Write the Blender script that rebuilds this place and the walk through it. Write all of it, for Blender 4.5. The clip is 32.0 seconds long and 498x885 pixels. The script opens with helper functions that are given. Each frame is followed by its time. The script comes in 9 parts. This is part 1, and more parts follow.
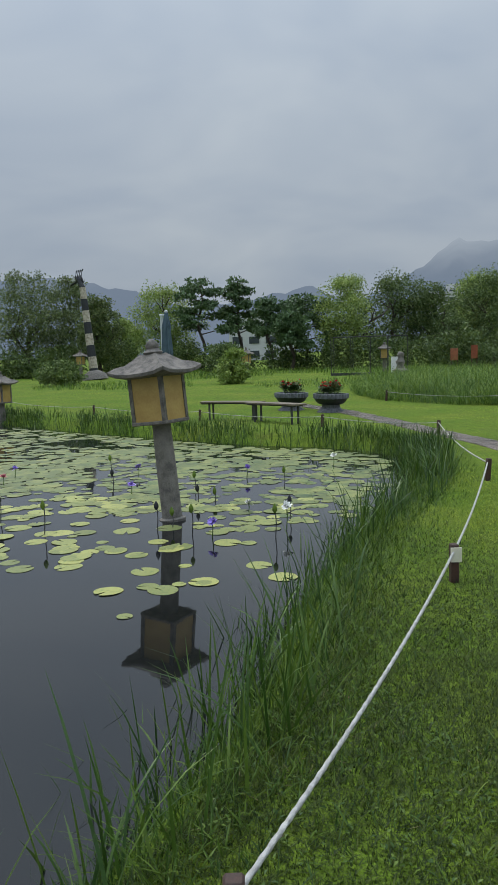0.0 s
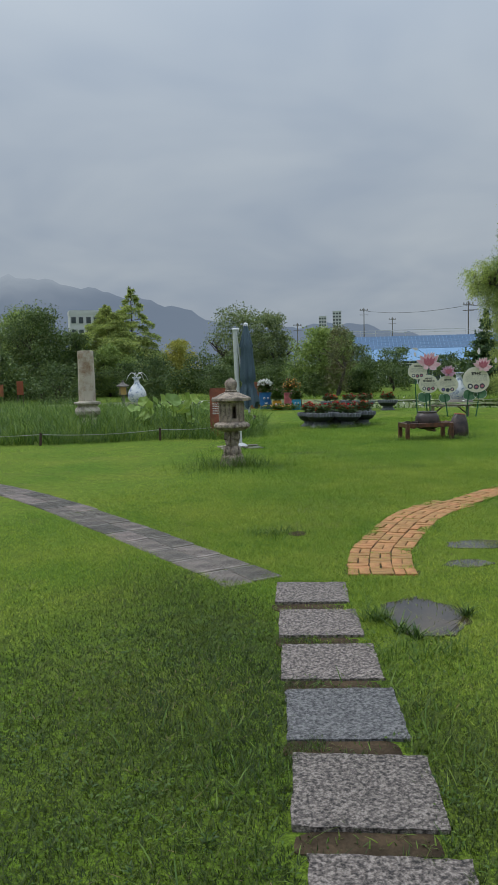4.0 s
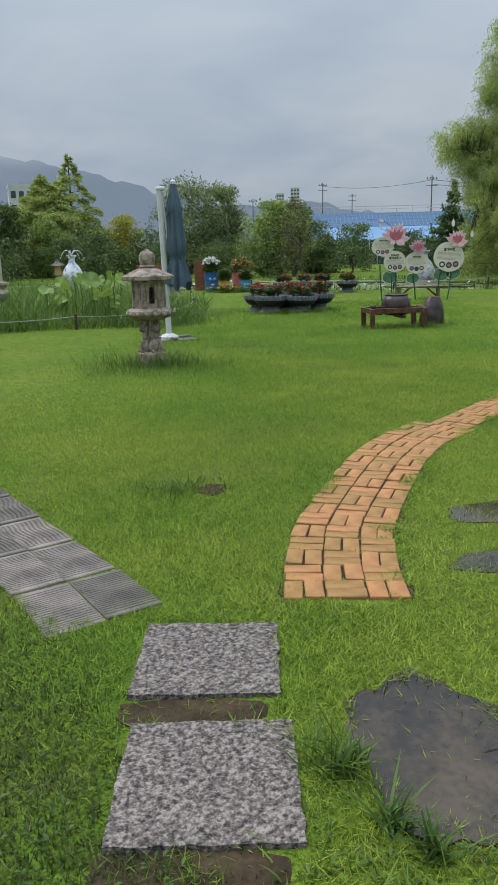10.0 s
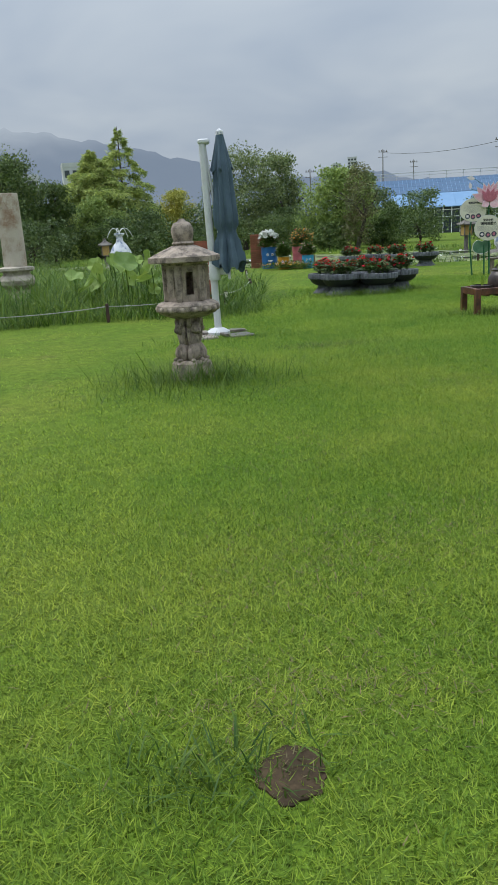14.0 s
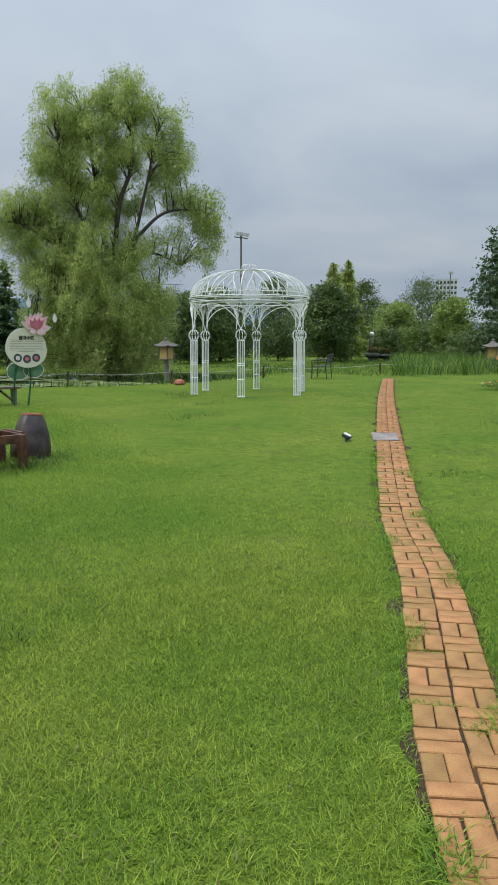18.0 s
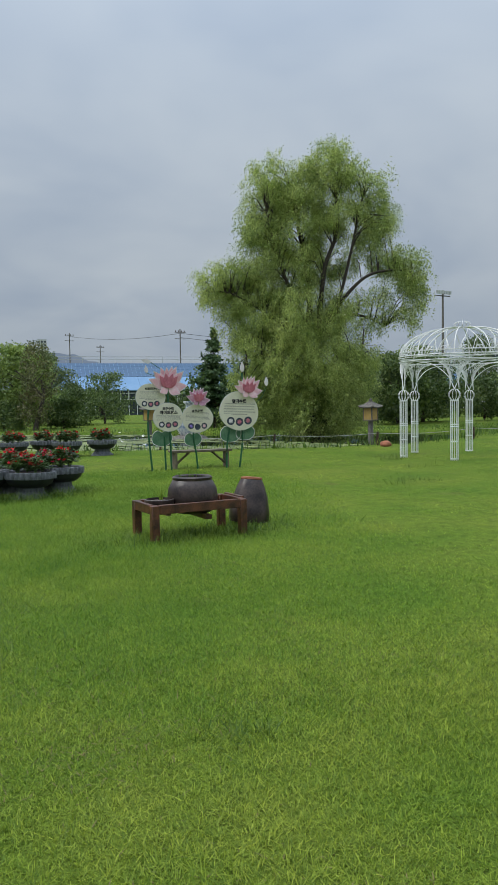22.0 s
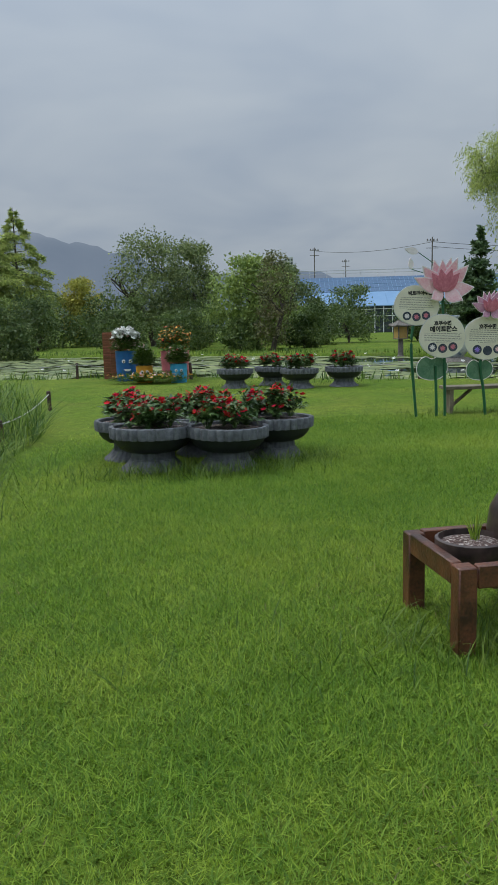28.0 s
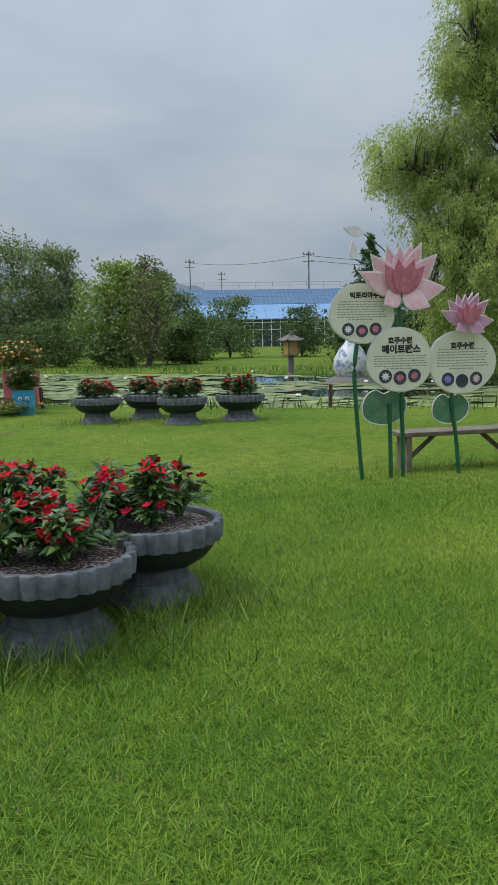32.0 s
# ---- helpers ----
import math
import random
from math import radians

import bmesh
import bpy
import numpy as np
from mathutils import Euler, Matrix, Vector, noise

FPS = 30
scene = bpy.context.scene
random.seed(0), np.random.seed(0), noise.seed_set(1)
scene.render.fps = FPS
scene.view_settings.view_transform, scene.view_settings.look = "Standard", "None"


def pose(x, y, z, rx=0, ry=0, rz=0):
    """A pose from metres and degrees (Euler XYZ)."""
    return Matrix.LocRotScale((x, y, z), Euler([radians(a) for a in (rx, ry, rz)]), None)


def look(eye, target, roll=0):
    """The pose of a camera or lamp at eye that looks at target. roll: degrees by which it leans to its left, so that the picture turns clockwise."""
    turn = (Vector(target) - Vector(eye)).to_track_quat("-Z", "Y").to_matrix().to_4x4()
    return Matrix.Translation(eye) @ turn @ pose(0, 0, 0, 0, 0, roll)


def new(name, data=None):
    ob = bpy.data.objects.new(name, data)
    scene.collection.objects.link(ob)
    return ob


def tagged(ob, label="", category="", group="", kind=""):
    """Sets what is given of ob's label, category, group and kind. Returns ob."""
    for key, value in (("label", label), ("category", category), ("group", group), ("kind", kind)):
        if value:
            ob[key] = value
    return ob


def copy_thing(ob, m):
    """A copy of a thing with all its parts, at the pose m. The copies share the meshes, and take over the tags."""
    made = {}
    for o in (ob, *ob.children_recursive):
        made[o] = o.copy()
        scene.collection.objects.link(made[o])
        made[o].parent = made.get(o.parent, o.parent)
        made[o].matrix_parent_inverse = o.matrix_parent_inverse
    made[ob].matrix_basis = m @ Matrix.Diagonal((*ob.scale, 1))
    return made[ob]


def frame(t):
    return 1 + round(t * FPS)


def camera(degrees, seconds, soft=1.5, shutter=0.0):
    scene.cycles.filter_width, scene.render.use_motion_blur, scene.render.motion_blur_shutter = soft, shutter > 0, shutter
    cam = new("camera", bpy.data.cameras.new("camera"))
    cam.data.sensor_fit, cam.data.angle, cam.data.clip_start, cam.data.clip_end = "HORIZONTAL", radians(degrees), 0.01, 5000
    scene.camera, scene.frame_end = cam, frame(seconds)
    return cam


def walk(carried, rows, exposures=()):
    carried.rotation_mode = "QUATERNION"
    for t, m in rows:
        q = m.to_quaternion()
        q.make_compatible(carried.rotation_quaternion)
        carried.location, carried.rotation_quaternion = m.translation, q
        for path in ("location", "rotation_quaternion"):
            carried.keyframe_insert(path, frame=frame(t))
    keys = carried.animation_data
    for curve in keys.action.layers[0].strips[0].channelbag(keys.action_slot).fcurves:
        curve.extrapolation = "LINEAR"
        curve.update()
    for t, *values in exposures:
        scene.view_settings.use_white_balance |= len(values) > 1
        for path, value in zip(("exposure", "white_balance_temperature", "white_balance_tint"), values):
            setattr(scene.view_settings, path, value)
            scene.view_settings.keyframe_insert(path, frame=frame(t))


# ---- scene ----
cam = camera(36.3, 32.0, soft=1.1)
METRES, EYE, TILT, LEAN, TURN = 20.5, 1.602, 0.55, -0.73, 24.1
ROWS = [
    (0.0, 0.0, 0.0, 0.0, -0.29, -7.31, 2.3),
    (0.5, 0.0074, 0.0087, -0.0008, -2.04, -7.25, 2.03),
    (1.0, 0.0151, 0.0173, -0.0011, -6.07, -7.44, 1.1),
    (1.5, 0.023, 0.0275, -0.0002, -12.27, -7.22, 0.62),
    (2.0, 0.0323, 0.0343, -0.0003, -19.14, -6.66, 0.72),
    (2.5, 0.0403, 0.0405, 0.0, -25.64, -6.39, 1.12),
    (3.0, 0.0438, 0.0449, -0.0, -30.7, -6.21, 1.48),
    (3.5, 0.0446, 0.0474, -0.0005, -33.11, -5.89, 1.88),
    (4.0, 0.0468, 0.0485, -0.0, -32.76, -5.79, 1.67),
    (4.5, 0.0504, 0.0497, -0.0006, -34.32, -7.11, 1.37),
    (6.5, 0.0786, 0.0746, -0.0066, -33.09, -11.99, 1.58),
    (7.0, 0.0867, 0.0851, -0.0079, -31.19, -12.87, 1.85),
    (7.5, 0.0968, 0.0974, -0.0081, -30.74, -13.99, 1.79),
    (8.0, 0.1057, 0.1094, -0.0083, -31.51, -14.75, 1.51),
    (8.5, 0.1173, 0.1199, -0.0091, -32.11, -15.12, 1.55),
    (9.0, 0.1269, 0.1307, -0.0089, -33.43, -15.42, 1.42),
    (9.5, 0.1355, 0.1449, -0.009, -34.99, -15.12, 1.36),
    (10.0, 0.1441, 0.1576, -0.0094, -35.99, -14.6, 1.51),
    (10.5, 0.1504, 0.1741, -0.0096, -34.65, -14.91, 1.37),
    (11.0, 0.1572, 0.1905, -0.0108, -32.14, -15.5, 1.35),
    (11.5, 0.1648, 0.205, -0.0109, -30.58, -15.91, 1.59),
    (12.0, 0.1739, 0.2204, -0.0114, -29.35, -15.86, 1.95),
    (12.5, 0.1846, 0.236, -0.0114, -29.87, -15.59, 2.17),
    (13.0, 0.1962, 0.2507, -0.0115, -30.69, -15.47, 2.19),
    (13.5, 0.2085, 0.2654, -0.0123, -31.03, -16.05, 2.98),
    (15.5, 0.2755, 0.3357, -0.0163, -38.43, -16.3, 3.81),
    (16.0, 0.2932, 0.3503, -0.017, -42.55, -15.41, 3.55),
    (16.5, 0.3126, 0.3636, -0.0172, -47.88, -14.11, 2.52),
    (17.0, 0.3311, 0.3754, -0.0159, -54.36, -11.91, 1.05),
    (17.5, 0.3488, 0.3831, -0.0137, -61.88, -9.72, 0.31),
    (18.0, 0.3627, 0.3854, -0.0126, -69.06, -8.54, -0.26),
    (18.5, 0.3679, 0.3865, -0.0121, -74.37, -7.64, -0.51),
    (19.0, 0.3686, 0.3881, -0.0108, -75.9, -6.29, -0.18),
    (19.5, 0.3681, 0.3892, -0.01, -75.54, -5.25, 0.08),
    (20.0, 0.3676, 0.3908, -0.0101, -72.91, -4.74, 0.12),
    (20.5, 0.3663, 0.3933, -0.0099, -68.9, -4.27, 0.32),
    (21.0, 0.3654, 0.3963, -0.0099, -65.26, -4.14, 0.6),
    (21.5, 0.3656, 0.4005, -0.0108, -61.16, -4.21, 0.59),
    (22.0, 0.3724, 0.4072, -0.0118, -54.46, -3.94, 0.85),
    (22.5, 0.3807, 0.4167, -0.011, -47.08, -3.85, 1.16),
    (23.0, 0.3857, 0.4301, -0.011, -40.54, -4.24, 1.42),
    (23.5, 0.3932, 0.4428, -0.0121, -35.78, -4.82, 1.54),
    (24.0, 0.4047, 0.4561, -0.0138, -34.02, -5.71, 1.58),
    (24.5, 0.4185, 0.4706, -0.0144, -34.8, -6.5, 1.38),
    (25.0, 0.4349, 0.4847, -0.0144, -36.03, -7.06, 0.98),
    (25.5, 0.4508, 0.4985, -0.0147, -37.16, -6.89, 0.53),
    (27.5, 0.5199, 0.562, -0.0172, -37.03, -8.75, 1.83),
    (28.0, 0.5389, 0.5803, -0.0183, -36.3, -9.69, 1.77),
    (28.5, 0.5572, 0.5986, -0.02, -35.0, -10.88, 2.15),
    (29.0, 0.5739, 0.6185, -0.0212, -33.8, -12.0, 2.57),
    (29.5, 0.5905, 0.6371, -0.0213, -32.95, -12.85, 2.78),
    (30.0, 0.6037, 0.6554, -0.0219, -32.64, -12.06, 3.02),
    (30.5, 0.6155, 0.6747, -0.0206, -33.98, -10.12, 3.28),
    (31.0, 0.6287, 0.6932, -0.0199, -37.36, -8.91, 3.4),
    (31.5, 0.641, 0.7099, -0.0195, -42.32, -9.07, 2.43),
    (32.0, 0.6535, 0.7239, -0.0197, -45.55, -8.96, 1.32),
]
walk(cam, [(t, pose(0, 0, EYE, TILT, LEAN, TURN) @ pose(METRES * x, METRES * y, METRES * z, 90 + pitch, roll, yaw)) for t, x, y, z, yaw, pitch, roll in ROWS],
     exposures=[(0.0, -0.17), (3.0, -0.28), (7.0, -0.08), (13.0, 0.06), (16.0, 0.12), (18.0, 0.07), (19.0, -0.12), (20.0, -0.12), (21.0, -0.10), (24.0, -0.13), (29.0, -0.19), (32.0, -0.04)])

# ---- light ----
world = bpy.data.worlds.new("overcast_sky")
scene.world = world
world.use_nodes = True
wt = world.node_tree
for n in list(wt.nodes):
    wt.nodes.remove(n)
SUN_EL, SUN_AZ = radians(52), radians(-55)


def wnode(kind, **kw):
    n = wt.nodes.new(kind)
    for k, v in kw.items():
        setattr_safe(n, k, v)
    return n


def setattr_safe(n, k, v):
    if k == "operation":
        n.operation = v
    elif k == "blend_type":
        n.blend_type = v
    elif k == "data_type":
        n.data_type = v
    elif k == "noise_dimensions":
        n.noise_dimensions = v


def build_world():
    L = wt.links
    out = wt.nodes.new("ShaderNodeOutputWorld")
    bg = wt.nodes.new("ShaderNodeBackground")
    sky = wt.nodes.new("ShaderNodeTexSky")
    sky.sky_type = 'NISHITA'
    sky.sun_disc = False
    sky.sun_elevation, sky.sun_rotation = SUN_EL, SUN_AZ
    sky.air_density, sky.dust_density = 1.0, 3.0
    dim = wnode("ShaderNodeMix", data_type='RGBA', blend_type='MULTIPLY')
    dim.inputs[0].default_value = 1.0
    L.new(sky.outputs[0], dim.inputs[6])
    dim.inputs[7].default_value = (0.06, 0.06, 0.06, 1)
    co = wt.nodes.new("ShaderNodeTexCoord")
    sep = wt.nodes.new("ShaderNodeSeparateXYZ")
    L.new(co.outputs["Generated"], sep.inputs[0])
    # cloud deck seen in perspective: x / (z + c), y / (z + c)
    zc = wnode("ShaderNodeMath", operation='MAXIMUM')
    L.new(sep.outputs[2], zc.inputs[0])
    zc.inputs[1].default_value = 0.0
    za = wnode("ShaderNodeMath", operation='ADD')
    L.new(zc.outputs[0], za.inputs[0])
    za.inputs[1].default_value = 0.25
    dx = wnode("ShaderNodeMath", operation='DIVIDE')
    dy = wnode("ShaderNodeMath", operation='DIVIDE')
    L.new(sep.outputs[0], dx.inputs[0]); L.new(za.outputs[0], dx.inputs[1])
    L.new(sep.outputs[1], dy.inputs[0]); L.new(za.outputs[0], dy.inputs[1])
    com = wt.nodes.new("ShaderNodeCombineXYZ")
    L.new(dx.outputs[0], com.inputs[0]); L.new(dy.outputs[0], com.inputs[1])
    no = wt.nodes.new("ShaderNodeTexNoise")
    no.inputs["Scale"].default_value = 1.5
    no.inputs["Detail"].default_value = 3.5
    no.inputs["Roughness"].default_value = 0.55
    no.inputs["Distortion"].default_value = 0.35
    L.new(com.outputs[0], no.inputs["Vector"])
    ramp = wt.nodes.new("ShaderNodeValToRGB")
    e = ramp.color_ramp.elements
    e[0].position, e[0].color = 0.30, (0.685, 0.825, 1.02, 1)
    e[1].position, e[1].color = 0.72, (0.97, 1.09, 1.21, 1)
    L.new(no.outputs[0], ramp.inputs[0])
    # overcast sky: brighter towards the zenith
    el = wnode("ShaderNodeMath", operation='MULTIPLY_ADD')
    L.new(zc.outputs[0], el.inputs[0])
    el.inputs[1].default_value, el.inputs[2].default_value = SKY_ZENITH, SKY_LOW
    p4 = wnode("ShaderNodeMath", operation='POWER')
    L.new(zc.outputs[0], p4.inputs[0])
    p4.inputs[1].default_value = 4.0
    elb = wnode("ShaderNodeMath", operation='MULTIPLY_ADD')
    L.new(p4.outputs[0], elb.inputs[0])
    elb.inputs[1].default_value = SKY_TOP
    L.new(el.outputs[0], elb.inputs[2])
    el = elb
    cl = wnode("ShaderNodeMix", data_type='RGBA', blend_type='MULTIPLY')
    cl.inputs[0].default_value = 1.0
    L.new(ramp.outputs[0], cl.inputs[6])
    L.new(el.outputs[0], cl.inputs[7])
    add = wnode("ShaderNodeMix", data_type='RGBA', blend_type='MIX')
    add.inputs[0].default_value = 0.95
    L.new(dim.outputs[2], add.inputs[6]); L.new(cl.outputs[2], add.inputs[7])
    L.new(add.outputs[2], bg.inputs[0])
    bg.inputs[1].default_value = 1.0
    L.new(bg.outputs[0], out.inputs[0])


SKY_LOW, SKY_ZENITH, SKY_TOP = 0.43, 0.47, 2.05
build_world()
sun = new("sun", bpy.data.lights.new("sun", 'SUN'))
sun.data.energy, sun.data.angle, sun.data.color = 1.5, radians(30), (1.0, 0.97, 0.92)
sun.matrix_world = look((0, 0, 0), (-math.sin(SUN_AZ) * math.cos(SUN_EL), -math.cos(SUN_AZ) * math.cos(SUN_EL), -math.sin(SUN_EL)))

# ---- materials ----


def mat(name, c1, c2=None, rough=0.7, scale=6.0, bump=0.2, fine=60.0, metal=0.0, island=0.0, rand=0.0, spec=0.5, c3=None, through_light=0.0, bump_dist=0.01):
    """A material with two scales of noise between c1 and c2 and fine grain; island / rand: value shift per loose piece / per object."""
    m = bpy.data.materials.new(name)
    m.use_nodes = True
    t = m.node_tree
    L = t.links
    bs = t.nodes["Principled BSDF"]
    bs.inputs["Roughness"].default_value = rough
    bs.inputs["Metallic"].default_value = metal
    bs.inputs["Specular IOR Level"].default_value = spec
    c2 = c2 or tuple(v * 0.75 for v in c1)
    co = t.nodes.new("ShaderNodeTexCoord")
    n1 = t.nodes.new("ShaderNodeTexNoise")
    n1.inputs["Scale"].default_value, n1.inputs["Detail"].default_value = scale, 4.0
    n2 = t.nodes.new("ShaderNodeTexNoise")
    n2.inputs["Scale"].default_value, n2.inputs["Detail"].default_value = fine, 2.0
    L.new(co.outputs["Object"], n1.inputs["Vector"])
    L.new(co.outputs["Object"], n2.inputs["Vector"])
    r = t.nodes.new("ShaderNodeValToRGB")
    r.color_ramp.elements[0].position, r.color_ramp.elements[1].position = 0.32, 0.68
    r.color_ramp.elements[0].color, r.color_ramp.elements[1].color = (*c1, 1), (*c2, 1)
    if c3:
        k = r.color_ramp.elements.new(0.5)
        k.color = (*c3, 1)
    mixv = t.nodes.new("ShaderNodeMath")
    mixv.operation = 'MULTIPLY_ADD'
    L.new(n2.outputs[0], mixv.inputs[0])
    mixv.inputs[1].default_value = 0.45
    half = t.nodes.new("ShaderNodeMath")
    half.operation = 'MULTIPLY_ADD'
    L.new(n1.outputs[0], half.inputs[0])
    half.inputs[1].default_value, half.inputs[2].default_value = 1.0, -0.225
    L.new(half.outputs[0], mixv.inputs[2])
    L.new(mixv.outputs[0], r.inputs[0])
    col = r.outputs[0]
    for kind, amount in (("island", island), ("object", rand)):
        if amount:
            src = t.nodes.new("ShaderNodeNewGeometry" if kind == "island" else "ShaderNodeObjectInfo")
            hs = t.nodes.new("ShaderNodeHueSaturation")
            mr = t.nodes.new("ShaderNodeMapRange")
            L.new(src.outputs["Random Per Island" if kind == "island" else "Random"], mr.inputs[0])
            mr.inputs[3].default_value, mr.inputs[4].default_value = 1 - amount, 1 + amount
            L.new(mr.outputs[0], hs.inputs["Value"])
            mh = t.nodes.new("ShaderNodeMapRange")
            L.new(src.outputs["Random Per Island" if kind == "island" else "Random"], mh.inputs[0])
            mh.inputs[3].default_value, mh.inputs[4].default_value = 0.5 + amount * 0.05, 0.5 - amount * 0.05
            L.new(mh.outputs[0], hs.inputs["Hue"])
            L.new(col, hs.inputs["Color"])
            col = hs.outputs[0]
    L.new(col, bs.inputs["Base Color"])
    if bump:
        b = t.nodes.new("ShaderNodeBump")
        b.inputs["Strength"].default_value, b.inputs["Distance"].default_value = bump, bump_dist
        L.new(mixv.outputs[0], b.inputs["Height"])
        L.new(b.outputs[0], bs.inputs["Normal"])
    if through_light:
        tr = t.nodes.new("ShaderNodeBsdfTranslucent")
        mx = t.nodes.new("ShaderNodeMixShader")
        mx.inputs[0].default_value = through_light
        L.new(col, tr.inputs[0])
        L.new(bs.outputs[0], mx.inputs[1]); L.new(tr.outputs[0], mx.inputs[2])
        L.new(mx.outputs[0], t.nodes["Material Output"].inputs[0])
    return m


def water_mat(name, colour):
    m = bpy.data.materials.new(name)
    m.use_nodes = True
    t = m.node_tree
    bs = t.nodes["Principled BSDF"]
    bs.inputs["Base Color"].default_value = (*colour, 1)
    bs.inputs["Roughness"].default_value = 0.03
    bs.inputs["IOR"].default_value = 1.5
    co = t.nodes.new("ShaderNodeTexCoord")
    n = t.nodes.new("ShaderNodeTexNoise")
    n.inputs["Scale"].default_value, n.inputs["Detail"].default_value = 5.0, 2.0
    b = t.nodes.new("ShaderNodeBump")
    b.inputs["Strength"].default_value, b.inputs["Distance"].default_value = 0.05, 0.01
    t.links.new(co.outputs["Object"], n.inputs["Vector"])
    t.links.new(n.outputs[0], b.inputs["Height"])
    t.links.new(b.outputs[0], bs.inputs["Normal"])
    return m


def lawn_mat(name):
    """Mown turf: fine dark thatch between bright leaf tips, clumps, and broad yellow, green and dry patches."""
    m = bpy.data.materials.new(name)
    m.use_nodes = True
    t = m.node_tree
    L = t.links
    bs = t.nodes["Principled BSDF"]
    bs.inputs["Roughness"].default_value = 0.9
    bs.inputs["Specular IOR Level"].default_value = 0.08
    co = t.nodes.new("ShaderNodeTexCoord")

    def noise(scale, detail, rough=0.5):
        n = t.nodes.new("ShaderNodeTexNoise")
        n.inputs["Scale"].default_value, n.inputs["Detail"].default_value, n.inputs["Roughness"].default_value = scale, detail, rough
        L.new(co.outputs["Object"], n.inputs["Vector"])
        return n.outputs[0]

    def ramp(src, stops):
        r = t.nodes.new("ShaderNodeValToRGB")
        e = r.color_ramp.elements
        while len(e) < len(stops):
            e.new(0.5)
        for k, (q, c) in enumerate(stops):
            e[k].position, e[k].color = q, (*c, 1)
        L.new(src, r.inputs[0])
        return r.outputs[0]

    def blend(kind, fac, a, b):
        x = t.nodes.new("ShaderNodeMix")
        x.data_type, x.blend_type = 'RGBA', kind
        if isinstance(fac, float):
            x.inputs[0].default_value = fac
        else:
            L.new(fac, x.inputs[0])
        L.new(a, x.inputs[6]); L.new(b, x.inputs[7])
        return x.outputs[2]

    fine, clump, broad, dry = noise(75, 3.0, 0.7), noise(9, 3.0, 0.6), noise(0.55, 3.0, 0.6), noise(0.9, 4.0, 0.65)
    tint = ramp(broad, [(0.32, (0.090, 0.160, 0.017)), (0.5, (0.118, 0.178, 0.021)), (0.68, (0.150, 0.196, 0.027))])
    tint = blend('MIX', ramp(dry, [(0.60, (0, 0, 0)), (0.74, (0.55, 0.55, 0.55))]), tint, ramp(fine, [(0.3, (0.10, 0.085, 0.035)), (0.7, (0.19, 0.16, 0.06))]))
    grain = ramp(fine, [(0.34, (0.36, 0.36, 0.40)), (0.5, (0.92, 0.92, 0.92)), (0.66, (1.35, 1.32, 1.25))])
    lumps = ramp(clump, [(0.34, (0.74, 0.76, 0.78)), (0.52, (1.0, 1.0, 1.0)), (0.68, (1.16, 1.14, 1.06))])
    L.new(blend('MULTIPLY', 1.0, blend('MULTIPLY', 1.0, tint, grain), lumps), bs.inputs["Base Color"])
    hs = t.nodes.new("ShaderNodeMath")
    hs.operation = 'MULTIPLY_ADD'
    L.new(clump, hs.inputs[0])
    hs.inputs[1].default_value = 1.6
    L.new(fine, hs.inputs[2])
    b = t.nodes.new("ShaderNodeBump")
    b.inputs["Strength"].default_value, b.inputs["Distance"].default_value = 0.55, 0.02
    L.new(hs.outputs[0], b.inputs["Height"])
    L.new(b.outputs[0], bs.inputs["Normal"])
    return m


M_LAWN = lawn_mat("lawn_turf")
M_BLADE = mat("grass_blade", (0.162, 0.268, 0.027), (0.275, 0.352, 0.049), 0.5, 0.55, 0, 3, island=0.45, spec=0.2, through_light=0.38, c3=(0.212, 0.305, 0.036))
M_BLADEGREEN = mat("lush_grass_blade", (0.142, 0.260, 0.027), (0.244, 0.350, 0.045), 0.5, 0.55, 0, 3, island=0.45, spec=0.2, through_light=0.38, c3=(0.187, 0.304, 0.035))
M_STRAW = mat("dead_grass", (0.21, 0.175, 0.070), (0.115, 0.080, 0.036), 0.7, 3, 0, 20, island=0.35)
M_COARSE = mat("coarse_lawn_blade", (0.033, 0.060, 0.009), (0.070, 0.104, 0.015), 0.5, 0.7, 0, 3, island=0.58, spec=0.25, through_light=0.25)
M_WEED = mat("coarse_grass", (0.062, 0.125, 0.015), (0.125, 0.202, 0.028), 0.5, 0.8, 0, 5, island=0.5, spec=0.3, through_light=0.3)
M_BANK = mat("rank_bank_grass", (0.040, 0.090, 0.010), (0.092, 0.160, 0.019), 0.5, 0.9, 0, 5, island=0.5, spec=0.3, through_light=0.3)
M_SEDGE = mat("dark_sedge_blade", (0.030, 0.075, 0.011), (0.075, 0.140, 0.020), 0.4, 1.0, 0, 5, island=0.5, spec=0.4, through_light=0.2)
M_REED = mat("reed_leaf", (0.066, 0.140, 0.019), (0.160, 0.250, 0.038), 0.5, 1.2, 0, 6, island=0.55, spec=0.3, through_light=0.3)
M_PAD = mat("lily_pad", (0.17, 0.215, 0.055), (0.10, 0.155, 0.04), 0.55, 3, 0.1, 20, rand=0.35, island=0.35, c3=(0.22, 0.235, 0.06))
M_PADFAR = mat("far_lily_pad", (0.115, 0.150, 0.050), (0.215, 0.245, 0.095), 0.6, 1.5, 0, 6, island=0.4, spec=0.3, c3=(0.16, 0.20, 0.07))
M_WATER = water_mat("pond_water", (0.010, 0.011, 0.011))
M_PUDDLE = mat("muddy_puddle", (0.078, 0.056, 0.035), (0.014, 0.011, 0.009), 0.035, 3.2, 0.0, 30, c3=(0.040, 0.030, 0.020), spec=0.5)
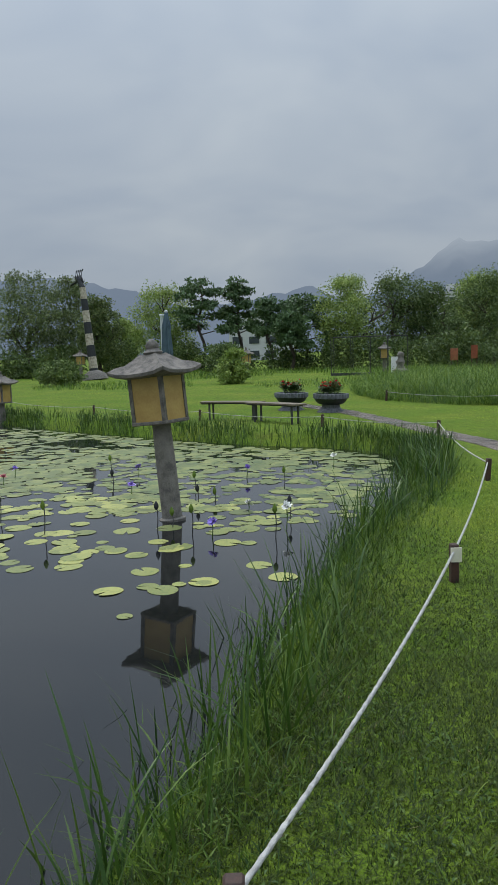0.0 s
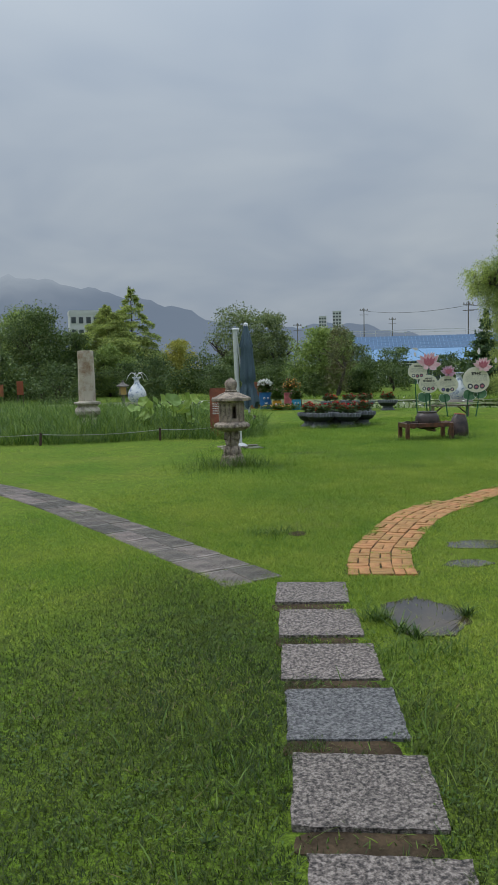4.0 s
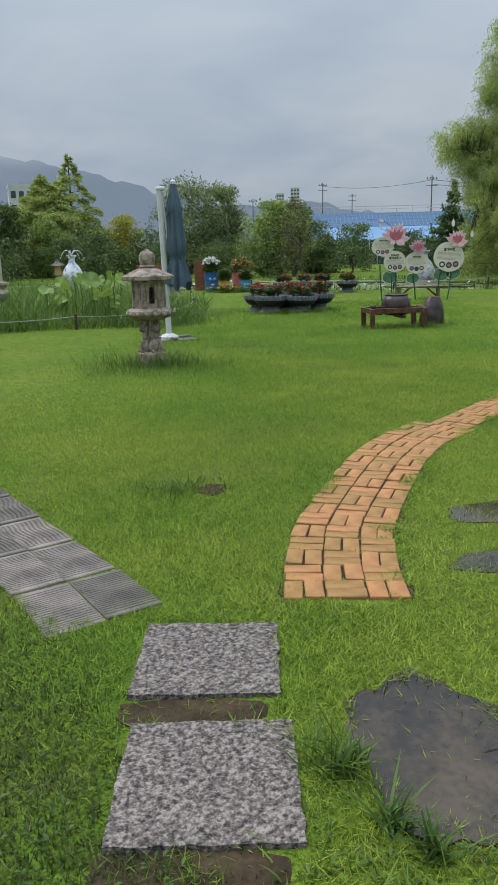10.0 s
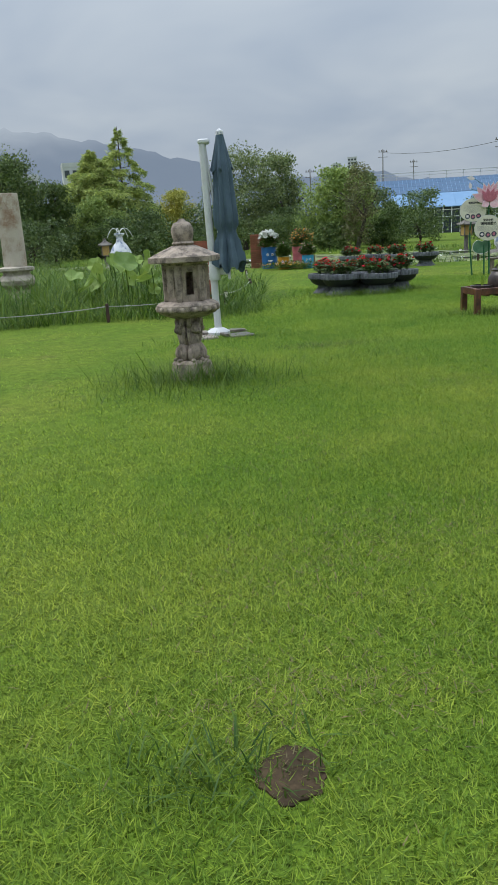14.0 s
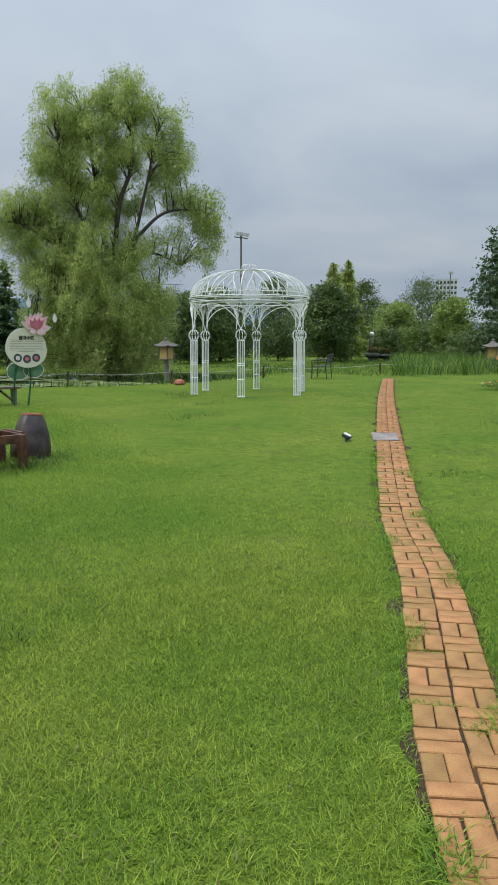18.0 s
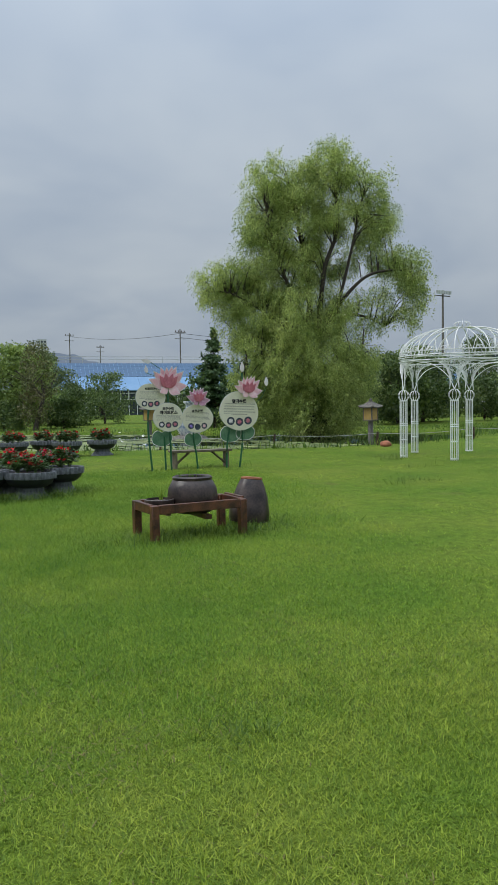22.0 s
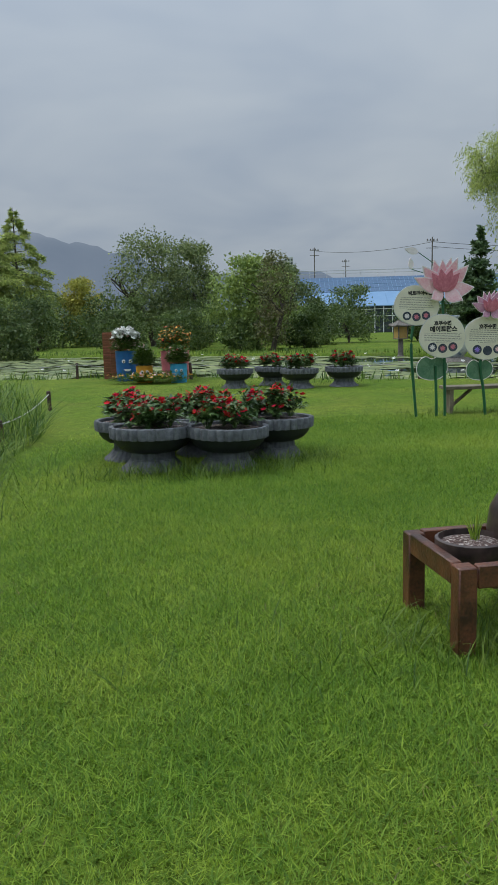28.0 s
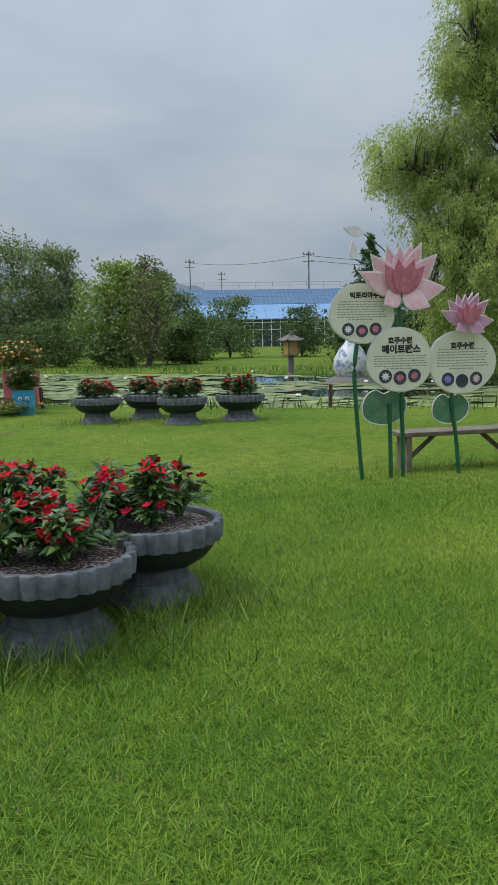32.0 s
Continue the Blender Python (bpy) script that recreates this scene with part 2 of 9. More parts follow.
M_CLOVER = mat("broad_weed_leaf", (0.040, 0.086, 0.011), (0.086, 0.148, 0.022), 0.45, 1.2, 0, 8, island=0.45, spec=0.3, through_light=0.2)
M_GRANITE = mat("granite", (0.300, 0.255, 0.222), (0.018, 0.014, 0.012), 0.8, 64, 1.0, 150, c3=(0.128, 0.104, 0.090), rand=0.14, bump_dist=0.012)
M_GRANITEBLUE = mat("blue_grey_granite", (0.195, 0.188, 0.184), (0.022, 0.022, 0.023), 0.8, 62, 1.0, 150, c3=(0.098, 0.095, 0.094), bump_dist=0.012)
M_LANTERN = mat("weathered_carved_stone", (0.40, 0.325, 0.255), (0.105, 0.084, 0.066), 0.95, 11, 0.9, 90, c3=(0.285, 0.228, 0.180))
M_STONE = mat("carved_stone", (0.52, 0.455, 0.37), (0.24, 0.20, 0.155), 0.9, 7, 0.7, 110, c3=(0.43, 0.375, 0.305))
M_PILLAR = mat("rust_stained_carved_stone", (0.56, 0.49, 0.40), (0.27, 0.165, 0.10), 0.9, 2.6, 0.7, 60, c3=(0.50, 0.43, 0.345))
M_LAMPPOST = mat("damp_lamp_post_stone", (0.235, 0.215, 0.185), (0.105, 0.097, 0.085), 0.9, 9, 0.9, 75, c3=(0.175, 0.160, 0.138))
M_DARKSTONE = mat("weathered_lamp_stone", (0.215, 0.190, 0.165), (0.085, 0.078, 0.070), 0.9, 12, 0.9, 70)
M_CONC = mat("ribbed_concrete", (0.245, 0.205, 0.168), (0.100, 0.083, 0.070), 0.42, 5, 0.4, 90, rand=0.45, c3=(0.172, 0.146, 0.122))
M_BRICK = mat("clay_paver", (0.395, 0.210, 0.070), (0.255, 0.122, 0.038), 0.8, 8, 0.5, 120, rand=0.2, island=0.12, c3=(0.330, 0.162, 0.054))
M_EARTH = mat("wet_earth", (0.082, 0.056, 0.033), (0.034, 0.024, 0.015), 0.95, 6, 0.9, 60, c3=(0.055, 0.039, 0.024), spec=0.1)
M_SOIL = mat("potting_soil", (0.028, 0.014, 0.011), (0.42, 0.38, 0.34), 0.9, 55, 0.8, 140, c3=(0.075, 0.036, 0.028))
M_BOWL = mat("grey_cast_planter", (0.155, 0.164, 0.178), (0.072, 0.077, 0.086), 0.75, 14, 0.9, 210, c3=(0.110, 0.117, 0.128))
# near-black: painted shade of planter undersides and screen holes; also truly dark parts
M_BOWLDARK = mat("dark_finish_and_shade", (0.022, 0.024, 0.029), (0.013, 0.015, 0.018), 0.55, 8, 0.3, 120)
M_WOOD = mat("red_stained_wood", (0.150, 0.052, 0.026), (0.036, 0.014, 0.009), 0.42, 9, 0.5, 70)
M_WOODGREY = mat("weathered_plank", (0.225, 0.180, 0.130), (0.110, 0.088, 0.066), 0.7, 9, 0.5, 80)
M_POST = mat("brown_post", (0.075, 0.034, 0.023), (0.035, 0.020, 0.015), 0.7, 12, 0.4, 80)
M_ROPE = mat("white_rope", (0.46, 0.455, 0.42), (0.30, 0.29, 0.27), 0.85, 30, 0.4, 200)
M_WHITE = mat("white_paint", (0.80, 0.80, 0.80), (0.70, 0.70, 0.69), 0.45, 6, 0.1, 60)
M_POLE = mat("pale_grey_metal", (0.60, 0.61, 0.61), (0.50, 0.50, 0.50), 0.4, 5, 0.1, 60)
M_STEEL = mat("dark_steel", (0.05, 0.05, 0.05), (0.03, 0.03, 0.03), 0.5, 8, 0.1, 60)
M_BLUECLOTH = mat("blue_grey_canvas", (0.075, 0.115, 0.15), (0.045, 0.075, 0.10), 0.85, 4, 0.2, 300)
M_REDCLOTH = mat("orange_red_canvas", (0.62, 0.10, 0.05), (0.48, 0.07, 0.035), 0.85, 4, 0.2, 300)
M_GLASSY = mat("amber_panel", (0.50, 0.34, 0.105), (0.40, 0.25, 0.07), 0.5, 4, 0.1, 40)
M_TERRA = mat("terracotta", (0.36, 0.125, 0.06), (0.24, 0.085, 0.045), 0.85, 7, 0.6, 80)
M_CLAYSCREEN = mat("red_brick_screen", (0.30, 0.105, 0.05), (0.17, 0.062, 0.035), 0.85, 5, 0.7, 60, rand=0.2)
M_JAR = mat("dark_glazed_clay", (0.075, 0.052, 0.045), (0.022, 0.016, 0.015), 0.32, 6, 0.15, 40, spec=0.35)
M_PINK = mat("pink_paint", (0.62, 0.17, 0.19), (0.50, 0.13, 0.15), 0.5, 6, 0.1, 60)
M_YELLOW = mat("yellow_paint", (0.75, 0.36, 0.03), (0.62, 0.28, 0.025), 0.5, 6, 0.1, 60)
M_BLUE = mat("blue_paint", (0.015, 0.13, 0.38), (0.012, 0.09, 0.28), 0.45, 6, 0.1, 60)
M_SKYBLUE = mat("light_blue_paint", (0.05, 0.38, 0.66), (0.04, 0.30, 0.56), 0.45, 6, 0.1, 60)
M_GREENP = mat("green_paint", (0.06, 0.45, 0.13), (0.05, 0.35, 0.10), 0.45, 6, 0.1, 60)
M_PALEPINK = mat("pale_pink_paint", (0.72, 0.47, 0.48), (0.62, 0.38, 0.40), 0.5, 6, 0.1, 60)
M_STEM = mat("green_metal", (0.02, 0.12, 0.05), (0.015, 0.085, 0.035), 0.4, 6, 0.1, 60)
M_CREAM = mat("cream_sign_board", (0.74, 0.70, 0.56), (0.66, 0.61, 0.48), 0.5, 4, 0.1, 60)
M_INK = mat("black_ink", (0.02, 0.018, 0.018), (0.03, 0.025, 0.025), 0.6, 6, 0, 60)
M_INKGREY = mat("grey_print", (0.28, 0.26, 0.22), (0.33, 0.30, 0.26), 0.6, 40, 0, 200)
M_PETAL = mat("pink_sign_petal", (0.80, 0.56, 0.59), (0.70, 0.33, 0.39), 0.5, 5, 0.1, 40, island=0.12)
M_PETALDEEP = mat("deep_pink_petal", (0.60, 0.20, 0.25), (0.44, 0.10, 0.15), 0.5, 9, 0.1, 40, island=0.15)
M_PETALEDGE = mat("white_petal_rim", (0.80, 0.74, 0.74), (0.70, 0.62, 0.63), 0.5, 9, 0.1, 40)
M_PURPLE = mat("purple_sign_petal", (0.42, 0.17, 0.28), (0.55, 0.32, 0.40), 0.5, 9, 0.1, 40, island=0.15)
M_LEAFSIGN = mat("green_sign_leaf", (0.05, 0.15, 0.08), (0.14, 0.25, 0.15), 0.35, 6, 0.2, 40)
M_PHOTO = mat("dark_photo", (0.02, 0.03, 0.05), (0.06, 0.07, 0.10), 0.4, 9, 0, 40)
M_IMPLEAF = mat("impatiens_leaf", (0.046, 0.102, 0.024), (0.088, 0.165, 0.042), 0.35, 6, 0.1, 40, island=0.4, through_light=0.15)
M_LOTUS = mat("lotus_leaf", (0.18, 0.28, 0.045), (0.25, 0.35, 0.07), 0.6, 3, 0.1, 20, rand=0.25, through_light=0.3)
M_RED = mat("red_petal", (0.60, 0.018, 0.030), (0.40, 0.010, 0.022), 0.8, 8, 0, 40, island=0.3, spec=0.1, through_light=0.2)
M_FLWHITE = mat("white_petal", (0.80, 0.80, 0.76), (0.70, 0.70, 0.66), 0.5, 8, 0, 40, island=0.15)
M_FLORANGE = mat("orange_petal", (0.70, 0.27, 0.04), (0.60, 0.16, 0.03), 0.5, 8, 0, 40, island=0.3)
M_FLVIOLET = mat("violet_petal", (0.30, 0.20, 0.62), (0.24, 0.14, 0.52), 0.5, 8, 0, 40, island=0.2)
M_BARK = mat("bark", (0.075, 0.058, 0.045), (0.045, 0.036, 0.03), 0.95, 10, 0.8, 60)
LEAF = {
    "dark": mat("dark_foliage", (0.058, 0.102, 0.024), (0.125, 0.182, 0.044), 0.6, 0.5, 0, 4, island=0.45, through_light=0.22),
    "light": mat("fresh_foliage", (0.173, 0.250, 0.056), (0.284, 0.372, 0.088), 0.6, 0.5, 0, 4, island=0.35, through_light=0.25),
    "olive": mat("olive_foliage", (0.082, 0.120, 0.036), (0.145, 0.190, 0.060), 0.6, 0.5, 0, 4, island=0.45, through_light=0.22),
    "grey": mat("grey_green_foliage", (0.120, 0.168, 0.055), (0.215, 0.272, 0.095), 0.6, 0.5, 0, 4, island=0.42, through_light=0.25),
    "brown": mat("brownish_foliage", (0.150, 0.132, 0.055), (0.130, 0.165, 0.048), 0.6, 0.7, 0, 4, island=0.45, through_light=0.2),
    "yellow": mat("yellow_green_foliage", (0.46, 0.42, 0.06), (0.32, 0.34, 0.06), 0.6, 0.7, 0, 4, island=0.3, through_light=0.25),
    "pine": mat("pine_needles", (0.050, 0.100, 0.038), (0.095, 0.158, 0.054), 0.6, 0.7, 0, 4, island=0.4, through_light=0.1),
    "willow": mat("willow_leaf", (0.300, 0.385, 0.104), (0.470, 0.545, 0.168), 0.55, 0.6, 0, 4, island=0.40, through_light=0.48),
    "redwood": mat("pale_feathery_needles", (0.270, 0.345, 0.085), (0.400, 0.460, 0.120), 0.6, 0.7, 0, 4, island=0.38, through_light=0.4),
    "bush": mat("shrub_leaf", (0.072, 0.122, 0.028), (0.138, 0.198, 0.048), 0.6, 0.7, 0, 4, island=0.45, through_light=0.2),
}
M_BLUEFILM = mat("blue_greenhouse_film", (0.17, 0.295, 0.46), (0.21, 0.335, 0.50), 0.7, 0.3, 0, 2, spec=0.2)
M_BLUEBAND = mat("dark_blue_film", (0.085, 0.145, 0.235), (0.11, 0.175, 0.27), 0.7, 0.3, 0, 2, spec=0.2)
M_APT = mat("apartment_wall", (0.55, 0.55, 0.56), (0.48, 0.48, 0.50), 0.8, 0.2, 0, 1)
M_PANE = mat("dark_window", (0.06, 0.07, 0.08), (0.04, 0.05, 0.06), 0.2, 0.5, 0, 2)
M_ORANGE = mat("rust_orange_panel", (0.30, 0.080, 0.032), (0.20, 0.055, 0.024), 0.8, 4, 0.2, 40)
M_PORCELAIN = mat("white_porcelain", (0.62, 0.64, 0.66), (0.18, 0.24, 0.36), 0.3, 3.5, 0, 9, c3=(0.66, 0.67, 0.68))

# ---- helpers of this scene ----


def sm(a, b, v):
    s = np.clip((np.asarray(v, float) - a) / (b - a), 0, 1)
    return s * s * (3 - 2 * s)


def spline(pts, n=8, closed=False):
    """Catmull-Rom through the points."""
    p = [np.array(q, float) for q in pts]
    out, k = [], len(p)
    for i in range(k if closed else k - 1):
        a, b, c, d = (p[(i + j) % k] if closed else p[min(max(i + j, 0), k - 1)] for j in (-1, 0, 1, 2))
        for s in np.arange(n) / n:
            out.append(0.5 * (2 * b + (c - a) * s + (2 * a - 5 * b + 4 * c - d) * s * s + (3 * b - a - 3 * c + d) * s ** 3))
    if not closed:
        out.append(p[-1])
    return np.array(out)


def line_distance(line, X, Y, closed=False):
    best = np.full(X.shape, 1e9)
    k = len(line)
    for i in range(k if closed else k - 1):
        a, b = line[i][:2], line[(i + 1) % k][:2]
        d = b - a
        s = np.clip(((X - a[0]) * d[0] + (Y - a[1]) * d[1]) / max(d @ d, 1e-9), 0, 1)
        best = np.minimum(best, np.hypot(X - a[0] - s * d[0], Y - a[1] - s * d[1]))
    return best


def depth_inside(poly, X, Y):
    """Metres from the outline, positive inside."""
    ins = np.zeros(X.shape, bool)
    k = len(poly)
    for i in range(k):
        (x0, y0), (x1, y1) = poly[i][:2], poly[(i + 1) % k][:2]
        if y0 != y1:
            ins ^= ((y0 > Y) != (y1 > Y)) & (X < (x1 - x0) * (Y - y0) / (y1 - y0) + x0)
    d = line_distance(poly, X, Y, True)
    return np.where(ins, d, -d)


POND_A = spline([(-1.75, 1.2), (-1.65, 3.2), (-1.95, 5.0), (-2.15, 7.0), (-2.1, 8.8), (-2.45, 11.0), (-3.1, 12.9), (-4.4, 13.7), (-6.2, 13.8), (-8.7, 14.6),
                 (-11.5, 15.4), (-16, 17.2), (-22, 19), (-27, 12), (-20, 0), (-10, -6), (-4, -5), (-2.4, -1.5)], 4, True)
POND_B = spline([(-5, 22.5), (-1.6, 21.3), (1.1, 21.3), (3.0, 21.0), (4.0, 23.5), (4.4, 26.6), (3.7, 31), (2.2, 34), (-1, 37), (-6, 40), (-9, 36), (-8, 28)], 4, True)
POND_C = spline([(-4, 40), (1.7, 37.4), (6.5, 36.4), (8.6, 35.2), (11.5, 32.6), (14.5, 30.6), (18, 29.4), (22, 30), (26, 32), (28, 36), (24, 41), (19, 44), (15.5, 46.5), (11, 51), (4, 55), (-4, 56), (-8, 48)], 4, True)
LEVEL_A, LEVEL_C = -0.26, 0.06


def rise(x, y):
    return 0.18 * sm(12, 32, 0.5 * np.asarray(x, float) + 0.87 * np.asarray(y, float))


def land(X, Y):
    """Height of the ground."""
    X, Y = np.asarray(X, float), np.asarray(Y, float)
    z = rise(X, Y) + 0.010 * np.sin(1.7 * X + 0.6 * Y) * np.sin(1.3 * Y - 0.4 * X) + 0.012 * np.sin(0.5 * X - 0.37 * Y)
    z = z - 1.1 * sm(-0.55, 0.9, depth_inside(POND_A, X, Y)) - 0.7 * sm(-0.4, 0.9, depth_inside(POND_C, X, Y))
    return z


def at(x, y, dz=0.0):
    return float(land(np.array([x]), np.array([y]))[0]) + dz


def raw_mesh(name, verts, faces, material, smooth=False):
    """A mesh from arrays; faces: an (n, k) array."""
    me = bpy.data.meshes.new(name)
    verts, faces = np.asarray(verts, np.float32), np.asarray(faces, np.int32)
    n, k = faces.shape
    me.vertices.add(len(verts)); me.vertices.foreach_set("co", verts.ravel())
    me.loops.add(n * k); me.loops.foreach_set("vertex_index", faces.ravel())
    me.polygons.add(n)
    me.polygons.foreach_set("loop_start", np.arange(0, n * k, k, dtype=np.int32))
    if smooth:
        me.polygons.foreach_set("use_smooth", np.ones(n, bool))
    me.update(calc_edges=True)
    me.materials.append(material)
    return me


def put(name, me, parent=None, label="", m=None):
    ob = new(name, me)
    if parent:
        ob.parent = parent
    if label:
        ob["label"] = label
    if m is not None:
        ob.matrix_basis = m
    return ob


def part(name, bm, material, parent, label="", smooth=True):
    me = bpy.data.meshes.new(name)
    bm.to_mesh(me)
    bm.free()
    me.materials.append(material)
    if smooth:
        me.polygons.foreach_set("use_smooth", np.ones(len(me.polygons), bool))
        me.set_sharp_from_angle(angle=radians(40))
    return put(name, me, parent, label)


def thing(name, m, label, category, group=""):
    ob = new(name)
    ob.empty_display_size = 0.1
    ob.matrix_basis = m
    return tagged(ob, label, category, group)


def box(bm, cx, cy, cz, sx, sy, sz, m=None, bevel=0.0):
    r = bmesh.ops.create_cube(bm, size=1.0)
    bmesh.ops.scale(bm, vec=(sx, sy, sz), verts=r["verts"])
    bmesh.ops.translate(bm, vec=(cx, cy, cz), verts=r["verts"])
    vs = r["verts"]
    if m is not None:
        bmesh.ops.transform(bm, matrix=m, verts=vs)
    if bevel:
        es = list({e for v in vs for e in v.link_edges})
        bmesh.ops.bevel(bm, geom=es, offset=bevel, segments=1, affect='EDGES')
    return bm


def B(*a, **k):
    return box(bmesh.new(), *a, **k)


def lathe(profile, seg=24, wobble=None, cap=False):
    """Turned body; profile: (radius, z) from bottom to top; wobble(angle, i): factor on the radius."""
    bm = bmesh.new()
    rings = []
    for i, (r, z) in enumerate(profile):
        rings.append([bm.verts.new((r * (wobble(2 * math.pi * k / seg, i) if wobble else 1) * math.cos(2 * math.pi * k / seg),
                                    r * (wobble(2 * math.pi * k / seg, i) if wobble else 1) * math.sin(2 * math.pi * k / seg), z)) for k in range(seg)])
    for a, b in zip(rings, rings[1:]):
        for k in range(seg):
            bm.faces.new((a[k], a[(k + 1) % seg], b[(k + 1) % seg], b[k]))
    bm.faces.new(rings[0][::-1])
    if cap or profile[-1][0] > 0:
        bm.faces.new(rings[-1])
    return bm


def tube(bm, pts, r, seg=8, r_end=None, close=False):
    """A round bar along points."""
    pts = [Vector(p) for p in pts]
    n = len(pts)
    rings = []
    up = Vector((0, 0, 1))
    for i, p in enumerate(pts):
        if close:
            d = pts[(i + 1) % n] - pts[i - 1]
        else:
            d = pts[min(i + 1, n - 1)] - pts[max(i - 1, 0)]
        d.normalize()
        a = d.cross(up)
        if a.length < 0.05:
            a = d.cross(Vector((1, 0, 0)))
        a.normalize()
        b = d.cross(a)
        rr = r if r_end is None else r + (r_end - r) * i / max(n - 1, 1)
        rings.append([bm.verts.new(p + rr * (math.cos(2 * math.pi * k / seg) * a + math.sin(2 * math.pi * k / seg) * b)) for k in range(seg)])
    pairs = list(zip(rings, rings[1:])) + ([(rings[-1], rings[0])] if close else [])
    for u, v in pairs:
        for k in range(seg):
            bm.faces.new((u[k], u[(k + 1) % seg], v[(k + 1) % seg], v[k]))
    if not close:
        bm.faces.new(rings[0][::-1])
        bm.faces.new(rings[-1])
    return bm


def T(pts, r, seg=8, r_end=None, close=False):
    return tube(bmesh.new(), pts, r, seg, r_end, close)


def fix(bm):
    bmesh.ops.recalc_face_normals(bm, faces=bm.faces)
    return bm


def slab_outline(bm, pts, z0, z1):
    """A flat plate with that outline from z0 to z1."""
    lo = [bm.verts.new((x, y, z0)) for x, y in pts]
    hi = [bm.verts.new((x, y, z1)) for x, y in pts]
    n = len(pts)
    bm.faces.new(lo[::-1]); bm.faces.new(hi)
    for i in range(n):
        bm.faces.new((lo[i], lo[(i + 1) % n], hi[(i + 1) % n], hi[i]))
    return bm


def blades(rng, x, y, z, length, width, lean, droop, segs):
    """Grass blades: arrays of roots and sizes. segs 1: a triangle, 2 or more: bent strips."""
    n = len(x)
    az = rng.uniform(0, 2 * np.pi, n)
    face = az + np.pi / 2 + rng.normal(0, 0.5, n)
    dx, dy = np.cos(az) * lean, np.sin(az) * lean
    wx, wy = np.cos(face) * width / 2, np.sin(face) * width / 2
    rows = []
    for k in range(segs + 1):
        s = k / segs
        off = s + droop * s * s
        px, py = x + dx * length * off, y + dy * length * off
        pz = z + length * (s - 0.45 * droop * s * s * 1.0)
        if k == segs:
            rows.append(np.stack([np.stack([px, py, pz], 1)], 1))
        else:
            f = (1 - 0.45 * s)
            rows.append(np.stack([np.stack([px - wx * f, py - wy * f, pz], 1), np.stack([px + wx * f, py + wy * f, pz], 1)], 1))
    v = np.concatenate(rows, 1)
    per = v.shape[1]
    base = (np.arange(n) * per)[:, None]
    tris = []
    for k in range(segs):
        a = 2 * k
        if k == segs - 1:
            tris.append(base + np.array([[a, a + 1, a + 2]]))
        else:
            tris.append(base + np.array([[a, a + 1, a + 3]]))
            tris.append(base + np.array([[a, a + 3, a + 2]]))
    return v.reshape(-1, 3), np.concatenate(tris, 0)


def merge(parts):
    vs, fs, o = [], [], 0
    for v, f in parts:
        vs.append(v); fs.append(f + o); o += len(v)
    return np.concatenate(vs), np.concatenate(fs)

# ---- ground, water, distance ----


def axis(lo, hi, step, far, growth=1.22):
    mid = list(np.arange(lo, hi + 1e-6, step))
    out, d = [], step
    v = hi
    while v < far:
        d *= growth
        v += d
        out.append(v)
    left, d, v = [], step, lo
    while v > -far:
        d *= growth
        v -= d
        left.append(v)
    return np.array(left[::-1] + mid + out)


def build_ground():
    xs, ys = axis(-28, 30, 0.38, 2600), axis(-6, 58, 0.38, 2600)
    X, Y = np.meshgrid(xs, ys)
    Z = land(X, Y)
    v = np.stack([X.ravel(), Y.ravel(), Z.ravel()], 1)
    nx, ny = len(xs), len(ys)
    i = (np.arange(ny - 1)[:, None] * nx + np.arange(nx - 1)[None, :]).ravel()
    f = np.stack([i, i + 1, i + nx + 1, i + nx], 1)
    tagged(put("ground", raw_mesh("ground", v, f, M_LAWN, True)), "mown green lawn of fine grass around the ponds", "lawn", kind="structure")


build_ground()


def build_water(name, poly, level, label):
    c = poly.mean(0)
    outer = [(p - c) * 1.0 + c + (p - c) / np.linalg.norm(p - c) * 0.5 for p in poly]
    bm = bmesh.new()
    vs = [bm.verts.new((x, y, level)) for x, y in outer]
    es = [bm.edges.new((vs[i], vs[(i + 1) % len(vs)])) for i in range(len(vs))]
    bmesh.ops.triangle_fill(bm, edges=es, use_beauty=True)
    for f in bm.faces:
        if f.normal.z < 0:
            f.normal_flip()
    ob = part(name, bm, M_WATER, None, smooth=False)
    tagged(ob, label, "pond", kind="structure")


build_water("water", POND_A, LEVEL_A, "still dark pond water mirroring the grey sky")
build_water("water", POND_C, LEVEL_C, "pond water almost covered with floating lily pads")


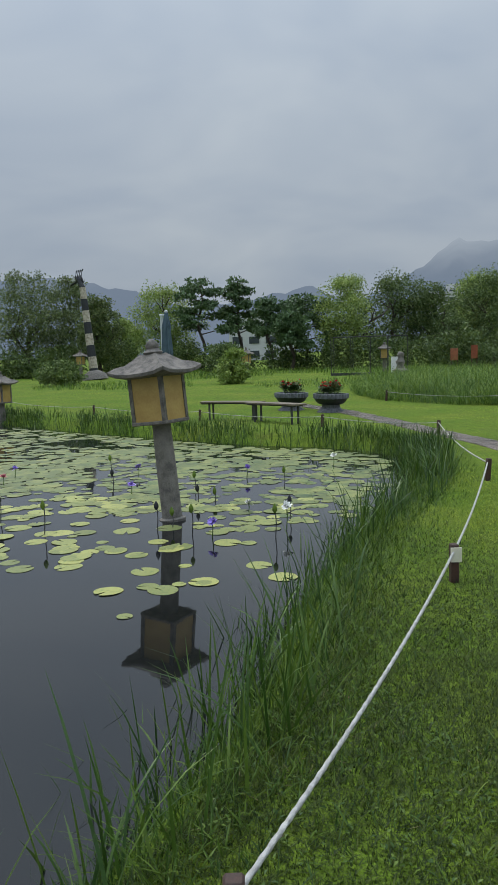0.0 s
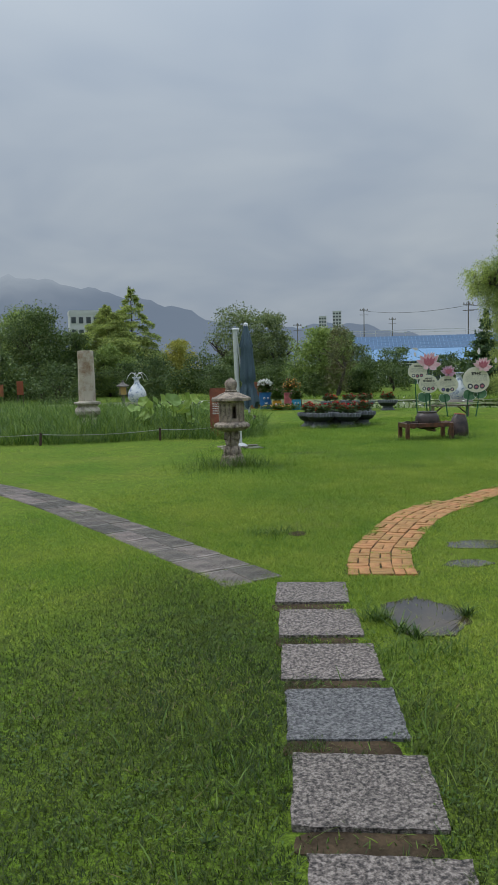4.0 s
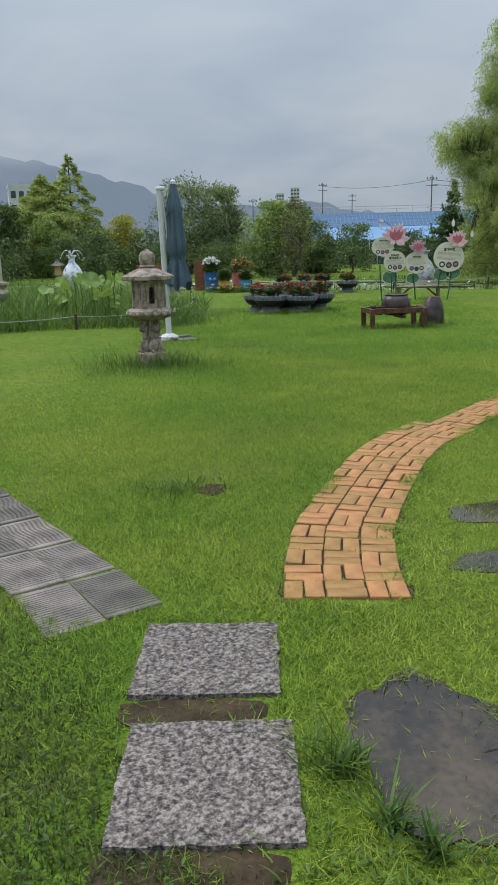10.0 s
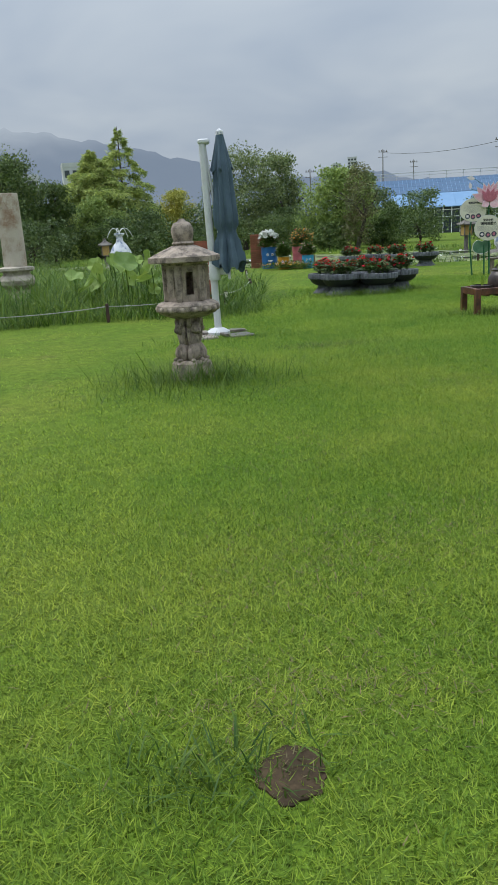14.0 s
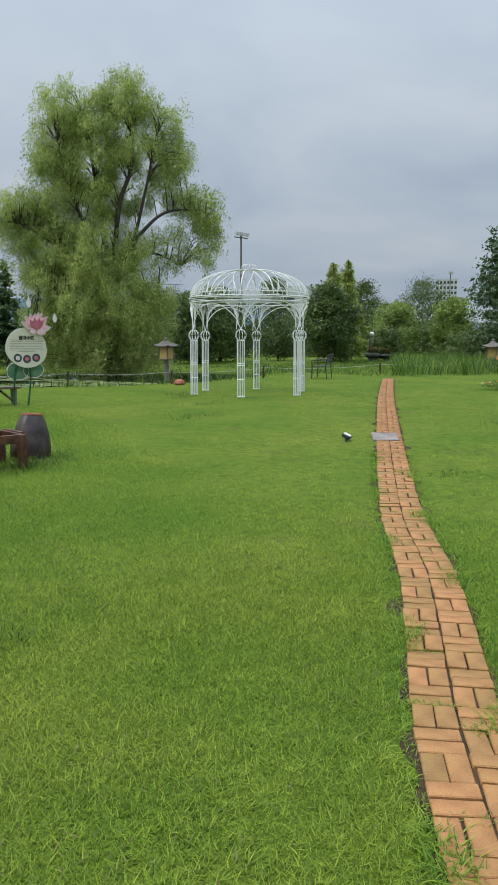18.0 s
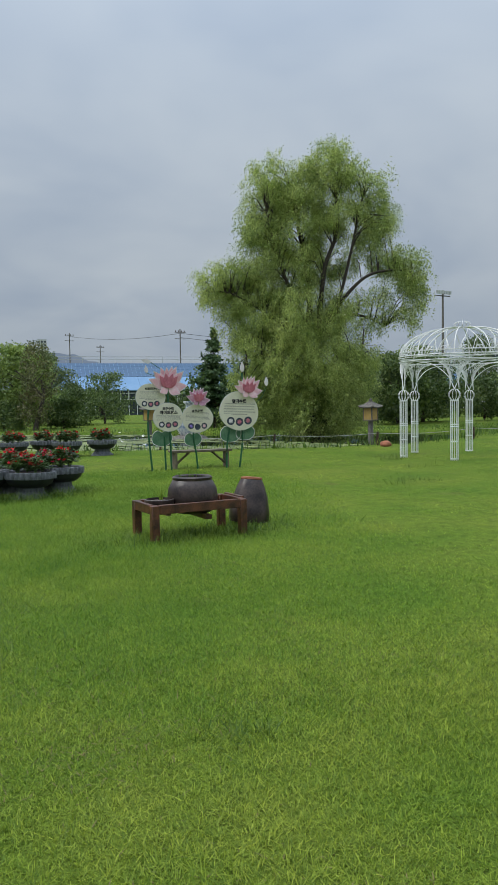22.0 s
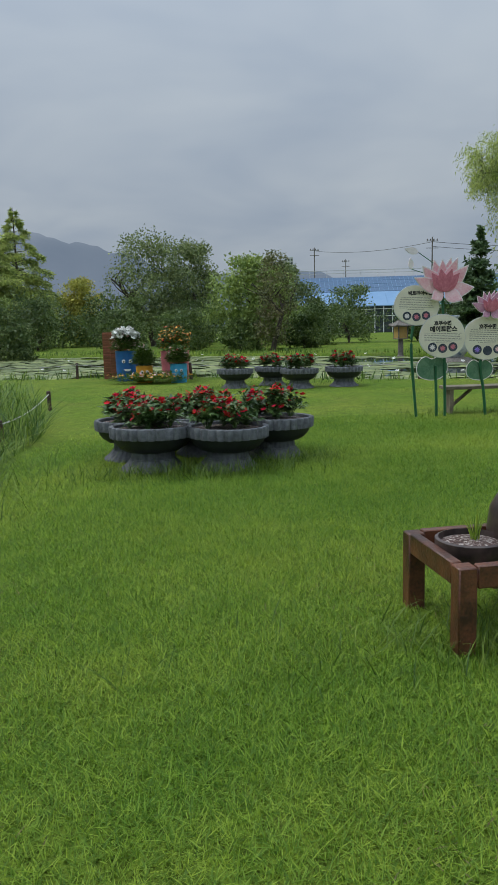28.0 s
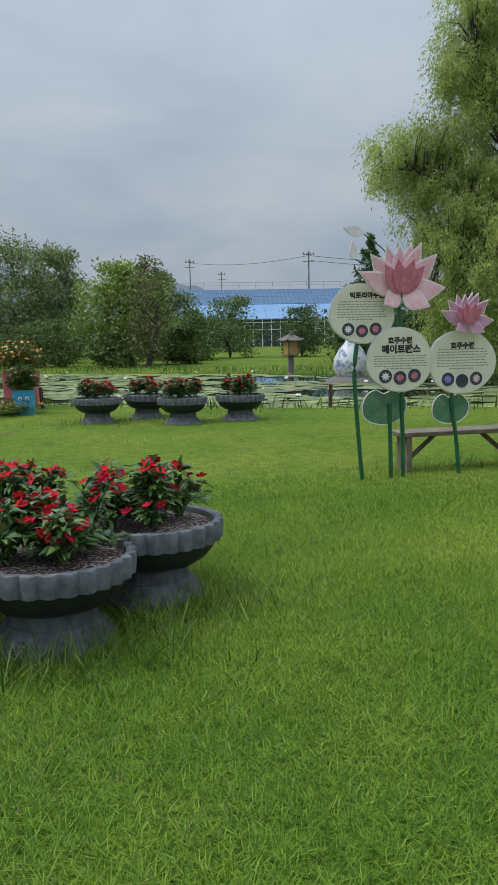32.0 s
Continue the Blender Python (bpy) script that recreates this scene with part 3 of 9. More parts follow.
def mountain_mat():
    m = bpy.data.materials.new("painted_haze_mountain")
    m.use_nodes = True
    t = m.node_tree
    t.nodes.remove(t.nodes["Principled BSDF"])
    # distance haze is painted: the ridge glows blue-grey by emission
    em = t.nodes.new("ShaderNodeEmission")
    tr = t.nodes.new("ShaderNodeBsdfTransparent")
    mx = t.nodes.new("ShaderNodeMixShader")
    co = t.nodes.new("ShaderNodeTexCoord")
    sp = t.nodes.new("ShaderNodeSeparateXYZ")
    no = t.nodes.new("ShaderNodeTexNoise")
    no.inputs["Scale"].default_value, no.inputs["Detail"].default_value = 0.004, 5
    mr = t.nodes.new("ShaderNodeMapRange")
    L = t.links
    L.new(co.outputs["Object"], sp.inputs[0])
    L.new(co.outputs["Object"], no.inputs["Vector"])
    # height plus noise turns the ridge transparent towards its top
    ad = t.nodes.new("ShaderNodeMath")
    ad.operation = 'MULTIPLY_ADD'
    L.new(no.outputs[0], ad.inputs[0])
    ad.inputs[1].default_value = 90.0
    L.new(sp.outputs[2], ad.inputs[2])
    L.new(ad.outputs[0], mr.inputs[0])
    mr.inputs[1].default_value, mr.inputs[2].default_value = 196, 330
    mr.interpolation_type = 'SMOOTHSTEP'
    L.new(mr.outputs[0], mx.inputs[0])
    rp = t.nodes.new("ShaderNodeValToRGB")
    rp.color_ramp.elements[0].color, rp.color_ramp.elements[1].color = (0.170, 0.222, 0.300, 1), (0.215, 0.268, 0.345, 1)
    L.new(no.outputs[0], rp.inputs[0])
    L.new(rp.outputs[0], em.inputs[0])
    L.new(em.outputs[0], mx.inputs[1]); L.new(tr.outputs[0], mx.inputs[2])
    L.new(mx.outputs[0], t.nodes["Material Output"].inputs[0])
    return m


def build_mountains():
    az = np.arange(-75, 80, 0.5)
    ridge = [(-75, 3.5), (-45, 5.4), (-38, 5.7), (-33, 4.9), (-28, 3.2), (-23, 4.0), (-19.5, 4.8), (-16, 3.5), (-12.5, 4.9), (-10.3, 6.5), (-8.6, 7.6), (-6.8, 7.4), (-3, 6.7), (0, 6.1), (3.5, 5.3), (6, 4.3),
             (10, 3.6), (16, 3.9), (22, 2.6), (30, 1.6), (45, 1.4), (80, 1.2)]
    el = np.interp(az, [r[0] for r in ridge], [r[1] for r in ridge]) + 0.12 * np.sin(az * 1.9) + 0.08 * np.sin(az * 4.3 + 1)
    D = 1900.0
    a = np.radians(az)
    top = np.stack([D * np.sin(a), D * np.cos(a), D * np.tan(np.radians(el))], 1)
    mid = np.stack([0.8 * D * np.sin(a), 0.8 * D * np.cos(a), D * 0.4 * np.tan(np.radians(el)) * (1 + 0.15 * np.sin(az * 2.7))], 1)
    low = np.stack([0.62 * D * np.sin(a), 0.62 * D * np.cos(a), 0 * a - 2], 1)
    n = len(az)
    v = np.concatenate([low, mid, top])
    i = np.arange(n - 1)
    f = np.concatenate([np.stack([i, i + 1, n + i + 1, n + i], 1), np.stack([n + i, n + i + 1, 2 * n + i + 1, 2 * n + i], 1)])
    tagged(put("backdrop", raw_mesh("backdrop", v, f, mountain_mat(), True)), "blue-grey mountain ridge, painted haze fading into low cloud", "mountain", kind="structure")


build_mountains()

# ---- paths ----
PAVING = spline([(1.36, 7.05), (1.28, 7.4), (0.83, 8.4), (0.2, 9.75), (-0.9, 12.0), (-2.95, 15.2), (-5.2, 18.3), (-9, 22.5)], 12)
BRICKS = spline([(2.41, 7.10), (2.55, 7.6), (2.84, 8.26), (3.75, 9.64), (4.72, 10.5), (5.67, 11.31), (6.29, 11.8), (7.69, 12.8), (9.31, 14.1), (13.1, 16.85), (18.14, 20.42), (22.98, 23.75), (26, 25.8)], 14)
STONES = [(1.735 - 0.1075 * i, 6.755 - 0.678 * i) for i in range(10)]


def along(line):
    d = np.hypot(*np.diff(line, axis=0).T)
    s = np.concatenate([[0], np.cumsum(d)])

    def point(u):
        p = np.array([np.interp(u, s, line[:, 0]), np.interp(u, s, line[:, 1])])
        q = np.array([np.interp(u + 0.05, s, line[:, 0]), np.interp(u + 0.05, s, line[:, 1])]) if u + 0.05 < s[-1] else p
        r = np.array([np.interp(u - 0.05, s, line[:, 0]), np.interp(u - 0.05, s, line[:, 1])])
        t = (q - r) / max(np.linalg.norm(q - r), 1e-6)
        return p, t
    return s[-1], point


def build_stones():
    walkway = tagged(new("pavement"), "stepping stones of rough grey granite set in the lawn", "path", kind="structure")
    for i, (x, y) in enumerate(STONES):
        rng = np.random.default_rng(40 + i)
        w, d = 0.545 + rng.normal(0, 0.012), 0.545 + rng.normal(0, 0.012)
        outline = []
        per = 14
        for k in range(4):
            for s in range(per):
                u = s / per
                c = [(-1, -1), (1, -1), (1, 1), (-1, 1), (-1, -1)]
                px = c[k][0] + (c[k + 1][0] - c[k][0]) * u
                py = c[k][1] + (c[k + 1][1] - c[k][1]) * u
                outline.append((px * w / 2 + rng.normal(0, 0.0035), py * d / 2 + rng.normal(0, 0.0035)))
        bm = slab_outline(bmesh.new(), outline, -0.06, 0.0)
        top = [f for f in bm.faces if f.normal.z > 0.9 or all(v.co.z > -0.01 for v in f.verts)]
        r = bmesh.ops.inset_region(bm, faces=top, thickness=0.012, depth=0.0)
        for f in top:
            for v in f.verts:
                v.co.z = 0.010
        ob = part("stepping_stone", fix(bm), M_GRANITEBLUE if i == 3 else M_GRANITE, walkway)
        ob.matrix_basis = pose(x, y, at(x, y, 0.006), rng.normal(0, 0.5), rng.normal(0, 0.5), -12 + rng.normal(0, 1.5))


def stone_gaps():
    """Wet earth showing in the gaps between stepping stones."""
    bed = tagged(new("ground_gap"), "wet brown earth in the gaps between stepping stones", "bare ground", kind="structure")
    for i, (x, y) in enumerate(STONES):
        rng = np.random.default_rng(140 + i)
        t = radians(-12)
        gx, gy = x + 0.34 * math.sin(t) * 1.0 + rng.normal(0, 0.03), y - 0.34 * math.cos(t)
        ol = [(0.275 * math.copysign(abs(math.cos(a)) ** 0.4, math.cos(a)) * (0.92 + 0.03 * math.sin(3 * a + i)), 0.072 * math.copysign(abs(math.sin(a)) ** 0.4, math.sin(a)) * (1 + 0.08 * math.sin(5 * a + i))) for a in np.linspace(0, 2 * math.pi, 32, endpoint=False)]
        ob = part("earth_patch", fix(slab_outline(bmesh.new(), ol, -0.03, 0.003)), M_EARTH, bed, smooth=False)
        ob.matrix_basis = pose(gx, gy, at(gx, gy), 0, 0, -12)


def ribbed_slab(seed):
    rng = np.random.default_rng(seed)
    bm = bmesh.new()
    w, l = 0.262, 0.475
    box(bm, 0, 0, -0.03, w, l, 0.06, bevel=0.005)
    n = 20
    slant = rng.normal(0, 0.010)
    for k in range(n):
        y = -l / 2 + 0.035 + (l - 0.07) * k / (n - 1)
        box(bm, 0, y + 0.006 * math.sin(k * 0.5 + seed), 0.001, w - 0.012, (l - 0.07) / n * 0.5, 0.0035, Matrix.Rotation(slant, 4, 'Z'))
    me = bpy.data.meshes.new("slab")
    bm.to_mesh(me)
    bm.free()
    me.materials.append(M_CONC)
    return me


def build_paving():
    way = tagged(new("pavement"), "path of ribbed grey concrete slabs crossing the lawn", "path", kind="structure")
    meshes = [ribbed_slab(s) for s in range(4)]
    total, point = along(PAVING)
    u, k = 0.12, 0
    rng = np.random.default_rng(3)
    while u < total - 0.3:
        p, t = point(u + 0.24)
        for half in (-1, 1):
            q = p + np.array([t[1], -t[0]]) * half * 0.1325
            put("slab", meshes[rng.integers(0, 4)], way, m=pose(q[0], q[1], at(*q, 0.012 + rng.normal(0, 0.003)), rng.normal(0, 0.5), rng.normal(0, 0.5),
                                                                math.degrees(math.atan2(t[1], t[0])) - 90 + rng.normal(0, 0.8)))
        u += 0.495
        k += 1


def bite(X, Y):
    """Width of the bare soil beside the pavers, uneven along the path."""
    return 0.06 * np.clip(np.sin(X * 5.3 + Y * 3.1) * np.sin(X * 2.7 - Y * 7.9) - 0.25, 0, 1)


def build_bricks():
    way = tagged(new("pavement"), "narrow winding path of orange clay pavers, basket weave", "path", kind="structure")
    total, point = along(BRICKS)
    a = 0.188
    bm = B(0, 0, -0.025, 0.179, 0.085, 0.05, bevel=0.004)
    me = bpy.data.meshes.new("brick")
    bm.to_mesh(me)
    me.materials.append(M_BRICK)
    bm.free()
    rng = np.random.default_rng(8)
    far_parts, made, u, row = [], 0, 0.0, 0
    cube = np.array([[x, y, z] for z in (-0.05, 0) for y in (-0.0425, 0.0425) for x in (-0.0895, 0.0895)])
    faces = np.array([[4, 5, 7, 6], [0, 1, 5, 4], [2, 6, 7, 3], [0, 4, 6, 2], [1, 3, 7, 5]])
    while u < total - 0.2:
        p, t = point(u + a / 2)
        side = np.array([t[1], -t[0]])
        count = 3 if u < 3.6 else 2
        shift = 0.0 if count == 3 else 0.03
        yaw = math.degrees(math.atan2(t[1], t[0]))
        for c in range(count):
            q = p + side * ((c - (count - 1) / 2) * a + shift)
            lengthwise = (row + c) % 2 == 0
            for h in (-0.5, 0.5):
                off = (side * h if lengthwise else t * h) * a / 2
                b = q + off + rng.normal(0, 0.0025, 2)
                turn = yaw + (0 if lengthwise else 90) + rng.normal(0, 1.0)
                m = pose(b[0], b[1], at(*b, 0.016 + rng.normal(0, 0.0025)), rng.normal(0, 0.7), rng.normal(0, 0.7), turn)
                if made < 300:
                    put("brick", me, way, m=m)
                    made += 1
                else:
                    far_parts.append((cube @ np.array(m.to_3x3()).T + np.array(m.translation), faces.copy()))
        u += a
        row += 1
    # dark joint soil that shows between and beside the pavers
    us = np.arange(0.02, total - 0.2, 0.06)
    V = []
    for u in us:
        p, t = point(u)
        side = np.array([t[1], -t[0]])
        half = (0.285 if u < 3.6 else 0.198) + 0.022 * math.sin(u * 7.1) + 0.015 * math.sin(u * 17.3)
        mid = 0.0 if u < 3.6 else 0.03
        for k in (-1, 0, 1):
            q = p + side * (mid + k * half)
            q = q + side * k * 1.3 * bite(q[0], q[1])
            V.append((q[0], q[1], at(*q, 0.006 if k == 0 else 0.003)))
    i = np.arange(len(us) - 1) * 3
    F = np.concatenate([np.stack([i, i + 1, i + 4, i + 3], 1), np.stack([i + 1, i + 2, i + 5, i + 4], 1)])
    put("joint_soil", raw_mesh("joint_soil", V, F, M_EARTH), way, "dark soil in the paver joints")
    slab = part("cross_slab", B(0, 0, 0.006, 0.84, 0.37, 0.05, bevel=0.006), M_CONC, way, "grey concrete slab across the pavers")
    slab.matrix_basis = pose(12.9, 16.75, at(12.9, 16.75), 0, 0, 38)
    v, f = merge(far_parts)
    tagged(put("paver_rest", raw_mesh("paver_rest", v, f, M_BRICK), way), kind="stuff")


def build_puddles():
    for i, (x, y, rx, ry, name, ma, lab) in enumerate(((2.34, 6.06, 0.28, 0.42, "puddle", M_PUDDLE, "shallow rain puddle in the lawn beside the stepping stones"),
                                                   (3.66, 8.02, 0.34, 0.17, "puddle", M_PUDDLE, "shallow rain puddle in the lawn beside the brick path"),
                                                   (3.25, 7.35, 0.22, 0.12, "puddle", M_PUDDLE, "small rain puddle among wet grass"),
                                                   (0.62, 3.25, 0.26, 0.36, "bare_patch", M_EARTH, "bare patch of wet brown earth in the grass"),
                                                   (2.10, 8.92, 0.10, 0.12, "bare_patch", M_EARTH, "small bare earth patch in the lawn"))):
        rng = np.random.default_rng(60 + i)
        ph = rng.uniform(0, 6, 3)
        ol = [(x + rx * math.cos(a) * (1 + 0.13 * math.sin(3 * a + ph[0]) + 0.05 * math.sin(7 * a + ph[1]) + 0.03 * math.sin(19 * a)), y + ry * math.sin(a) * (1 + 0.12 * math.sin(2 * a + ph[2]) + 0.06 * math.sin(5 * a + ph[0]) + 0.03 * math.sin(17 * a)))
              for a in np.linspace(0, 2 * np.pi, 90, endpoint=False)]
        z = sorted(at(px, py) for px, py in ol)[len(ol) * 3 // 4 if name == "puddle" else -1] + 0.005
        ob = part(name, slab_outline(bmesh.new(), ol, z - 0.04, z - 0.001), ma, None, smooth=False)
        tagged(ob, lab, "puddle" if name == "puddle" else "bare ground", kind="structure")


build_stones()
stone_gaps()
build_paving()
build_puddles()

# ---- lamps in and by the ponds ----


def lamp(x, y, z, post, turn, lean=(0, 0), label="stone garden lamp with pagoda roof and amber panels", s=1.0):
    root = thing("garden_lamp", pose(x, y, z, lean[0], lean[1], turn) @ Matrix.Scale(s, 4), label, "lamp", "stone garden lamps")
    part("post", fix(lathe([(0.155, 0.0), (0.155, 0.035), (0.115, 0.05), (0.115, post * 0.5), (0.105, post)], 16)), M_LAMPPOST, root)
    h = 0.50
    part("base_plate", B(0, 0, post + 0.02, 0.47, 0.47, 0.04, bevel=0.008), M_DARKSTONE, root)
    for sx in (-1, 1):
        for sy in (-1, 1):
            part("corner_post", B(sx * 0.205, sy * 0.205, post + 0.04 + h / 2, 0.045, 0.045, h), M_DARKSTONE, root, smooth=False)
    for k in range(4):
        p = part("panel", B(0, 0.205, post + 0.04 + h / 2, 0.37, 0.02, h), M_GLASSY, root, "amber translucent panel", smooth=False)
        p.matrix_basis = pose(0, 0, 0, 0, 0, 90 * k)
    # curved square roof
    bm = bmesh.new()
    prof = [(0.26, -0.02), (0.375, 0.0), (0.38, 0.035), (0.31, 0.075), (0.235, 0.125), (0.165, 0.18), (0.10, 0.235)]
    rings = []
    for r, zz in prof:
        ring = []
        for k in range(4):
            for s in np.linspace(-1, 1, 7)[:-1]:
                a = radians(90 * k)
                px, py = r, r * s
                lift = 0.05 * abs(s) ** 3 * (1 if r > 0.3 else 0.3)
                ring.append(bm.verts.new((px * math.cos(a) - py * math.sin(a), px * math.sin(a) + py * math.cos(a), post + 0.04 + h + zz + lift)))
        rings.append(ring)
    for a_, b_ in zip(rings, rings[1:]):
        n = len(a_)
        for k in range(n):
            bm.faces.new((a_[k], a_[(k + 1) % n], b_[(k + 1) % n], b_[k]))
    bm.faces.new(rings[0][::-1]); bm.faces.new(rings[-1])
    part("roof", fix(bm), M_DARKSTONE, root)
    t = post + 0.04 + h + 0.235
    part("finial", fix(lathe([(0.10, t), (0.115, t + 0.025), (0.08, t + 0.05), (0.065, t + 0.065), (0.078, t + 0.09), (0.07, t + 0.125), (0.04, t + 0.155), (0.01, t + 0.175)], 14)), M_DARKSTONE, root)
    return root


lamp(-4.27, 7.39, LEVEL_A - 0.02, 1.12, -5, (0.5, -5.0), "weathered stone lamp with amber panels standing in the pond")
lamp(-15.5, 17.2, LEVEL_A - 0.4, 1.0, 5, label="stone lamp with amber panels at the pond edge")
lamp(-30.4, 41.4, 0.1, 1.0, 8)
lamp(-18.25, 40.9, 0.1, 0.85, 8)
lamp(-10.7, 43.6, 0.1, 0.95, 12)
lamp(-0.2, 50.6, -0.1, 0.75, 5)
lamp(17.75, 44.4, LEVEL_C, 0.72, 5, label="stone lamp with amber panels standing among lily pads", s=0.95)
lamp(21.2, 32.2, LEVEL_C - 0.05, 0.95, 15, label="stone lamp with amber panels at the lily pond", s=0.85)
lamp(36.5, 27.3, 0.1, 0.55, 15)

# ---- rope fences ----


def rope_fence(posts, height, label, twist, plaques=()):
    root = thing("rope_fence", pose(posts[0][0], posts[0][1], at(*posts[0])), label, "fence")
    o = Vector((posts[0][0], posts[0][1], at(*posts[0])))
    for i, (x, y) in enumerate(posts):
        p = part("post", B(0, 0, height / 2 - 0.1, 0.058, 0.058, height + 0.2, bevel=0.008), M_POST, root)
        p.matrix_basis = pose(x - o.x, y - o.y, at(x, y) - o.z, random.uniform(-4, 4), random.uniform(-4, 4), random.uniform(0, 60))
        if i in plaques:
            q = part("plaque", B(0, -0.045, height - 0.07, 0.075, 0.01, 0.10), M_CREAM, root, "small pale notice plate", smooth=False)
            q.matrix_basis = pose(x - o.x, y - o.y, at(x, y) - o.z, 0, 0, 25)
    for (x0, y0), (x1, y1) in zip(posts, posts[1:]):
        a, b = Vector((x0, y0, at(x0, y0, height - 0.05))) - o, Vector((x1, y1, at(x1, y1, height - 0.05))) - o
        sag = 0.035 * (b - a).length ** 0.5
        near = twist and (a + o).length < 11
        n = 160 if near else 10
        r = 0.0088
        bm = bmesh.new()
        d = (b - a).normalized()
        s1 = d.cross(Vector((0, 0, 1))).normalized()
        s2 = d.cross(s1)
        rings = []
        seg = 12 if near else 6
        for k in range(n + 1):
            s = k / n
            c = a.lerp(b, s) - Vector((0, 0, 4 * sag * s * (1 - s)))
            ring = []
            for j in range(seg):
                th = 2 * math.pi * j / seg
                rr = r * (1 + (0.18 * math.cos(3 * th + s * (b - a).length * 75) if near else 0))
                ring.append(bm.verts.new(c + rr * (math.cos(th) * s1 + math.sin(th) * s2)))
            rings.append(ring)
        for u, v in zip(rings, rings[1:]):
            for j in range(seg):
                bm.faces.new((u[j], u[(j + 1) % seg], v[(j + 1) % seg], v[j]))
        part("rope", fix(bm), M_ROPE, root, "white twisted rope")


rope_fence([(-0.62, -1.6), (-0.80, 1.62), (-0.8, 5.2), (-1.05, 9.3), (-2.5, 14.3), (-5.1, 15.3), (-8.5, 16.2), (-12.5, 17.5), (-18, 20)], 0.27, "low white rope on brown posts along the pond", True, (2,))
rope_fence([(-5.5, 22.6), (-1.9, 20.95), (1.1, 20.95), (3.3, 21.9), (4.2, 24.8), (4.6, 28.5)], 0.33, "low white rope around the reed bed", False, (3,))
rope_fence([(2.5, 36.8), (5, 35.9), (7.8, 34.3), (10.2, 32.8), (12.6, 31.4), (15.5, 29.7), (18.5, 28.6), (23, 29.0), (29.5, 28.6), (36, 26)], 0.42, "low white rope along the lily pond", False)

# ---- stone pillar and stone lantern ----


def rings_poly(profile, n, twist=0.0):
    """An n-sided turned body."""
    bm = bmesh.new()
    rs = [[bm.verts.new((r * math.cos(2 * math.pi * k / n + twist), r * math.sin(2 * math.pi * k / n + twist), z)) for k in range(n)] for r, z in profile]
    for a, b in zip(rs, rs[1:]):
        for k in range(n):
            bm.faces.new((a[k], a[(k + 1) % n], b[(k + 1) % n], b[k]))
    bm.faces.new(rs[0][::-1]); bm.faces.new(rs[-1])
    return bm


def pillar():
    root = thing("stone_pillar", pose(-0.9, 24.3, at(-0.9, 24.3), 0, 0, 12), "pale carved octagonal stone pillar on a moulded base among reeds", "pillar")
    part("pedestal", rings_poly([(0.27, 0), (0.25, 0.45), (0.29, 0.5), (0.36, 0.56), (0.39, 0.66), (0.36, 0.74), (0.30, 0.78), (0.30, 0.83), (0.40, 0.87), (0.40, 0.92), (0.26, 0.95)], 8, 0.39), M_STONE, root, smooth=False)
    bm = rings_poly([(0.255, 0.95), (0.25, 1.7), (0.235, 2.42), (0.22, 2.43)], 8, 0.39)
    part("shaft", bm, M_PILLAR, root, smooth=False)
    bm = bmesh.new()
    for k in range(8):
        a = 2 * math.pi * k / 8 + 0.39 + math.pi / 8
        for j in range(11):
            z = 1.02 + j * 0.125
            r = 0.232 - 0.018 * (z - 0.95) / 1.47
            pts = []
            for s in np.linspace(0, 3.6, 9):
                q = 0.016 + 0.008 * s
                u, w = q * math.cos(s * 1.9 + j * 3.14), q * math.sin(s * 1.9 + j * 3.14)
                pts.append((r * math.cos(a) - u * math.sin(a), r * math.sin(a) + u * math.cos(a), z + w))
            tube(bm, pts, 0.013, 5)
    part("carving", bm, M_PILLAR, root)


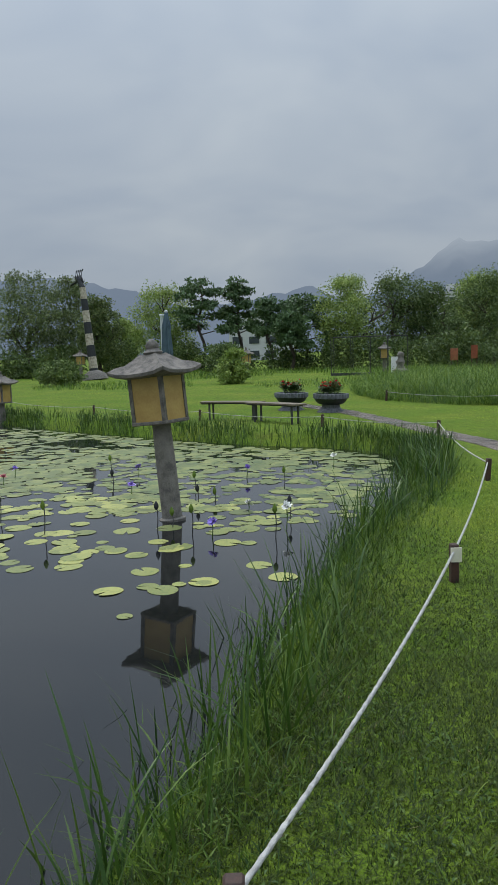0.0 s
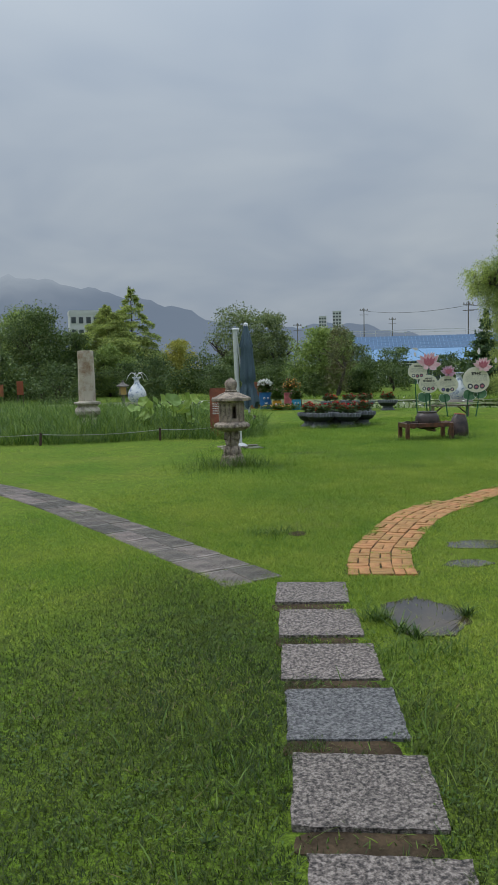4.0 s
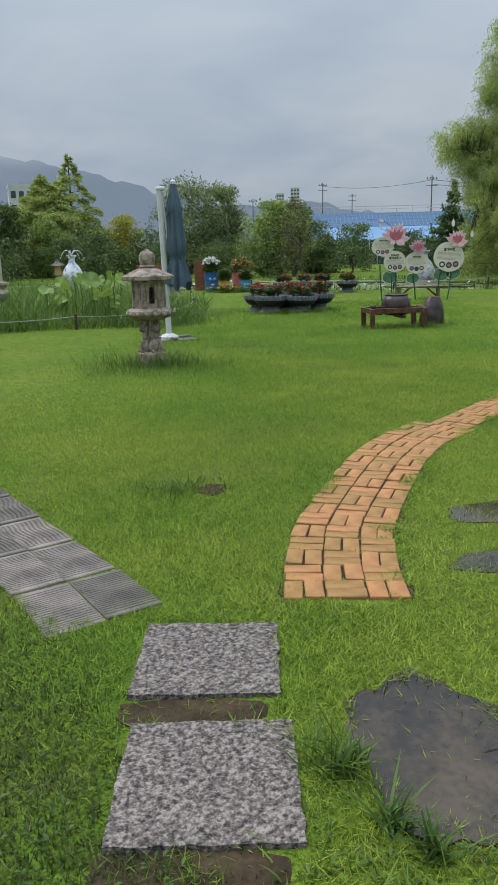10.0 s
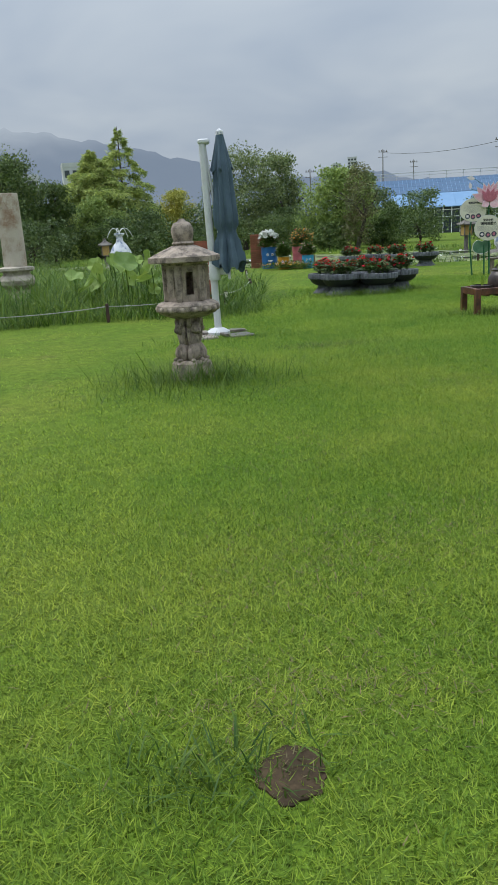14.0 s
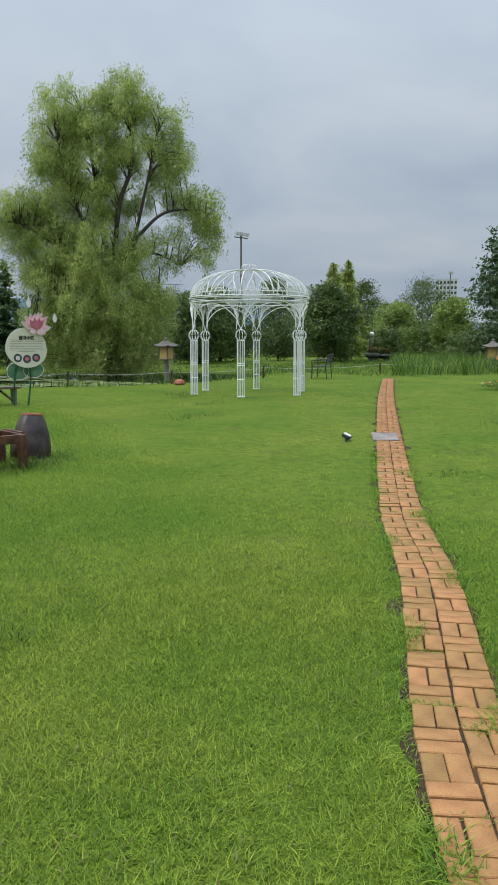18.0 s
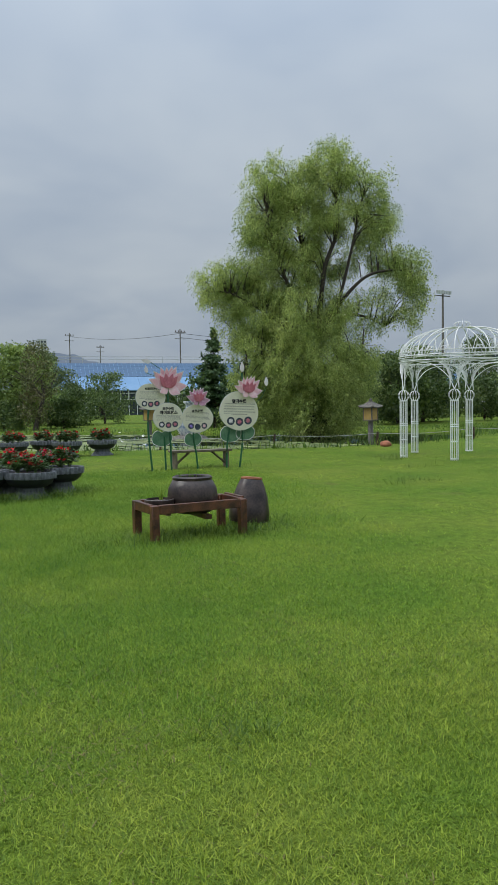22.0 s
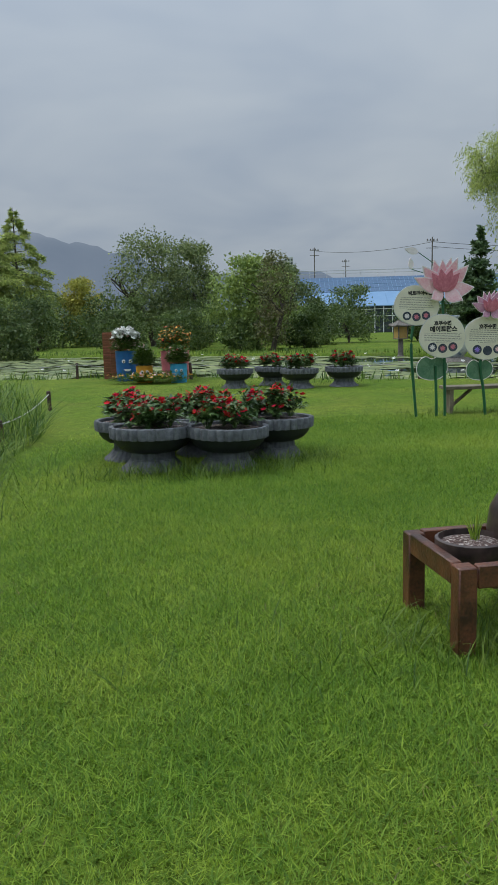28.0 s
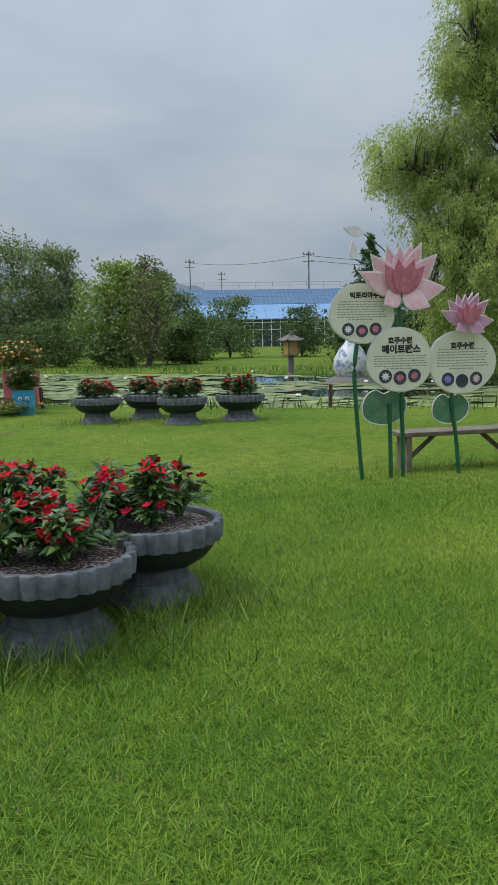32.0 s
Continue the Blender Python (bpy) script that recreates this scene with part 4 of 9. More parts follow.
def stone_lantern():
    x, y = 2.22, 15.05
    root = thing("stone_lantern", pose(x, y, at(x, y), 0, 0, 8) @ Matrix.Scale(0.96, 4), "weathered stone lantern with carved lion support and hexagonal roof", "lantern")
    part("foot", rings_poly([(0.25, 0), (0.25, 0.07), (0.23, 0.10), (0.215, 0.17), (0.17, 0.20)], 12), M_LANTERN, root)
    # carved support: crouching beasts back to back round a core
    bm = fix(lathe([(0.11, 0.18), (0.07, 0.30), (0.055, 0.44), (0.08, 0.58), (0.15, 0.68)], 20))

    def lump(x_, y_, z_, sx, sy, sz, a):
        g = bmesh.ops.create_icosphere(bm, subdivisions=2, radius=1.0)
        bmesh.ops.transform(bm, matrix=pose(0, 0, 0, 0, 0, a) @ Matrix.Translation((x_ * 0.86, y_ * 0.9, z_)) @ Matrix.Diagonal((sx * 0.84, sy * 0.84, sz, 1)), verts=g["verts"])
    for a in (-75, 15, 105, 195):
        lump(0.105, 0.0, 0.29, 0.085, 0.095, 0.105, a)
        lump(0.085, 0.0, 0.43, 0.07, 0.08, 0.10, a)
        lump(0.13, 0.015, 0.545, 0.075, 0.07, 0.07, a)
        lump(0.185, 0.02, 0.525, 0.035, 0.045, 0.035, a)
        for s in (-1, 1):
            lump(0.135, s * 0.075, 0.27, 0.05, 0.035, 0.075, a)
            lump(0.17, s * 0.06, 0.205, 0.055, 0.03, 0.025, a)
            lump(0.115, s * 0.065, 0.50, 0.03, 0.03, 0.09, a)
            lump(0.13, s * 0.06, 0.60, 0.035, 0.035, 0.06, a)
    part("carved_support", bm, M_LANTERN, root)
    part("platform", rings_poly([(0.2, 0.66), (0.30, 0.70), (0.335, 0.74), (0.335, 0.79), (0.29, 0.82), (0.25, 0.83)], 16), M_LANTERN, root)
    for k in range(16):
        bm = bmesh.new()
        bmesh.ops.create_icosphere(bm, subdivisions=2, radius=0.048)
        bmesh.ops.scale(bm, vec=(0.7, 1.1, 0.8), verts=bm.verts)
        part("carved_petal", bm, M_LANTERN, root).matrix_basis = pose(0, 0, 0, 0, 0, 22.5 * k) @ Matrix.Translation((0.315, 0, 0.755))
    # hexagonal fire box: posts and walls with openings
    for k in range(6):
        a = math.pi / 3 * k
        p = part("post", B(0.215, 0, 1.015, 0.06, 0.07, 0.37, bevel=0.006), M_LANTERN, root)
        p.matrix_basis = pose(0, 0, 0, 0, 0, 60 * k)
        wall = bmesh.new()
        if k % 2 == 0:
            box(wall, 0.185, -0.065, 1.015, 0.03, 0.05, 0.37)
            box(wall, 0.185, 0.065, 1.015, 0.03, 0.05, 0.37)
            box(wall, 0.185, 0, 0.865, 0.03, 0.08, 0.07)
            box(wall, 0.185, 0, 1.165, 0.03, 0.08, 0.07)
        else:
            box(wall, 0.185, 0, 1.015, 0.03, 0.18, 0.37)
            box(wall, 0.203, 0, 1.015, 0.008, 0.09, 0.26)
        p = part("wall", wall, M_LANTERN, root, smooth=False)
        p.matrix_basis = pose(0, 0, 0, 0, 0, 60 * k + 30)
    part("cap_plate", rings_poly([(0.24, 1.20), (0.26, 1.23)], 6), M_LANTERN, root, smooth=False)
    bm = rings_poly([(0.36, 1.225), (0.385, 1.235), (0.385, 1.285), (0.25, 1.345), (0.13, 1.395), (0.11, 1.40)], 6)
    part("roof", bm, M_LANTERN, root, smooth=False)
    part("finial", fix(lathe([(0.10, 1.39), (0.12, 1.42), (0.10, 1.44), (0.115, 1.50), (0.12, 1.56), (0.09, 1.62), (0.045, 1.64), (0.03, 1.665)], 16)), M_LANTERN, root)


pillar()
stone_lantern()

# ---- closed parasols ----


def parasol(x, y, turn, cloth, height, lean, label, drop=0.95, side=0.22):
    root = thing("parasol", pose(x, y, at(x, y), 0, 0, turn), label, "parasol", "closed cantilever parasols")
    for k in range(4):
        p = part("base_bar", B(0.22, 0, 0.035, 0.38, 0.06, 0.04, bevel=0.005), M_CONC, root)
        p.matrix_basis = pose(0, 0, 0, 0, 0, 90 * k + 20)
    part("base_plate", fix(lathe([(0.17, 0.0), (0.17, 0.05), (0.12, 0.085), (0.06, 0.11)], 20)), M_POLE, root)
    for k in range(4):
        p = part("base_slab", B(0.30, 0.22, 0.0, 0.36, 0.36, 0.05, bevel=0.01), M_CONC, root, "grey concrete weight slab")
        p.matrix_basis = pose(0, 0, 0, 0, 0, 90 * k + 20)
    top = (lean, 0, height)
    part("mast", T([(0, 0, 0.08), (lean * 0.5, 0, height * 0.5), top], 0.052, 14), M_POLE, root)
    part("slider", fix(lathe([(0.075, 0.78), (0.08, 0.80), (0.08, 0.98), (0.075, 1.0)], 16)), M_POLE, root)
    part("hinge", B(side * 0.55, 0, 0.9, 0.22, 0.07, 0.10, bevel=0.01), M_POLE, root)
    part("crank", T([(side * 0.8, 0, 0.88), (side * 0.95, -0.08, 0.86), (side * 0.95, -0.16, 0.80)], 0.018, 8), M_POLE, root)
    part("strut", T([(lean + 0.03, 0, height - 0.02), (side * 0.75 + lean * 0.4, 0, 0.95)], 0.018, 8), M_POLE, root)
    part("top_cap", B(lean + 0.02, 0, height + 0.015, 0.16, 0.13, 0.07, bevel=0.02), M_POLE, root)
    # folded cloth: pleated body with a tie
    seg, rows = 56, 26
    bm = bmesh.new()
    rings = []
    rng = np.random.default_rng(int(x * 10) + 200)
    ph = rng.uniform(0, 6, 3)
    htop = height + 0.12
    for i in range(rows):
        s = i / (rows - 1)
        z = htop - (htop - drop) * s
        r = 0.05 + 0.080 * sm(0, 0.3, s) + 0.03 * sm(0.3, 0.65, s) - 0.035 * math.exp(-((s - 0.73) / 0.035) ** 2) + 0.05 * sm(0.78, 1.0, s)
        ring = []
        for k in range(seg):
            a = 2 * math.pi * k / seg
            fold = 1 + (0.10 + 0.20 * s) * (0.6 * math.sin(8 * a + ph[0] + 1.4 * s) + 0.35 * math.sin(13 * a + ph[1] - 2 * s)) * (0.3 if abs(s - 0.73) < 0.04 else 1)
            zz = z - (0.05 * math.sin(8 * a + ph[2]) + 0.04 * math.sin(3 * a)) * (s > 0.9)
            ring.append(bm.verts.new((side + lean * (1 - s) * 0.6 + r * fold * math.cos(a), r * fold * math.sin(a), zz)))
        rings.append(ring)
    for a_, b_ in zip(rings, rings[1:]):
        for k in range(seg):
            bm.faces.new((a_[k], b_[k], b_[(k + 1) % seg], a_[(k + 1) % seg]))
    bm.faces.new(rings[0])
    part("canopy", fix(bm), cloth, root)
    # vent flap on top
    bm = bmesh.new()
    rings = []
    for i in range(8):
        s = i / 7
        rings.append([bm.verts.new((side + lean * 0.6 + (0.045 + 0.085 * s) * (1 + 0.25 * s * math.sin(8 * 2 * math.pi * k / seg + ph[1])) * math.cos(2 * math.pi * k / seg),
                                    (0.045 + 0.085 * s) * (1 + 0.25 * s * math.sin(8 * 2 * math.pi * k / seg + ph[1])) * math.sin(2 * math.pi * k / seg), htop + 0.005 - 0.50 * s - 0.05 * s * math.sin(4 * 2 * math.pi * k / seg))) for k in range(seg)])
    for a_, b_ in zip(rings, rings[1:]):
        for k in range(seg):
            bm.faces.new((a_[k], b_[k], b_[(k + 1) % seg], a_[(k + 1) % seg]))
    part("vent_flap", fix(bm), cloth, root)
    zt = htop - (htop - drop) * 0.73
    part("tie_strap", fix(lathe([(0.122, zt - 0.03), (0.126, zt), (0.122, zt + 0.03)], 24)), cloth, root).matrix_basis = pose(side + lean * 0.15, 0, 0)
    part("crown", fix(lathe([(0.055, htop - 0.03), (0.05, htop + 0.02), (0.01, htop + 0.05)], 14)), M_POLE, root).matrix_basis = pose(side + lean * 0.6, 0, 0)
    return root


parasol(2.80, 18.2, -8, M_BLUECLOTH, 2.62, -0.06, "closed blue-grey cantilever parasol on a pale pole on the lawn")
parasol(-12.3, 21.1, -20, M_BLUECLOTH, 2.85, 0.0, "closed dark blue cantilever parasol behind the pond")
parasol(20.9, 17.2, -25, M_REDCLOTH, 2.55, 0.22, "closed orange-red cantilever parasol on a leaning white pole", 0.80, 0.64)

# ---- planters ----


def leaf_cloud(rng, n, centre, size, llen, lwid, up=0.3):
    """Lance-shaped leaves round plant hearts: each leaf is two bent halves (4 triangles)."""
    c = np.asarray(centre)
    k = rng.integers(0, len(c), n)
    d = rng.normal(0, 1, (n, 3))
    d /= np.linalg.norm(d, axis=1)[:, None]
    d[:, 2] = np.abs(d[:, 2])
    root = c[k] + d * np.asarray(size) * rng.uniform(0.35, 1.0, n)[:, None]
    out = d.copy()
    out[:, 2] = out[:, 2] * 0.5 + up - rng.uniform(0, 0.5, n)
    out /= np.linalg.norm(out, axis=1)[:, None]
    side = np.cross(out, [0, 0, 1.0]) + rng.normal(0, 0.25, (n, 3))
    side /= np.linalg.norm(side, axis=1)[:, None]
    L = llen * rng.uniform(0.7, 1.2, n)[:, None]
    W = lwid * rng.uniform(0.7, 1.2, n)[:, None]
    droop = np.array([0, 0, -1.0]) * L * 0.22
    mid = root + out * L * 0.45
    tip = root + out * L + droop
    fold = np.cross(side, out) * W * 0.18
    v = np.stack([root, mid - side * W / 2 + fold, mid, mid + side * W / 2 + fold, tip], 1)
    b = (np.arange(n) * 5)[:, None]
    f = np.concatenate([b + [[0, 2, 1]], b + [[0, 3, 2]], b + [[1, 2, 4]], b + [[2, 3, 4]]])
    return v.reshape(-1, 3), f


def petals(rng, pos, r, npet=5, cup=0.25):
    """Open five-petalled flowers at the places, tilted at random."""
    vs, fs, o = [], [], 0
    for p in pos:
        nrm = Vector((rng.normal(0, 0.5), rng.normal(0, 0.5), 1)).normalized()
        q = nrm.to_track_quat('Z', 'Y').to_matrix()
        rr = r * rng.uniform(0.75, 1.2)
        a0 = rng.uniform(0, 6)
        for k in range(npet):
            a = a0 + 2 * math.pi * k / npet
            w = math.pi / npet * 1.05
            pts = [(0, 0, 0), (rr * 0.6 * math.cos(a - w), rr * 0.6 * math.sin(a - w), cup * rr * 0.3), (rr * math.cos(a - w * 0.5), rr * math.sin(a - w * 0.5), cup * rr),
                   (rr * math.cos(a + w * 0.5), rr * math.sin(a + w * 0.5), cup * rr * 0.8), (rr * 0.6 * math.cos(a + w), rr * 0.6 * math.sin(a + w), cup * rr * 0.3)]
            vs += [tuple(Vector(p) + q @ Vector(t)) for t in pts]
            fs += [(o, o + 1, o + 2), (o, o + 2, o + 3), (o, o + 3, o + 4)]
            o += 5
    return np.array(vs), np.array(fs)


def impatiens(x, y, z, seed, radius=0.34, height=0.34, group="red impatiens"):
    """A handful of stalked plants, each a mound of leaf whorls with a few open flowers on top."""
    rng = np.random.default_rng(seed)
    root = thing("flowering_plant", pose(x, y, z), "bushy red-flowering impatiens with dark green leaves in a planter", "flowers", group)
    bm, whorls, pos = bmesh.new(), [], []
    turn = rng.uniform(0, 6.28)
    for k in range(6):
        a = turn + k * 1.2566 + rng.normal(0, 0.15)
        q = radius * (rng.uniform(0.45, 0.66) if k else 0.08)
        foot = np.array([q * math.cos(a), q * math.sin(a), 0.0])
        tall = height * rng.uniform(0.78, 1.08)
        for j in range(9):
            d = rng.normal(0, 1, 3)
            d[2] = abs(d[2]) + 0.35
            d /= np.linalg.norm(d)
            tip = foot + d * np.array([radius * 0.42, radius * 0.42, tall]) * rng.uniform(0.72, 1.0)
            tube(bm, [tuple(foot + rng.normal(0, 0.012, 3) * np.array([1, 1, 0])), tuple(foot * 0.55 + tip * 0.45 + np.array([0, 0, 0.02])), tuple(tip)], 0.005, 4, 0.003)
            whorls.append(tip)
            whorls.append(foot * 0.35 + tip * 0.65)
            if d[2] > 0.30:
                pos.append(tip + np.array([rng.normal(0, 0.015), rng.normal(0, 0.015), 0.05]))
                if rng.uniform() < 0.45:
                    pos.append(tip + np.array([rng.normal(0, 0.03), rng.normal(0, 0.03), 0.04]))
    v, f = leaf_cloud(rng, 12 * len(whorls), whorls, (0.034, 0.034, 0.028), 0.098, 0.036, 0.26)
    put("leaves", raw_mesh("leaves", v, f, M_IMPLEAF), root)
    v, f = petals(rng, pos, 0.033)
    put("blossoms", raw_mesh("blossoms", v, f, M_RED), root, "bright red petals")
    tagged(part("stem", bm, M_IMPLEAF, root), kind="stuff")
    return root


BOWL = {}


def bowl(x, y, seed, scale=1.0, group="grey bowl planters"):
    """Grey pedestal bowl with a fluted rim."""
    z = at(x, y, -0.01)
    m = pose(x, y, z, random.uniform(-1, 1), random.uniform(-1, 1), seed * 37 % 360) @ Matrix.Scale(scale, 4)
    if "bowl" in BOWL:
        ob = copy_thing(BOWL["bowl"], m)
    else:
        ob = thing("bowl_planter", m, "grey cast pedestal bowl planter with fluted rim on the lawn", "planter", group)
        flute = lambda a, i: 1 + (0.075 * abs(math.sin(14 * a)) - 0.045 if i in (0, 1, 2, 3) else 0)
        part("pedestal", fix(lathe([(0.335, 0.0), (0.33, 0.018), (0.275, 0.062), (0.238, 0.105), (0.232, 0.110), (0.232, 0.118), (0.222, 0.122), (0.218, 0.19), (0.24, 0.20)], 168, lambda a, i: 1 + (0.035 if i < 4 else 0.022) * abs(math.sin(14 * a)))), M_BOWL, ob)
        # the shade beneath the rim is put into this darker colour
        part("bowl", fix(lathe([(0.215, 0.188), (0.285, 0.205), (0.345, 0.245), (0.385, 0.295), (0.405, 0.352)], 48)), M_BOWLDARK, ob, "smooth underside, its shade put into the dark colour")
        part("rim", fix(lathe([(0.392, 0.338), (0.424, 0.344), (0.430, 0.44), (0.424, 0.455), (0.400, 0.460), (0.383, 0.45), (0.378, 0.405)], 180, flute, True)), M_BOWL, ob, "fluted grey rim")
        part("soil", fix(lathe([(0.376, 0.418), (0.30, 0.428), (0.12, 0.437), (0.02, 0.439)], 24, None, True)), M_SOIL, ob, "dark potting soil with white grit")
        BOWL["bowl"] = ob
    impatiens(x, y, z + 0.43 * scale, 300 + seed, 0.36 * scale, 0.30 * scale)


for i, (x, y) in enumerate(((5.83, 22.84), (6.54, 22.61), (7.11, 22.98), (5.68, 23.48), (6.44, 23.46))):
    bowl(x, y, i, 0.96)
for i, (x, y) in enumerate(((8.33, 31.3), (9.2, 31.5), (9.5, 30.4), (10.42, 30.3))):
    bowl(x, y, 10 + i, 0.93)
for i, (x, y) in enumerate(((-7.35, 19.4), (-6.05, 18.85))):
    bowl(x, y, 20 + i, 1.1)

bowl(43.6, 39.2, 30, 1.15)
bowl(44.2, 38.5, 31, 1.1)

# ---- wooden frame table with jars ----


def frame_table():
    x, y = 7.29, 18.48
    z = at(x, y)
    root = thing("plant_stand", pose(x, y, z, 0, 0, -2), "low open stand of red-stained timber holding clay pots", "table")
    w, d, h = 1.15, 0.64, 0.395
    for sx in (-1, 1):
        for sy in (-1, 1):
            part("leg", B(sx * (w / 2 - 0.045), sy * (d / 2 - 0.045), h / 2 - 0.01, 0.085, 0.085, h + 0.02, bevel=0.006), M_WOOD, root)
    for sy in (-1, 1):
        part("long_rail", B(0, sy * (d / 2 - 0.03), h - 0.045, w - 0.18, 0.05, 0.10, bevel=0.005), M_WOOD, root)
    for sx in (-1, 1):
        part("end_rail", B(sx * (w / 2 - 0.03), 0, h - 0.045, 0.05, d - 0.18, 0.10, bevel=0.005), M_WOOD, root)
    part("end_board", B(w / 2 + 0.006, 0.03, h - 0.04, 0.04, d - 0.20, 0.12, bevel=0.005), M_WOOD, root)
    part("shelf_bar", B(0.12, 0, 0.22, 0.07, d - 0.12, 0.05), M_WOOD, root)
    part("shelf_bar", B(-0.36, 0.0, 0.295, 0.05, d - 0.12, 0.045), M_WOOD, root)
    # large round pot sunk in the frame
    p = thing("clay_pot", pose(x + 0.07, y + 0.06, z + 0.125), "large round dark glazed clay pot with bare stems", "pot")
    part("body", fix(lathe([(0.20, 0.12), (0.25, 0.15), (0.275, 0.20), (0.29, 0.29), (0.275, 0.40), (0.225, 0.49), (0.205, 0.50)], 36)), M_JAR, p)
    part("rim", fix(lathe([(0.20, 0.492), (0.225, 0.495), (0.23, 0.52), (0.205, 0.535), (0.185, 0.52), (0.18, 0.47)], 36, None, True)), M_JAR, p)
    part("soil", fix(lathe([(0.178, 0.465), (0.10, 0.478), (0.02, 0.48)], 20, None, True)), M_SOIL, p)
    bm = bmesh.new()
    rng = np.random.default_rng(5)
    for k in range(34):
        a, r = rng.uniform(0, 6.28), rng.uniform(0, 0.14)
        b = (r * math.cos(a), r * math.sin(a), 0.47)
        hgt = rng.uniform(0.05, 0.20)
        tube(bm, [b, (b[0] * 1.1, b[1] * 1.1, 0.47 + hgt * 0.6), (b[0] * 1.25, b[1] * 1.25, 0.47 + hgt)], 0.003, 4, 0.001)
    part("stem", bm, M_REED, p, "thin yellow-green stems")
    q = thing("shallow_bowl", pose(x - 0.36, y + 0.02, z + 0.315), "shallow dark clay bowl of gravel with a grassy sprout", "bowl")
    part("body", fix(lathe([(0.10, 0.0), (0.15, 0.03), (0.165, 0.08), (0.165, 0.11), (0.15, 0.115), (0.145, 0.085)], 28, None, True)), M_JAR, q)
    part("gravel", fix(lathe([(0.143, 0.088), (0.08, 0.097), (0.01, 0.10)], 18, None, True)), M_SOIL, q, "pale gravel")
    v, f = blades(rng, rng.normal(0.02, 0.01, 26), rng.normal(0, 0.01, 26), np.full(26, 0.09), rng.uniform(0.12, 0.25, 26), np.full(26, 0.005), rng.uniform(0.05, 0.5, 26), rng.uniform(0.1, 0.6, 26), 3)
    put("sprout", raw_mesh("sprout", v, f, M_BLADE), q)
    # leaning jar behind
    jx, jy = 8.22, 18.75
    j = thing("clay_jar", pose(jx, jy, at(jx, jy, 0.01), 0, 7, 20), "upturned dark glazed clay jar with an orange base, beside the stand", "jar")
    part("body", fix(lathe([(0.235, 0.0), (0.25, 0.04), (0.245, 0.14), (0.215, 0.30), (0.165, 0.45), (0.13, 0.52)], 36)), M_JAR, j)
    part("lid", fix(lathe([(0.125, 0.515), (0.135, 0.525), (0.13, 0.545), (0.05, 0.553)], 28, None, True)), M_TERRA, j, "orange terracotta disc")


frame_table()

# ---- lotus-shaped sign boards ----


def text_mesh(s, size, material):
    c = bpy.data.curves.new("lettering", 'FONT')
    c.body, c.size, c.align_x, c.align_y, c.extrude, c.offset = s, size, 'CENTER', 'CENTER', 0.001, 0.004 * size / 0.08
    ob = bpy.data.objects.new("lettering", c)
    scene.collection.objects.link(ob)
    dg = bpy.context.evaluated_depsgraph_get()
    me = bpy.data.meshes.new_from_object(ob.evaluated_get(dg))
    bpy.data.objects.remove(ob)
    me.materials.clear()
    me.materials.append(material)
    return me




def facing(u, d, z):
    """A pose in the sign's frame: u along it, d towards the viewer, z up."""
    return Matrix.Translation((u, -d, z)) @ pose(0, 0, 0, 90)


def outline_disc(rx, rz, seed, notch=0.0):
    rng = np.random.default_rng(seed)
    p = rng.uniform(0, 6, 2)
    return [(rx * math.cos(a) * (1 + 0.03 * math.sin(2 * a + p[0]) + 0.025 * math.sin(3 * a + p[1])), rz * math.sin(a) * (1 + 0.03 * math.sin(2 * a + p[1])) - notch * math.exp(-((a - math.pi / 2) / 0.25) ** 2))
            for a in np.linspace(0, 2 * math.pi, 48, endpoint=False)]


def petal_outline(l, w, tip=0.12):
    pts = []
    for s in np.linspace(0, 1, 10):
        pts.append((w * math.sin(math.pi * s ** 0.8) * (1 - 0.15 * s), l * s))
    for s in np.linspace(1, 0, 10)[1:-1]:
        pts.append((-w * math.sin(math.pi * s ** 0.8) * (1 - 0.15 * s), l * s))
    return pts


def lotus(parent, u, d, z, r, outer, inner, edge):
    """A cut-out lotus: rings of pointed petals, rims paler."""
    fan = [(-18, 0.98, 0.20), (12, 1.0, 0.20), (-3, 0.93, 0.20), (22, 1.05, 0.21), (-41, 1.0, 0.24), (43, 1.03, 0.24), (-65, 1.0, 0.23), (83, 0.88, 0.26), (-118, 0.45, 0.20), (117, 0.60, 0.22)]
    for i, (ang, k, wide) in enumerate(fan):
        low = abs(ang) > 90
        for mm, ma, add, nm in ((1.0, edge, 0.0, "petal_rim"), (0.94, outer, 0.006, "petal")):
            bm = slab_outline(bmesh.new(), petal_outline(r * k * mm, r * wide * (mm - 0.04 if mm < 1 else 1)), -0.004, 0.004)
            p = part(nm, fix(bm), ma, parent, smooth=False)
            p.matrix_basis = facing(u, d + i * 0.008 + add, z) @ pose(0, 0, 0, 0, 0, -ang) @ pose(0, 0.02 * r, 0, 8 if not low else 15)
    for i, ang in enumerate((-36, 38, -12, 16)):
        bm = slab_outline(bmesh.new(), petal_outline(r * 0.68, r * 0.17), -0.004, 0.004)
        p = part("inner_petal", fix(bm), inner, parent, smooth=False)
        p.matrix_basis = facing(u, d + 0.090 + i * 0.006, z) @ pose(0, 0, 0, 0, 0, -ang) @ pose(0, 0, 0, 8)


